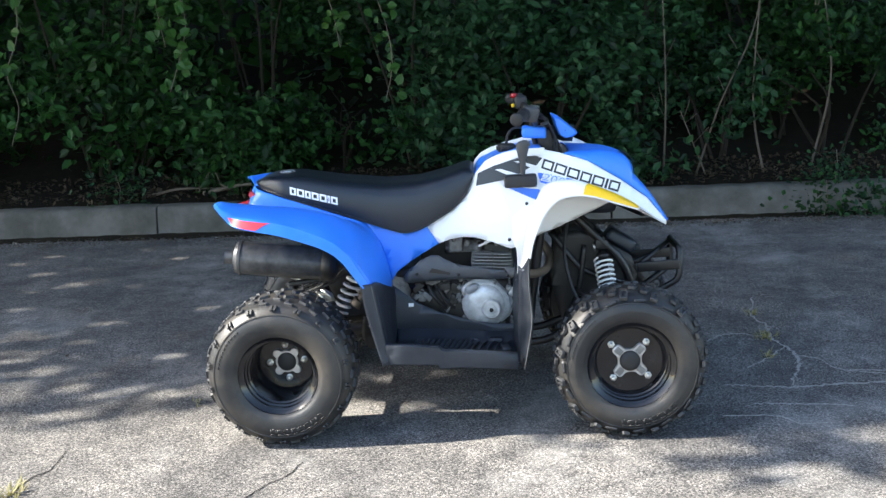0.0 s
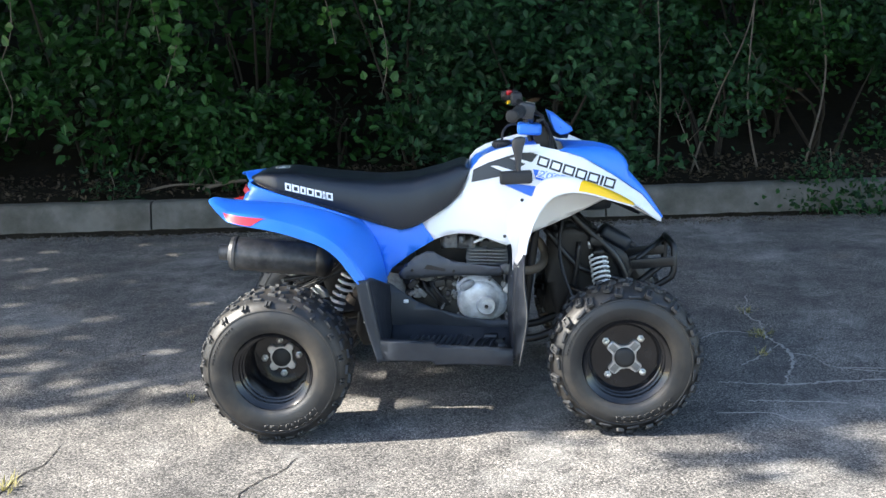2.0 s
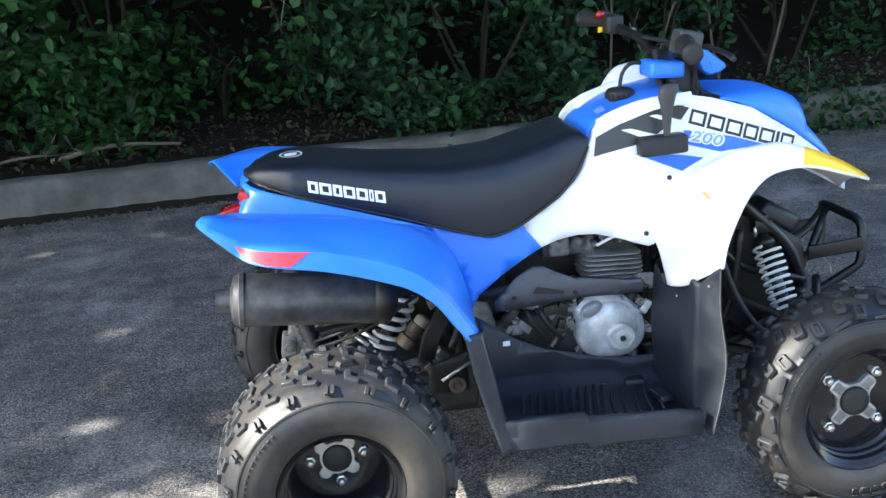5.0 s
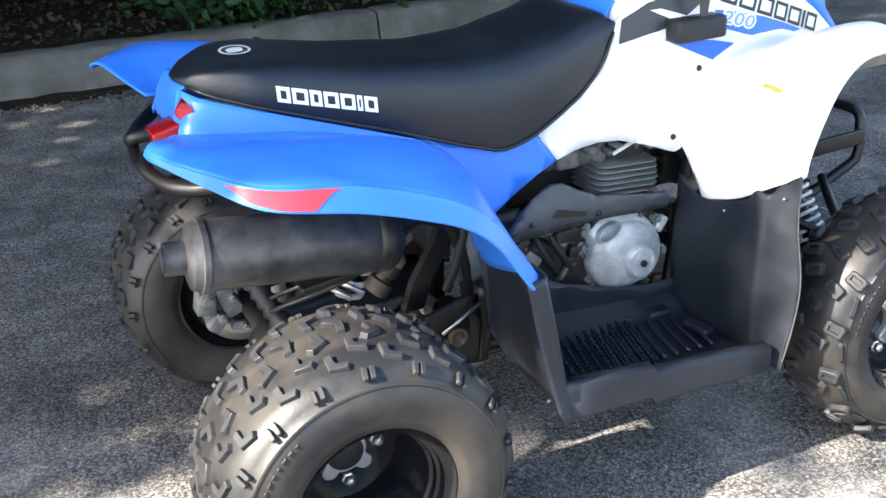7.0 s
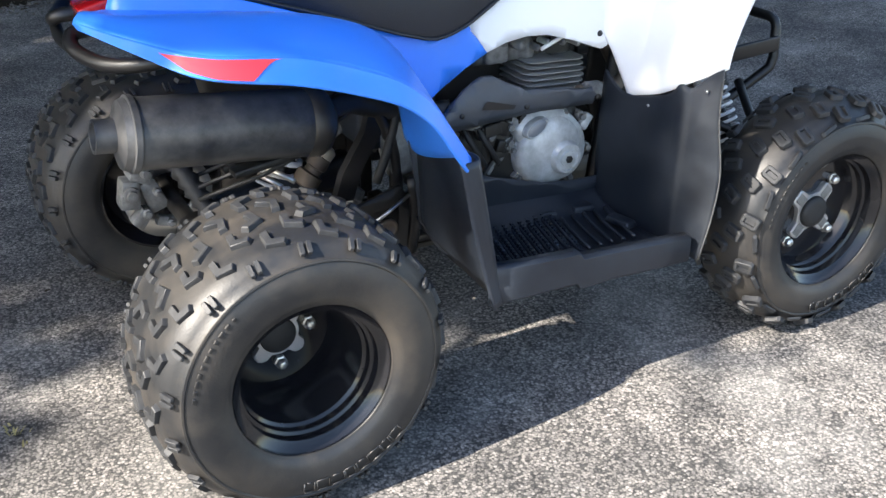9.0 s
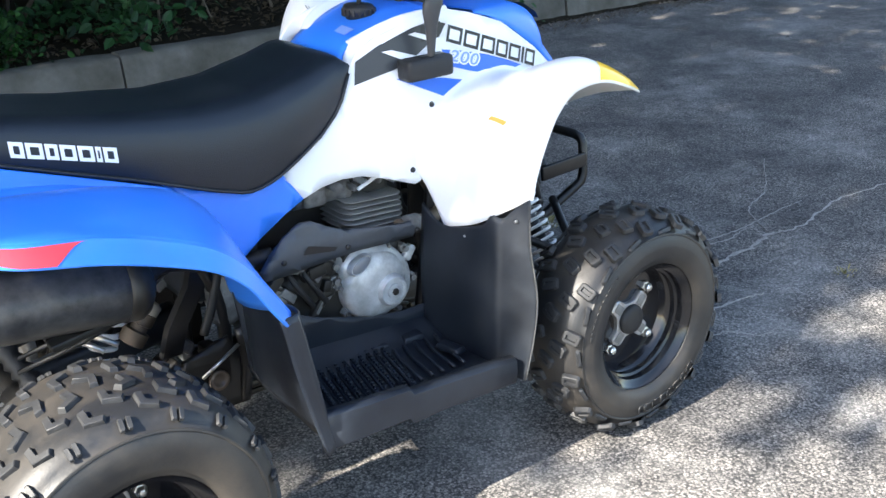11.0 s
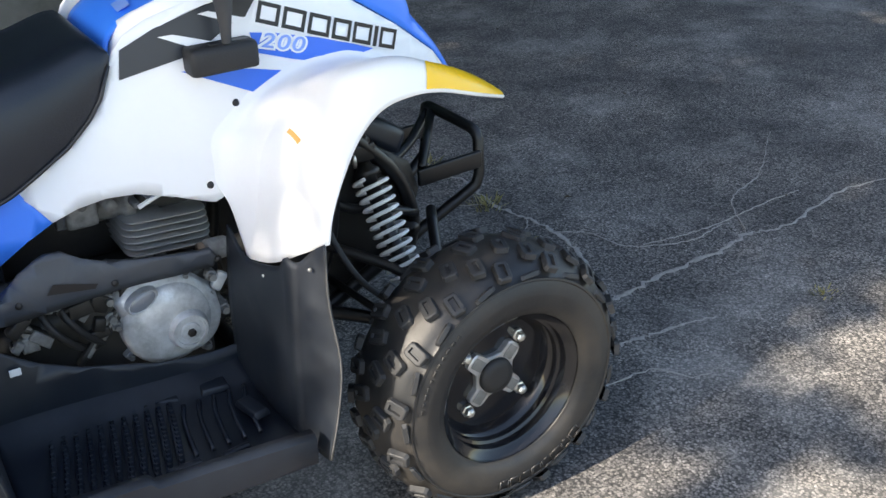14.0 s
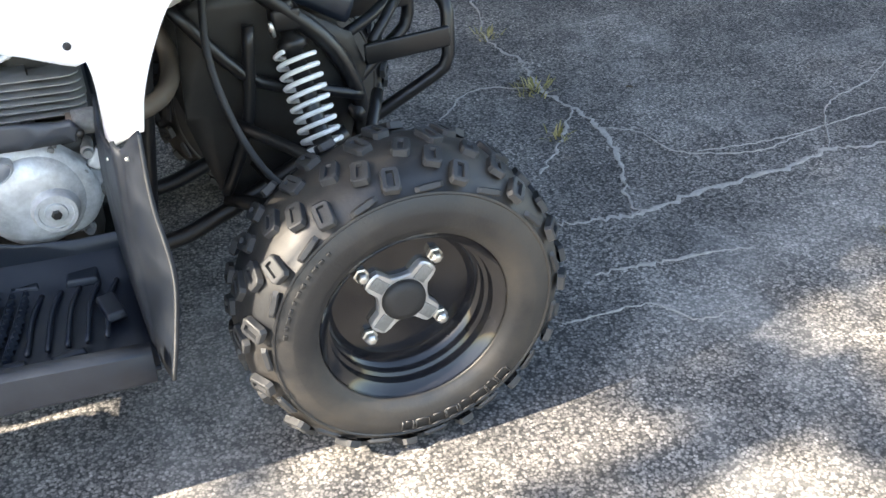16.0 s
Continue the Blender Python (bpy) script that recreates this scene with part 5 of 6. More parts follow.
# rear axle, swing arm, shock, brake
part("rear_axle", rod((0, -0.33, 0.25), (0, 0.40, 0.25), [(0, 0.028), (0.1, 0.028), (0.11, 0.018), (0.3, 0.018), (0.31, 0.045), (0.55, 0.045), (0.56, 0.018), (0.9, 0.018), (0.91, 0.028), (1, 0.028)], 16), GREASE, quad, "greasy rear axle")
arm = bmesh.new()
tube_into(arm, [(0.33, -0.10, 0.30), (0.15, -0.09, 0.27), (0.0, -0.06, 0.25)], 0.022, 10, 10)
tube_into(arm, [(0.33, 0.10, 0.30), (0.15, 0.09, 0.27), (0.0, 0.06, 0.25)], 0.022, 10, 10)
box_into(arm, (0.28, -0.135, 0.292), (0.10, 0.02, 0.075), None, 1, 0.01)
part("swing_arm", arm, GREASE, quad, "black greasy swing arm")
part("pivot_bolt", lathe([(0.020, -0.150), (0.020, -0.158), (0.012, -0.158), (0.011, -0.154), (0.001, -0.154)], 16, "y", (0.291, 0, 0.284)), RUST, quad, "rusty pivot bolt")
part("linkage_rod", tube([(0.335, -0.158, 0.345), (0.255, -0.165, 0.305)], 0.0035, 8), ZINC, quad, "thin bright linkage rod")
part("chain_guard", box((0.16, 0.04, 0.32), (0.30, 0.05, 0.06), Matrix.Rotation(radians(-8), 3, "Y"), bevel=0.012), BLACK, quad, "black chain guard")
part("air_box", box((0.355, 0.0, 0.50), (0.16, 0.19, 0.18), bevel=0.03), BLACK, quad, "black air box")
# added dark sheet stands for the shade here and closes the view through
part("inner_splash_guard", patch([[(0.02, 0.12, 0.62), (0.20, 0.11, 0.62), (0.38, 0.10, 0.62)], [(0.06, 0.12, 0.44), (0.20, 0.11, 0.42), (0.38, 0.10, 0.40)], [(0.10, 0.12, 0.33), (0.22, 0.11, 0.28), (0.38, 0.10, 0.23)]], 12, 12, 0.005), GREASE, quad, "added dark sheet for the shaded space over the rear axle")
part("hanger_bracket", skin([[(0.335, -0.100, 0.53), (0.295, -0.102, 0.53)], [(0.312, -0.105, 0.46), (0.272, -0.107, 0.46)], [(0.268, -0.100, 0.385), (0.228, -0.102, 0.385)], [(0.250, -0.098, 0.33), (0.212, -0.098, 0.33)]], 0.018), STEEL_BLACK, quad, "flat black hanger bracket", sharp=40)
part("hose", tube([(0.345, -0.105, 0.52), (0.318, -0.112, 0.43), (0.292, -0.108, 0.36)], 0.009, 8, 10), GRIP, quad, "thick black hose")
part("intake_duct", box((0.352, -0.085, 0.425), (0.085, 0.05, 0.13), Matrix.Rotation(radians(-14), 3, "Y"), 0.9, 0.018), CASTING, quad, "dusty grey casting behind the flap")
can = part("breather_canister", rod((0.190, 0.005, 0.330), (0.235, 0.005, 0.385), [(0, 0.012), (0.06, 0.026), (0.42, 0.026), (0.46, 0.017), (0.60, 0.017), (0.64, 0.022), (0.95, 0.021), (1, 0.008)], 18), RUST, quad, "rusty brown breather canister", sharp=40)
part("canister_top", rod((0.228, 0.005, 0.375), (0.250, 0.005, 0.400), [(0, 0.019), (0.8, 0.019), (1, 0.010)], 16), material("yellowed_plastic", (0.42, 0.36, 0.26), 0.5, grain=0.2, scale=40), can, "yellowed plastic top")
rngb = random.Random(31)
for k in range(22):
    x, z = rngb.uniform(0.02, 0.33), rngb.uniform(0.27, 0.44)
    if 0.08 < x < 0.26:
        z = 0.235 + 0.25 * (z - 0.27)
    part("bracket", box((x, rngb.uniform(-0.06, 0.03), z), (rngb.uniform(0.02, 0.05), rngb.uniform(0.02, 0.05), rngb.uniform(0.012, 0.035)), Matrix.Rotation(rngb.uniform(-0.9, 0.9), 3, "Y"), 0.85, 0.004), (GREASE, CASTING, GREASE)[k % 3], quad, "grimy metal bracket over the axle")
solid(part("pivot_plate", sheet([(0.235, 0.335), (0.325, 0.360), (0.350, 0.300), (0.352, 0.215), (0.245, 0.220), (0.225, 0.270)], lambda x, z: (x, -0.140, z), 0.02), GREASE, quad, "grimy black pivot plate"), 0.010)
part("rear_inner_tube", tube([(0.345, -0.150, 0.375), (0.352, -0.150, 0.30), (0.345, -0.140, 0.22)], 0.012, 8, 8), STEEL_BLACK, quad, "black upright tube")
part("battery_tray", box((0.05, 0.0, 0.66), (0.30, 0.19, 0.07), bevel=0.02), BLACK, quad, "black tray under the seat")
RT, RB = (0.2225, 0.040, 0.482), (0.1145, 0.040, 0.270)
shock = part("rear_shock", rod(RT, RB, [(0, 0.012), (0.03, 0.02), (0.06, 0.030), (0.10, 0.030), (0.11, 0.015), (0.85, 0.018), (0.86, 0.032), (0.90, 0.032), (1, 0.014)]), STEEL_BLACK, quad, "rear shock absorber")
part("spring", coil(Vector(RT).lerp(Vector(RB), 0.08), Vector(RT).lerp(Vector(RB), 0.88), 0.032, 7.5, 0.0058), SPRING, shock, "white coil spring")
cal = bmesh.new()
for (x, y, z), size, turn_ in (((-0.055, 0.245, 0.330), (0.045, 0.055, 0.050), 25), ((-0.085, 0.240, 0.285), (0.040, 0.050, 0.060), 8), ((-0.040, 0.235, 0.275), (0.040, 0.030, 0.070), -20), ((-0.070, 0.225, 0.235), (0.030, 0.035, 0.040), 40), ((-0.02, 0.230, 0.215), (0.045, 0.025, 0.022), 15)):
    box_into(cal, (x, y, z), size, Matrix.Rotation(radians(turn_), 3, "Y"), 0.88, 0.007)
for x, z, r in ((-0.085, 0.290, 0.016), (-0.052, 0.330, 0.012), (-0.060, 0.245, 0.010), (-0.035, 0.285, 0.008), (-0.015, 0.215, 0.008)):
    lathe_into(cal, [(r, 0.235), (r, 0.208), (r * 0.7, 0.206), (r * 0.65, 0.200), (0.001, 0.199)], 12, "y", (x, 0, z))
part("brake_caliper", cal, CASTING, quad, "dusty alloy brake caliper", sharp=40)
part("brake_disc", lathe([(0.05, 0.268), (0.092, 0.268), (0.092, 0.272), (0.05, 0.272)], 32, "y", (0, 0, 0.25), True), ZINC, quad, "steel brake disc")
part("brake_spring", coil((-0.10, 0.10, 0.45), (0.02, 0.02, 0.42), 0.007, 16, 0.0016, 5, 8), ZINC, quad, "thin return spring")
part("rubber_boot", rod((-0.04, 0.02, 0.42), (0.0, -0.05, 0.33), [(k / 12, 0.016 if k % 2 else 0.022) for k in range(13)], 12), GRIP, quad, "ribbed black rubber boot")
for a, b, c in (((0.085, -0.10, 0.425), (0.105, -0.12, 0.418), (0.125, -0.13, 0.405)), ((0.07, -0.10, 0.418), (0.085, -0.12, 0.412), (0.10, -0.13, 0.400))):
    part("clip", tube([a, b, c], 0.005, 8, 8), ZINC, quad, "bright metal clip")
for k in range(6):
    y = -0.12 + 0.05 * k
    part("cable", tube([(0.36, y * 0.6, 0.56), (0.22, y, 0.50 + 0.02 * (k % 3)), (0.10, y * 1.1, 0.44), (-0.03, y * 0.9 + 0.04, 0.38)], 0.004, 6, 16), GRIP, quad, "black cable")

# front suspension, each side
for s in (-1, 1):
    ST, SB = (1.060, s * 0.078, 0.530), (1.084, s * 0.208, 0.308)
    shock = part("front_shock", rod(ST, SB, [(0, 0.012), (0.04, 0.014), (0.08, 0.024), (0.12, 0.024), (0.13, 0.014), (0.93, 0.016), (0.94, 0.028), (0.97, 0.028), (0.98, 0.014), (1, 0.014)]), STEEL_BLACK, quad, "front shock absorber")
    part("spring", coil(Vector(ST).lerp(Vector(SB), 0.13), Vector(ST).lerp(Vector(SB), 0.94), 0.030, 12.5, 0.0039), SPRING, shock, "white coil spring")
    a = bmesh.new()
    tube_into(a, [(0.93, s * 0.09, 0.27), (1.05, s * 0.20, 0.255), (1.105, s * 0.31, 0.235)], 0.013, 10, 8)
    tube_into(a, [(1.20, s * 0.09, 0.29), (1.15, s * 0.20, 0.262), (1.105, s * 0.31, 0.235)], 0.013, 10, 8)
    part("lower_arm", a, STEEL_BLACK, quad, "black lower suspension arm")
    a = bmesh.new()
    tube_into(a, [(0.96, s * 0.10, 0.40), (1.06, s * 0.20, 0.36), (1.105, s * 0.30, 0.315)], 0.010, 10, 8)
    tube_into(a, [(1.19, s * 0.10, 0.41), (1.14, s * 0.20, 0.365), (1.105, s * 0.30, 0.315)], 0.010, 10, 8)
    part("upper_arm", a, STEEL_BLACK, quad, "black upper suspension arm")
    part("steering_rod", tube([(0.98, s * 0.04, 0.31), (1.03, s * 0.30, 0.285)], 0.007, 8), STEEL_BLACK, quad)
    part("hub_carrier", rod((1.105, s * 0.28, 0.25), (1.105, s * 0.40, 0.25), [(0, 0.03), (0.3, 0.034), (0.31, 0.075), (0.9, 0.078), (1, 0.06)], 20), GREASE, quad, "dark hub and drum")
    part("brake_hose", tube([(0.95, s * 0.06, 0.66), (0.93, s * 0.14, 0.52), (0.97, s * 0.20, 0.38), (1.05, s * 0.25, 0.30), (1.09, s * 0.28, 0.27)], 0.006, 8, 24), GRIP, quad, "black brake hose")
for s in (-1, 1):
    frame_tube([(0.885, s * 0.085, 0.60), (0.99, s * 0.090, 0.47), (1.09, s * 0.085, 0.43), (1.17, s * 0.08, 0.40)], 0.010, 14)
    frame_tube([(0.93, s * 0.095, 0.28), (0.98, s * 0.095, 0.40), (1.00, s * 0.09, 0.55)], 0.010, 12)
    part("shock_mount", box((1.058, s * 0.076, 0.550), (0.045, 0.036, 0.035), bevel=0.006), STEEL_BLACK, quad, "black shock mount")
    part("bleed_screw", rod((1.035, s * 0.098, 0.53), (1.030, s * 0.104, 0.555), [(0, 0.004), (0.5, 0.005), (1, 0.003)], 8), ZINC, quad, "small bright screw")
part("steering_column", rod((0.98, 0, 0.31), (0.83, 0, 0.98), [(0, 0.013), (1, 0.013)], 12), STEEL_BLACK, quad, "black steering column")
# black box and sheet added to darken the shaded space below the hood
part("front_shroud", box((1.02, 0, 0.685), (0.20, 0.12, 0.07), bevel=0.03), BLACK, quad, "added black box for the shade below the hood")
part("under_fender_liner", patch([[(0.83, -0.13, 0.58), (0.90, -0.13, 0.71), (1.05, -0.12, 0.71), (1.2, -0.08, 0.64)], [(0.85, 0.0, 0.58), (0.92, 0, 0.71), (1.05, 0, 0.71), (1.22, 0, 0.63)], [(0.83, 0.13, 0.58), (0.90, 0.13, 0.71), (1.05, 0.12, 0.71), (1.2, 0.08, 0.64)]], 14, 10), BLACK, quad, "added black sheet for the shade below the hood")

# front guard: a loop across the nose on two arms, with side plates
part("guard_hoop", tube([(1.13, -0.050, 0.300), (1.20, -0.042, 0.337), (1.305, -0.060, 0.402), (1.320, -0.064, 0.414), (1.328, -0.063, 0.435), (1.330, -0.056, 0.505), (1.328, -0.050, 0.518), (1.326, -0.036, 0.524), (1.326, 0.116, 0.524), (1.328, 0.130, 0.518), (1.330, 0.136, 0.505), (1.328, 0.134, 0.435), (1.320, 0.130, 0.414), (1.305, 0.126, 0.402), (1.20, 0.09, 0.337), (1.13, 0.08, 0.300)], 0.0115, 10), STEEL_BLACK, quad, "black tubular front guard hoop")
for y in (-0.070, 0.128):
    part("guard_plate", box((1.255, y, 0.466), (0.145, 0.010, 0.034), Matrix.Rotation(radians(-3), 3, "Y"), bevel=0.003), STEEL_BLACK, quad, "black guard plate")
frame_tube([(1.17, 0.03, 0.455), (1.25, 0.07, 0.475), (1.322, 0.115, 0.515)], 0.010, 8)
frame_tube([(1.20, -0.055, 0.475), (1.322, 0.10, 0.520)], 0.009)
part("nose_block", box((1.135, 0.02, 0.545), (0.12, 0.085, 0.05), Matrix.Rotation(radians(32), 3, "Y"), 0.9, 0.015), BLACK, quad, "black plastic block under the hood's nose")

# gear lever in its gate
gate = part("gear_gate", box((0.787, -0.158, 0.790), (0.108, 0.045, 0.042), Matrix.Rotation(radians(-1), 3, "Y"), bevel=0.009), GRIP, quad, "black rubber gear gate")
# thin black strip on the gate paints the shade in its slot
part("gate_slot", box((0.800, -0.160, 0.8115), (0.062, 0.012, 0.002), bevel=0.0006), BLACK_DECAL, gate)
lev = []
for z, wx, wy in ((0.805, 0.007, 0.005), (0.84, 0.010, 0.007), (0.87, 0.014, 0.009), (0.895, 0.020, 0.011), (0.912, 0.023, 0.012), (0.922, 0.018, 0.010), (0.926, 0.006, 0.004)):
    lev.append([(0.795 + (0.015 if z > 0.9 else 0.0) * (z - 0.9) * 20 + wx * cos(a), -0.166 - 0.05 * (z - 0.8) + wy * sin(a), z) for a in [2 * pi * k / 12 for k in range(12)]])
part("gear_lever", skin(lev, close=True), material("grey_lever_plastic", (0.045, 0.045, 0.047), 0.45, grain=0.1), gate, "tapered dark grey gear lever")

# handlebar
hb = part("handlebar", tube([(0.775, -0.36, 1.010), (0.805, -0.24, 1.015), (0.835, -0.12, 0.995), (0.845, -0.06, 0.97), (0.845, 0.06, 0.97), (0.835, 0.12, 0.995), (0.805, 0.24, 1.020), (0.775, 0.36, 1.025)], 0.011, 10, 44), STEEL_BLACK, quad, "black handlebar")
for s, z in ((-1, 1.010), (1, 1.025)):
    part("grip", rod((0.772, s * 0.375, z), (0.800, s * 0.262, z + 0.006), [(0, 0.012), (0.02, 0.021), (0.05, 0.021), (0.06, 0.0165)] + [(0.1 + 0.05 * k, 0.0165 if k % 2 else 0.0175) for k in range(16)] + [(0.93, 0.022), (1, 0.022)], 16), GRIP, hb, "black ribbed rubber grip")
part("throttle_housing", box((0.822, -0.215, 1.014), (0.054, 0.056, 0.050), Matrix.Rotation(radians(12), 3, "Y"), bevel=0.010), material("dark_grey_housing", (0.05, 0.05, 0.052), 0.5, grain=0.1), hb, "dark grey throttle housing")
part("switch_housing", box((0.806, 0.225, 1.022), (0.042, 0.055, 0.046), bevel=0.009), GRIP, hb, "black switch housing")
part("kill_switch", lathe([(0.012, 0), (0.012, 0.014), (0.009, 0.017), (0.001, 0.018)], 14, "z", (0.782, 0.250, 1.036)), RED, hb, "red engine stop switch")
part("switch_button", lathe([(0.007, 0), (0.007, 0.01), (0.001, 0.012)], 12, "x", (0.772, 0.235, 1.010)), YELLOW, hb, "small yellow button")
for s in (-1, 1):
    part("brake_lever", tube([(0.845, s * 0.20, 1.005), (0.868, s * 0.25, 1.000), (0.868, s * 0.32, 0.995), (0.850, s * 0.385, 0.995)], 0.006, 8, 16), GRIP if s < 0 else ZINC, hb, "brake lever")
part("bar_cover", box((0.840, -0.02, 0.937), (0.082, 0.085, 0.038), Matrix.Rotation(radians(4), 3, "Y"), bevel=0.01), BLUE, hb, "blue cover below the handlebar")
side_ = [(0.900, 0.996), (0.925, 0.985), (0.952, 0.962), (0.984, 0.937), (0.987, 0.927), (0.970, 0.916), (0.945, 0.912), (0.925, 0.925), (0.912, 0.955)]
part("headlight_cowl", skin([[(0.945 + (x - 0.945) * f, y, 0.94 + (z - 0.94) * f) for x, z in side_] for f, y in ((0.05, -0.050), (0.82, -0.049), (0.96, -0.044), (1.0, -0.032), (1.0, 0.055), (0.96, 0.072), (0.82, 0.079), (0.05, 0.080))], close=True), BLUE, hb, "blue headlight cowl", sharp=40)
part("headlight", rod((0.90, 0, 0.935), (0.975, 0, 0.925), [(0, 0.02), (0.6, 0.03), (1, 0.028)], 20), BLACK, hb, "black headlight body")
rngm = random.Random(3)
for k in range(9):
    y0 = rngm.uniform(-0.06, 0.06)
    part("cable", tube([(0.825 + rngm.uniform(-0.01, 0.01), -0.19 if k % 2 else 0.2, 1.0), (0.875, y0 * 1.6, 0.985), (0.905, y0, 0.93), (0.915 + rngm.uniform(-0.02, 0.02), y0 * 0.7, 0.87), (0.93, y0 * 0.5, 0.80)], 0.0045, 7, 22), GRIP, hb, "black control cable")
part("steering_cover", box((0.885, 0.0, 0.90), (0.06, 0.09, 0.10), Matrix.Rotation(radians(-14), 3, "Y"), bevel=0.012), GREASE, quad, "dark steering bracket")

# warning label on the left fender's crown
lab = [o for o in quad.children if o.name.startswith("front_fender")][1]


def on_left(u, v):
    q = surface(FRONT, 0.0045)(u, v)
    return (q.x, -q.y, q.z)


part("warning_label", sheet([(3.5, across(1.3)), (4.3, across(1.3)), (4.3, across(2.6)), (3.5, across(2.6))], on_left, 0.15), WHITE_DECAL, lab, "white warning label")
part("label_bar", sheet([(4.15, across(1.4)), (4.3, across(1.4)), (4.3, across(2.5)), (4.15, across(2.5))], lambda u, v: Vector(on_left(u, v)) + Vector((0, 0, 0.002)), 0.15), RED_DECAL, lab, "red label bar")
for k in range(5):
    u = 3.58 + 0.1 * k
    part("label_bar", sheet([(u, across(1.45)), (u + 0.03, across(1.45)), (u + 0.03, across(2.4 - 0.15 * (k % 3))), (u, across(2.4 - 0.15 * (k % 3)))], lambda a, b: Vector(on_left(a, b)) + Vector((0, 0, 0.002)), 0.2), BLACK_DECAL, lab, "thin dark line of print")

# the body leans a little towards its right on its springs: its left half sits higher
LEAN = 0.165
done = set()
for o in quad.children_recursive:
    top_ = o if o.parent == quad else o.parent
    if top_.name.split(".")[0] in ("rear_fender", "rear_side_panel", "side_panel", "front_fender", "tank_cover", "hood", "tail_cowl", "grab_bar", "seat", "seat_rim") and o.data.name not in done:
        done.add(o.data.name)
        for v in o.data.vertices:
            if v.co.y > 0:
                v.co.z += LEAN * v.co.y * (0.15 if top_.name == "seat" else 0.5 if top_.name.startswith(("rear_fender", "seat_rim", "tank_cover")) else 0.4 if top_.name == "hood" else 1.0)


# ---- plants and small things ----
def shrub(cx, cy, base_z, height, spread, n, leaf, mat, seed, label, depth=0.6, low=0.0, cluster=0.10):
    """A leafy bush: stems, twigs and leaves in clusters."""
    rng = np.random.default_rng(seed)
    t = thing("shrub", label, "shrub", "shrubs behind the kerb", (cx, cy, base_z))
    for k in range(5):
        a = rng.uniform(0, 2 * pi)
        top = Vector((spread * 0.8 * cos(a) * rng.uniform(0.3, 1), depth * 0.7 * sin(a), height * rng.uniform(0.6, 1)))
        mid = top * 0.45 + Vector((rng.uniform(-0.1, 0.1), rng.uniform(-0.1, 0.1), 0.1))
        part("stem", tube([(rng.uniform(-0.08, 0.08), rng.uniform(-0.08, 0.08), -0.08), mid, top], 0.015, 6, 8, 0.004), BARK, t, "grey-brown stem")
    m = max(1, n // 16)
    cl = np.stack([rng.uniform(-1, 1, m) * spread, rng.uniform(-1, 1, m) * depth, low + rng.uniform(0, 1, m) ** 0.85 * (height - low)], 1)
    keep = (cl[:, 0] / spread) ** 2 + (cl[:, 1] / depth) ** 2 < 1.05
    cl = cl[keep]
    lump = np.array([noise.noise(((p[0] + cx) * 1.25, (p[1] + cy) * 1.25, p[2] * 1.5 + 3)) for p in cl])
    # thinner towards the ground, where the shade keeps the twigs bare
    cl = cl[lump > 0.03 + (0.20 * np.clip(1.0 - cl[:, 2] / 0.85, 0, 1) if height > 1.5 else 0.0)]
    pts = np.repeat(cl, 26, 0)
    fall = np.abs(rng.normal(size=len(pts)))
    pts = pts + rng.normal(size=pts.shape) * cluster * np.array([1.15, 0.8, 0.7])
    pts[:, 2] -= fall * cluster * 0.5
    leaf_cloud("crown", pts, rng.uniform(0.65, 1.25, len(pts)) * leaf, mat, t, seed + 1, label="crown of small dark leaves")
    return t


green = "dense dark green broad-leaved shrub behind the kerb"
blueish = "shrub with small blue-green oval leaves behind the kerb"
for i, (x, y, h, s, n, leaf, mat, low) in enumerate([
        (-3.6, 4.3, 2.6, 1.0, 6500, 0.075, LEAF, 0.0), (-2.3, 4.5, 2.6, 1.0, 7000, 0.07, LEAF, 0.05), (-1.0, 4.7, 2.6, 0.95, 6500, 0.065, LEAF, 0.25),
        (0.2, 4.5, 2.6, 0.95, 8500, 0.06, LEAF_B, 0.30), (1.1, 4.15, 1.1, 0.75, 5500, 0.058, LEAF_B, 0.0), (1.7, 4.6, 2.6, 0.95, 7500, 0.055, LEAF_B, 0.25),
        (2.9, 4.9, 2.6, 1.0, 6000, 0.055, LEAF, 0.45), (4.0, 4.3, 2.6, 0.9, 8000, 0.052, LEAF_B, 0.02), (5.2, 4.5, 2.6, 1.1, 6000, 0.06, LEAF, 0.0), (6.8, 4.6, 2.6, 1.2, 5000, 0.07, LEAF, 0.0), (8.6, 4.7, 2.6, 1.3, 4500, 0.08, LEAF, 0.0), (10.8, 4.8, 2.6, 1.5, 4000, 0.09, LEAF, 0.0)]):
    shrub(x, y - 0.42, 0.26, h, s, int(n * 1.05), leaf * 1.2, mat, 50 + 3 * i, blueish if mat is LEAF_B else green, low=low)


for i, (x, y, h, s, n, leaf, mat) in enumerate([(2.3, 4.25, 0.9, 0.55, 2600, 0.055, LEAF_B), (3.1, 4.3, 1.0, 0.6, 3000, 0.055, LEAF), (-0.4, 4.5, 0.7, 0.7, 2200, 0.06, LEAF), (5.0, 4.2, 1.0, 0.7, 2600, 0.06, LEAF_B), (-2.0, 4.4, 0.8, 0.7, 2200, 0.065, LEAF), (-3.3, 4.3, 0.8, 0.8, 2600, 0.065, LEAF), (0.5, 4.2, 0.55, 0.5, 1800, 0.055, LEAF_B), (-1.1, 4.3, 0.6, 0.6, 1800, 0.06, LEAF)]):
    shrub(x, y - 0.3, 0.26, h, s, int(n * 0.7), leaf * 1.2, mat, 150 + 3 * i, "low leafy shrub growing on the bank")


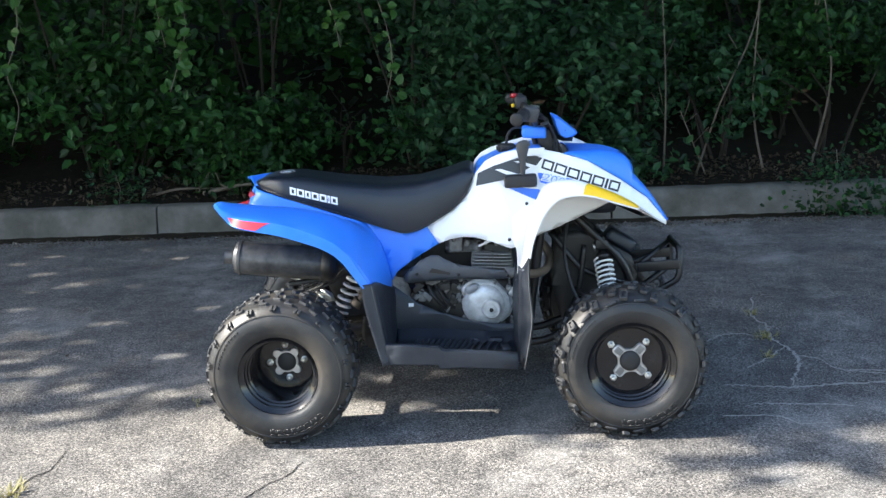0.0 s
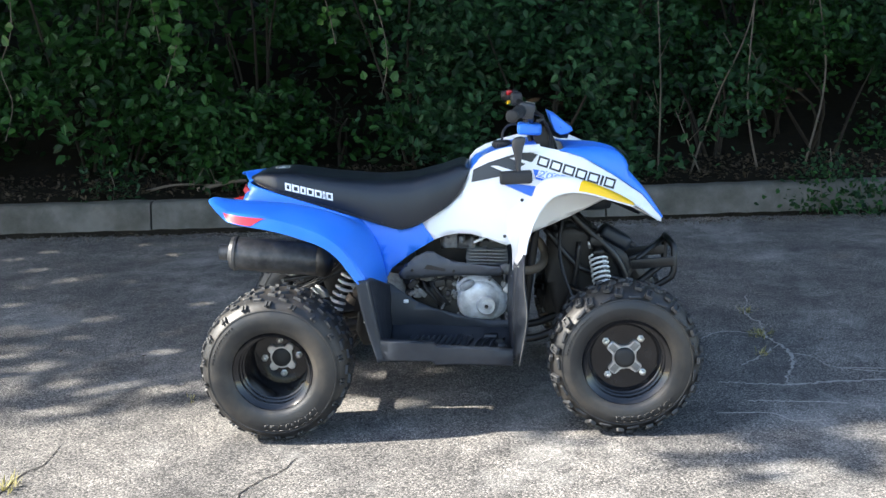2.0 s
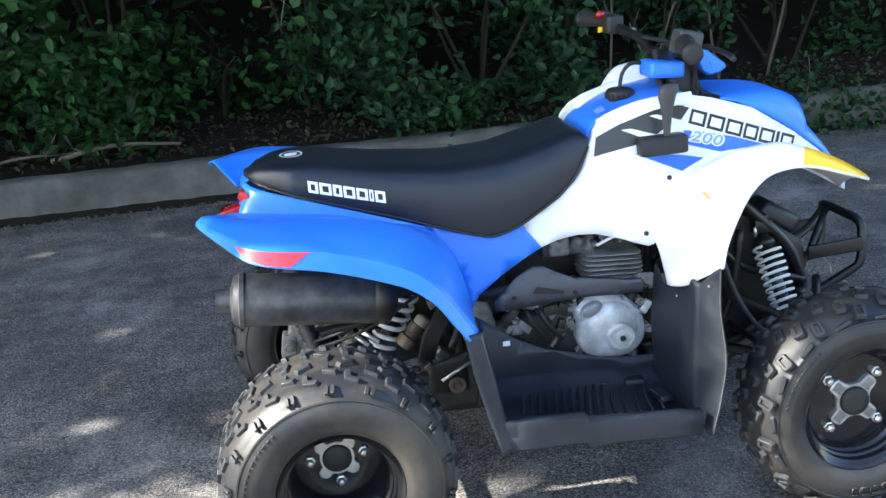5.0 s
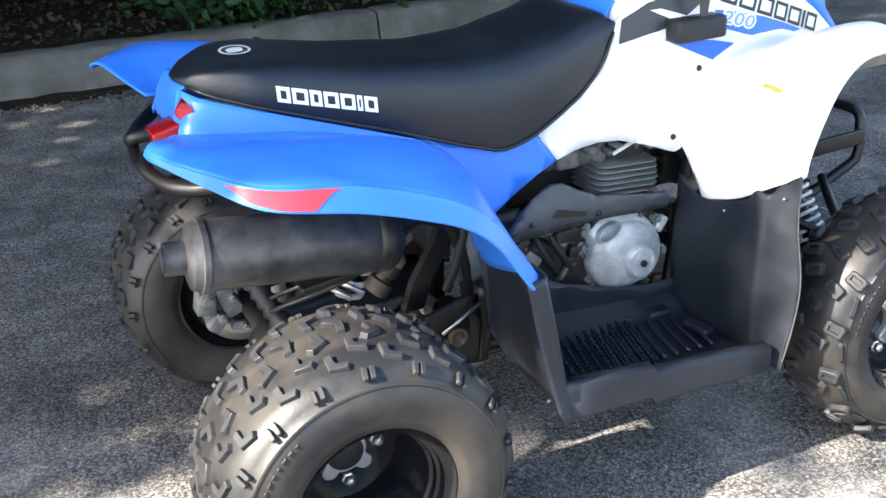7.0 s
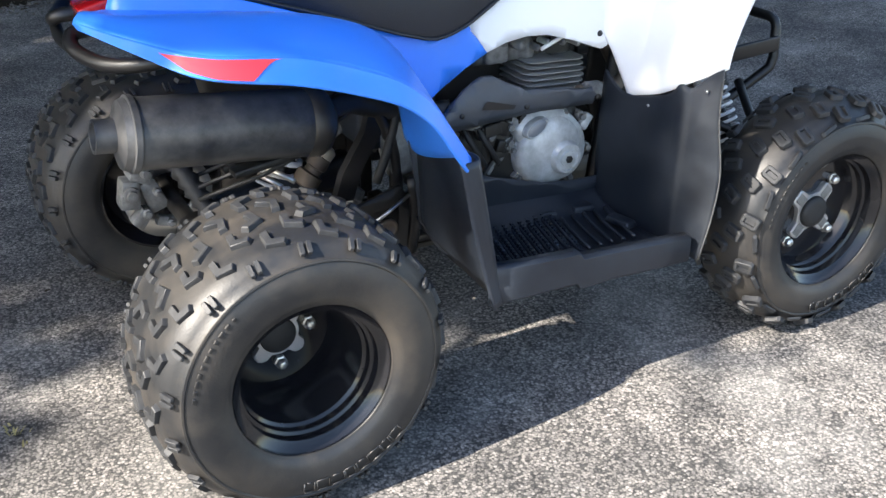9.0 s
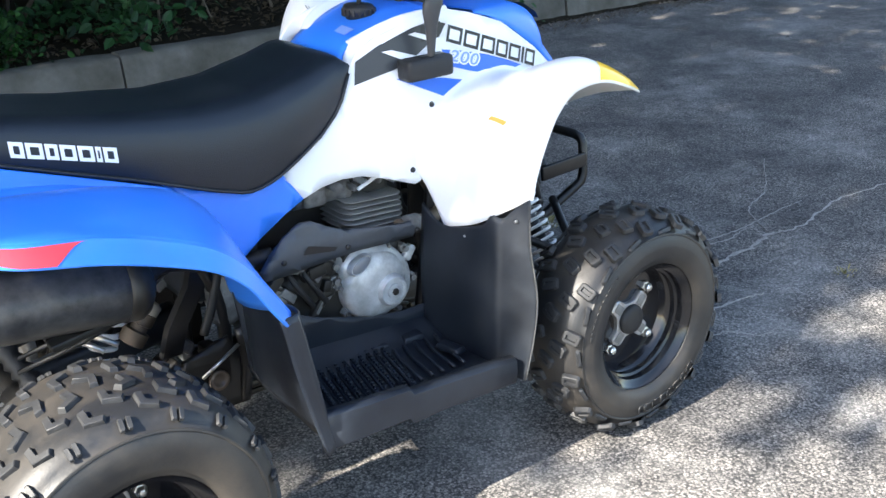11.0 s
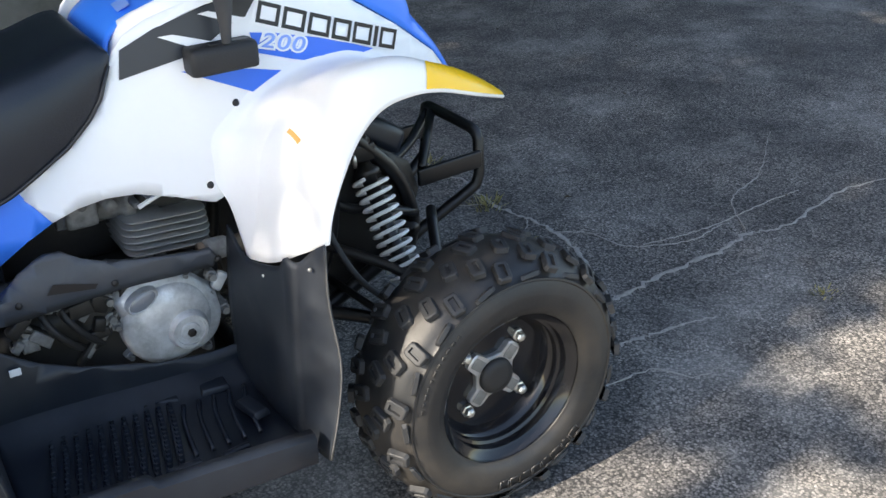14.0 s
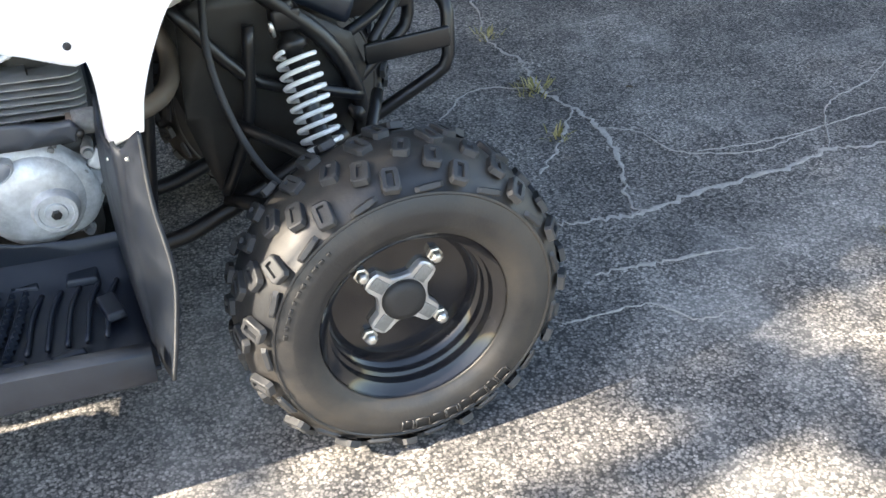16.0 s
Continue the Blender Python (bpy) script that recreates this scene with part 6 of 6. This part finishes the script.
def back_woods():
    """The dark wood behind the shrubs, uncountable."""
    rng = np.random.default_rng(7)
    n = 42000
    p = np.stack([rng.uniform(-14, 22, n), 5.4 + rng.uniform(0, 1, n) ** 1.5 * 4, 0.4 + rng.uniform(0, 1, n) * 5.5], 1)
    ob = leaf_cloud("wood", p, rng.uniform(0.12, 0.3, n), LEAF, None, 8, up=0.4, face=(0, -0.8, 0.3), label="dark dense wood behind the shrubs", kind="stuff")
    tagged(ob, category="wood")


back_woods()


def unseen_canopy():
    """An unseen roof of leaves, added above the shrubs to keep skylight off them."""
    rng = np.random.default_rng(17)
    n = 13000
    p = np.stack([rng.uniform(-11, 16, n), 3.3 + rng.uniform(0, 1, n) * 6, 3.3 + rng.uniform(0, 1, n) * 1.6], 1)
    ob = leaf_cloud("canopy", p, rng.uniform(0.25, 0.5, n), LEAF, None, 18, up=0.5, face=(0, -0.2, 0.9), label="unseen leafy canopy keeping skylight off the shrubs", kind="stuff")
    tagged(ob, category="wood")


unseen_canopy()


def tree(x, y, height, crown, leaf, seed, label):
    """A shade tree: tapered trunk, limbs and a crown of many leaves."""
    rng = np.random.default_rng(seed)
    t = thing("tree", label, "tree", "trees over the asphalt edge", (x, y, 0.25))
    bm = bmesh.new()
    tube_into(bm, [(0, 0, -0.3), (0.1, 0.05, height * 0.4), (0.05, -0.1, height * 0.8)], 0.17, 10, 10, True, 0.07)
    part("trunk", bm, BARK, t, "grey-brown trunk")
    centres, sizes, counts = [], [], []
    for x1, y1, z1, r, m in crown:
        c = Vector((x1 - x, y1 - y, z1 - 0.25))
        part("limb", tube([(0.08, 0, height * rng.uniform(0.35, 0.6)), c * 0.5 + Vector((0, 0, height * 0.3)), c], 0.07 if r > 0.6 else 0.02, 7, 8, 0.015 if r > 0.6 else 0.005), BARK, t, "spreading limb")
        centres.append(list(c))
        sizes.append(r)
        counts.append(m)
    base = np.repeat(np.array(centres), counts, 0)
    size = np.repeat(np.array(sizes), counts)
    n = len(base)
    q = rng.normal(size=(n, 3))
    q = q / np.linalg.norm(q, axis=1, keepdims=True) * (rng.uniform(0, 1, n) ** 0.5)[:, None] * size[:, None]
    leaf_cloud("crown", base + q * np.array([1.25, 0.95, 0.7]), rng.uniform(0.7, 1.3, n) * np.where(size > 0.6, leaf, leaf * 0.6), LEAF, t, seed + 1, up=0.15, label="broad crown of green leaves")
    return t


# unseen crowns over the asphalt's left end, placed to shade the kerb strip
rngt = random.Random(21)
CROWNS = []
for i in range(8):
    for j in range(5):
        z = 4.2 + 1.0 * rngt.random() + 0.4 * (i % 3)
        gx = -3.0 + 0.98 * i
        CROWNS.append((gx - 1.27 * z + rngt.uniform(-0.3, 0.3), 0.78 - 0.16 * gx + 0.95 * j - 0.134 * z + rngt.uniform(-0.12, 0.2), z, 1.0, 640 if gx < 0 else 950))
# more unseen crowns, thinner, placed to shade the asphalt further right
rngx = random.Random(77)
for i in range(8, 14):
    for j in range(5):
        z = 4.2 + 1.2 * rngx.random()
        gx = -3.0 + 0.98 * i
        CROWNS.append((gx - 1.27 * z + rngx.uniform(-0.3, 0.3), 0.25 + 0.95 * j - 0.134 * z + rngx.uniform(-0.12, 0.2), z, 1.0, 430))
# thin outer sprays, unseen, placed to streak the shade's edge and shade the bike
for gx, gy, r, m in ((1.6, -0.16, 0.22, 80), (1.42, -0.17, 0.20, 70), (1.22, -0.16, 0.17, 50), (0.95, -0.25, 0.24, 120), (1.05, -0.16, 0.30, 100), (0.9, 0.12, 0.45, 170), (1.3, 0.0, 0.35, 130), (1.2, 0.3, 0.45, 170), (0.84, -0.52, 0.12, 12), (1.25, -0.69, 0.11, 8), (1.76, -0.63, 0.12, 18), (1.75, -0.80, 0.10, 7), (2.0, -0.74, 0.13, 13), (2.2, -0.66, 0.16, 16), (2.5, -0.62, 0.2, 24),
                     (2.02, -0.27, 0.20, 70), (2.28, -0.24, 0.25, 110), (2.55, -0.2, 0.3, 130), (2.0, -0.05, 0.22, 80), (2.3, 0.02, 0.25, 100), (2.6, 0.1, 0.3, 120), (1.48, -0.51, 0.09, 22), (1.60, -0.55, 0.10, 28), (1.73, -0.59, 0.10, 24), (1.44, -0.66, 0.07, 12), (1.57, -0.655, 0.08, 16), (1.69, -0.68, 0.07, 12), (1.32, -0.69, 0.07, 10), (1.40, -0.80, 0.09, 8),
                     (-1.25, -0.06, 0.16, 40), (-1.05, 0.02, 0.18, 50), (-0.86, -0.05, 0.14, 30), (-0.90, 0.20, 0.20, 60), (-0.70, 0.13, 0.15, 34), (-0.58, 0.28, 0.16, 40), (-1.25, 0.25, 0.22, 70), (-0.45, -0.04, 0.07, 10), (-0.34, 0.24, 0.10, 16),
                     (-0.75, -0.22, 0.10, 12), (-1.0, -0.16, 0.16, 26), (-0.5, -0.08, 0.11, 14), (-1.4, -0.2, 0.2, 40), (1.6, -0.40, 0.16, 26), (1.84, -0.385, 0.12, 40)):
    z = 4.3 + 0.8 * rngt.random()
    CROWNS.append((gx - 1.27 * z, gy - 0.134 * z, z, r, m))
for k, (x, y) in enumerate(((-9.2, 4.4), (-6.6, 4.6), (-4.6, 5.0))):
    mine = [c for c in CROWNS if min(range(3), key=lambda q: abs(c[0] - (-9.2, -6.6, -4.6)[q])) == k]
    tree(x, y, 6.5, mine, 0.15, 90 + k, "unseen broad-leaved tree leaning over the asphalt edge, for its shade")


def vine(pts, n, leaf, seed, label):
    """A hanging vine: a thin stem and broad leaves along it."""
    rng = np.random.default_rng(seed)
    t = thing("vine", label, "vine", "hanging vines", pts[0])
    o = Vector(pts[0])
    line = smooth_line([Vector(p) - o for p in pts], 40)
    part("stem", tube(line, 0.004, 6), TWIG, t, "thin pale stem")
    k = rng.integers(0, 40, n)
    c = np.array([list(q) for q in line])[k] + rng.normal(size=(n, 3)) * np.array([0.05, 0.035, 0.04])
    for q, s_ in zip(c, rng.uniform(0.65, 1.2, n)):
        leaf_cloud("leaf", q[None, :], [leaf * s_], LEAF_VINE, t, int(rng.integers(1e6)), up=0.6, face=(0, -0.8, 0.35), wide=0.72)
    return t


bright = "hanging vine with broad bright green leaves"
vine([(-2.50, 3.55, 1.75), (-2.52, 3.55, 1.38), (-2.60, 3.5, 1.12), (-2.55, 3.5, 0.88), (-2.63, 3.5, 0.62)], 16, 0.082, 301, bright)
vine([(-1.45, 3.6, 1.85), (-1.35, 3.55, 1.45), (-1.40, 3.55, 1.2), (-1.48, 3.5, 0.95)], 36, 0.088, 302, bright)
vine([(-1.6, 3.65, 1.85), (-1.55, 3.6, 1.5), (-1.5, 3.55, 1.25)], 22, 0.085, 303, bright)
vine([(-0.15, 3.6, 1.8), (0.0, 3.55, 1.4), (0.05, 3.52, 1.1), (0.0, 3.5, 0.85)], 24, 0.075, 304, bright)
vine([(-0.45, 3.6, 1.8), (-0.35, 3.6, 1.45), (-0.3, 3.55, 1.2)], 18, 0.072, 305, bright)


def bare_branch(pts, r, label, mat=TWIG):
    t = thing("dry_branch", label, "branch", "dry branches", pts[0])
    o = Vector(pts[0])
    line = [Vector(p) - o for p in pts]
    part("limb", tube(line, r, 7, 16, r * 0.5), mat, t)
    rng = random.Random(int(abs(pts[0][0]) * 1000))
    for k in range(3):
        a = line[0].lerp(line[-1], rng.uniform(0.3, 0.9))
        part("twig", tube([a, a + Vector((rng.uniform(-0.12, 0.12), rng.uniform(-0.06, 0.06), rng.uniform(0.05, 0.18)))], r * 0.4, 5), mat, t)
    return t


dry = "thin bare pale branch among the shrubs"
bare_branch([(2.17, 3.60, 0.24), (2.08, 3.6, 0.47), (2.0, 3.62, 0.68)], 0.006, dry)
bare_branch([(2.12, 3.66, 0.24), (2.28, 3.65, 0.73), (2.5, 3.7, 1.2), (2.6, 3.75, 1.7)], 0.008, dry)
bare_branch([(2.58, 3.66, 0.24), (2.51, 3.62, 0.53), (2.49, 3.62, 0.85), (2.55, 3.7, 1.5)], 0.009, dry)
bare_branch([(1.9, 3.7, 0.25), (1.9, 3.62, 0.82), (1.88, 3.65, 1.5)], 0.008, dry)
bare_branch([(2.95, 3.8, 0.25), (3.05, 3.75, 0.9), (2.95, 3.8, 1.7)], 0.009, dry)
bare_branch([(-1.32, 3.52, 0.24), (-0.98, 3.48, 0.30), (-0.62, 3.50, 0.27)], 0.016, "fallen grey branch on the bank")
bare_branch([(-1.7, 3.58, 0.23), (-1.45, 3.50, 0.28), (-1.1, 3.62, 0.25)], 0.011, "fallen grey branch on the bank")


def scatter(name, n, xr, yr, z, size, mat, seed, label, category, up=0.75):
    rng = np.random.default_rng(seed)
    y = yr[0] + rng.uniform(0, 1, n) * (yr[1] - yr[0])
    x = rng.uniform(*xr, n)
    zz = np.array([z(a, b) for a, b in zip(x, y)]) + rng.uniform(0.003, 0.012, n)
    ob = leaf_cloud(name, np.stack([x, y, zz], 1), rng.uniform(0.5, 1.4, n) * size, mat, None, seed, up=up, face=(0, 0, 1), label=label, kind="stuff")
    return tagged(ob, category=category)


def bank_z(x, y):
    return lerp_line([(3.36, 0.19), (3.5, 0.215), (3.8, 0.25), (4.4, 0.37)], y) + 0.02


scatter("leaf_litter", 5200, (-5, 8), (3.37, 4.0), bank_z, 0.036, LEAF_DRY, 401, "brown fallen leaves on the bank", "leaves", 0.5)
scatter("gutter_litter", 1500, (-4.5, 8), (2.98, 3.2), lambda x, y: 0.0, 0.022, LEAF_DRY, 402, "brown leaf crumbs in the gutter", "leaves")
scatter("asphalt_litter", 60, (-3, 5), (-0.5, 3.0), lambda x, y: 0.0, 0.016, LEAF_DRY, 403, "few dry leaf crumbs on the asphalt", "leaves")


def gravel(n, seed):
    """Loose dark stones along the gutter."""
    rng = np.random.default_rng(seed)
    base = np.array([(1, 0, 0), (-1, 0, 0), (0, 1, 0), (0, -1, 0), (0, 0, 0.7), (0, 0, -0.7)], float)
    tri = np.array([(0, 2, 4), (2, 1, 4), (1, 3, 4), (3, 0, 4), (2, 0, 5), (1, 2, 5), (3, 1, 5), (0, 3, 5)])
    c = np.stack([rng.uniform(-4.5, 8, n), 3.19 - np.abs(rng.normal(size=n)) * 0.11, np.full(n, 0.003)], 1)
    s = rng.uniform(0.004, 0.013, n)
    v = (c[:, None] + (base[None] * rng.uniform(0.6, 1.2, (n, 6, 1))) * s[:, None, None]).reshape(-1, 3)
    me = bpy.data.meshes.new("gravel")
    me.from_pydata(v.tolist(), [], (np.arange(n)[:, None, None] * 6 + tri[None]).reshape(-1, 3).tolist())
    me.materials.append(material("dark_gravel", (0.09, 0.08, 0.07), 0.9, grain=0.5, scale=30))
    return tagged(new("gravel", me), "loose dark gravel in the gutter", "gravel", kind="stuff")


gravel(5200, 410)


def gutter_silt():
    """A ragged low ridge of dark silt where the asphalt meets the kerb."""
    rows = []
    for i in range(560):
        x = -5.5 + 0.025 * i
        w = 0.045 + 0.05 * (noise.noise((x * 1.1, 2, 0)) + 0.5 * noise.noise((x * 7, 5, 0)) + 0.3 * noise.noise((x * 26, 8, 0)))
        w = max(0.012, w + (0.05 if x < 0.2 else 0.0))
        h = 0.008 + 0.010 * abs(noise.noise((x * 5, 1, 3)))
        rows.append([(x, 3.214, h + 0.012), (x, 3.205 - 0.4 * w, h), (x, 3.205 - 0.8 * w, 0.5 * h + 0.002), (x, 3.205 - w, 0.0008)])
    return tagged(link_mesh("gutter_silt", skin(rows), SOIL), "dark silt and leaf crumbs along the kerb's foot", "silt", kind="stuff")


gutter_silt()


def tuft(x, y, z, n, h, spread, seed, label):
    rng = np.random.default_rng(seed)
    t = thing("grass_tuft", label, "grass", "grass tufts in cracks", (x, y, z))
    v, f = [], []
    for k in range(n):
        a, r = rng.uniform(0, 2 * pi), spread * rng.uniform(0, 1)
        b = np.array([r * cos(a), r * sin(a), 0])
        d = np.array([cos(a + rng.normal() * 0.6), sin(a + rng.normal() * 0.6), rng.uniform(0.4, 1.6)])
        d = d / np.linalg.norm(d) * h * rng.uniform(0.4, 1.1)
        s = np.array([-sin(a), cos(a), 0]) * 0.0022
        m = b + d * 0.55 + np.array([0, 0, h * 0.1])
        i = len(v)
        v += [b - s, b + s, m + s * 0.8, m - s * 0.8, b + d]
        f += [(i, i + 1, i + 2, i + 3), (i + 3, i + 2, i + 4)]
    me = bpy.data.meshes.new("grass")
    me.from_pydata([list(map(float, q)) for q in v], [], f)
    me.materials.append(GRASS)
    o = new("grass", me)
    o.parent = t
    tagged(o, kind="stuff")
    return t


straw = "small tuft of dry straw-coloured grass in a crack"
tuft(1.80, 0.56, 0, 60, 0.034, 0.055, 501, straw)
tuft(1.74, 0.32, 0, 26, 0.03, 0.03, 502, straw)
tuft(1.83, 0.92, 0, 30, 0.03, 0.04, 503, straw)
tuft(-0.76, -0.79, 0, 60, 0.045, 0.05, 504, straw)
tuft(-0.40, -0.05, 0, 14, 0.02, 0.05, 506, straw)
tuft(2.17, -0.30, 0, 24, 0.02, 0.04, 507, straw)
weeds = "low green weeds growing against the kerb"
for k, (x, y, z) in enumerate(((2.85, 3.17, 0.02), (3.1, 3.15, 0.0), (3.35, 3.17, 0.0), (2.95, 3.3, 0.2), (0.9, 3.4, 0.2), (3.9, 3.15, 0), (4.4, 3.3, 0.2), (-1.9, 3.45, 0.2))):
    rng = np.random.default_rng(600 + k)
    t = thing("weed", weeds, "weed", "weeds along the kerb", (x, y, z))
    n = 150 if k not in (4,) else 420
    q = rng.normal(size=(n, 3)) * np.array([0.13, 0.06, 0.09]) + np.array([0, 0, 0.10])
    q[:, 2] = np.abs(q[:, 2])
    part("stem", tube([(0, 0, -0.02), (0.02, 0, 0.1), (0.0, -0.02, 0.22)], 0.003, 5), TWIG, t)
    leaf_cloud("crown", q, rng.uniform(0.025, 0.055, n), LEAF_B if k % 2 else LEAF, t, 650 + k, label="small green leaves")

# seams in the asphalt
pale = "pale gritty crack in the asphalt"
crack("crack_1", [(1.50, 0.0), (1.58, -0.01), (1.66, -0.03), (1.74, -0.04), (1.90, -0.02), (2.11, -0.01), (2.26, 0.02), (2.40, 0.0), (2.7, 0.06), (3.1, 0.02)], 0.020, SAND, pale, 1)
crack("crack_2", [(1.74, -0.04), (1.77, 0.07), (1.83, 0.20), (1.85, 0.35), (1.84, 0.44), (1.81, 0.56), (1.84, 0.73), (1.82, 0.90), (1.9, 1.2)], 0.019, SAND, pale, 2)
crack("crack_9", [(1.43, -0.30), (1.47, -0.30), (1.61, -0.31), (1.66, -0.38), (1.75, -0.38)], 0.008, SAND, pale, 9)
crack("crack_10", [(1.99, 0.13), (2.13, 0.11), (2.28, 0.11), (2.47, 0.13), (2.60, 0.13)], 0.007, SAND, pale, 10)
crack("crack_11", [(1.52, 0.50), (1.66, 0.62), (1.81, 0.56)], 0.009, SAND, pale, 11)
crack("crack_3", [(1.56, -0.19), (1.64, -0.20), (1.73, -0.21), (1.88, -0.23)], 0.014, SAND, pale, 3)
crack("crack_4", [(1.85, 0.32), (1.92, 0.26), (1.95, 0.15), (2.10, 0.08), (2.25, 0.1)], 0.008, SAND, pale, 4)
crack("crack_5", [(1.63, 0.18), (1.74, 0.30), (1.84, 0.44)], 0.014, SAND, pale, 5)
crack("crack_6", [(2.26, 0.02), (2.4, 0.2), (2.6, 0.28), (2.9, 0.5)], 0.007, SAND, pale, 6)
crack("crack_7", [(-0.22, -1.6), (-0.18, -1.25), (-0.14, -1.18), (-0.09, -1.16), (-0.04, -1.08), (-0.03, -0.94), (-0.04, -0.84), (0.0, -0.76), (0.05, -0.70), (0.08, -0.60)], 0.010, DARK_CRACK, "dark open crack in the asphalt", 7)
crack("crack_8", [(-0.76, -0.96), (-0.75, -0.70), (-0.71, -0.62), (-0.72, -0.46)], 0.006, DARK_CRACK, "dark open crack in the asphalt", 8)
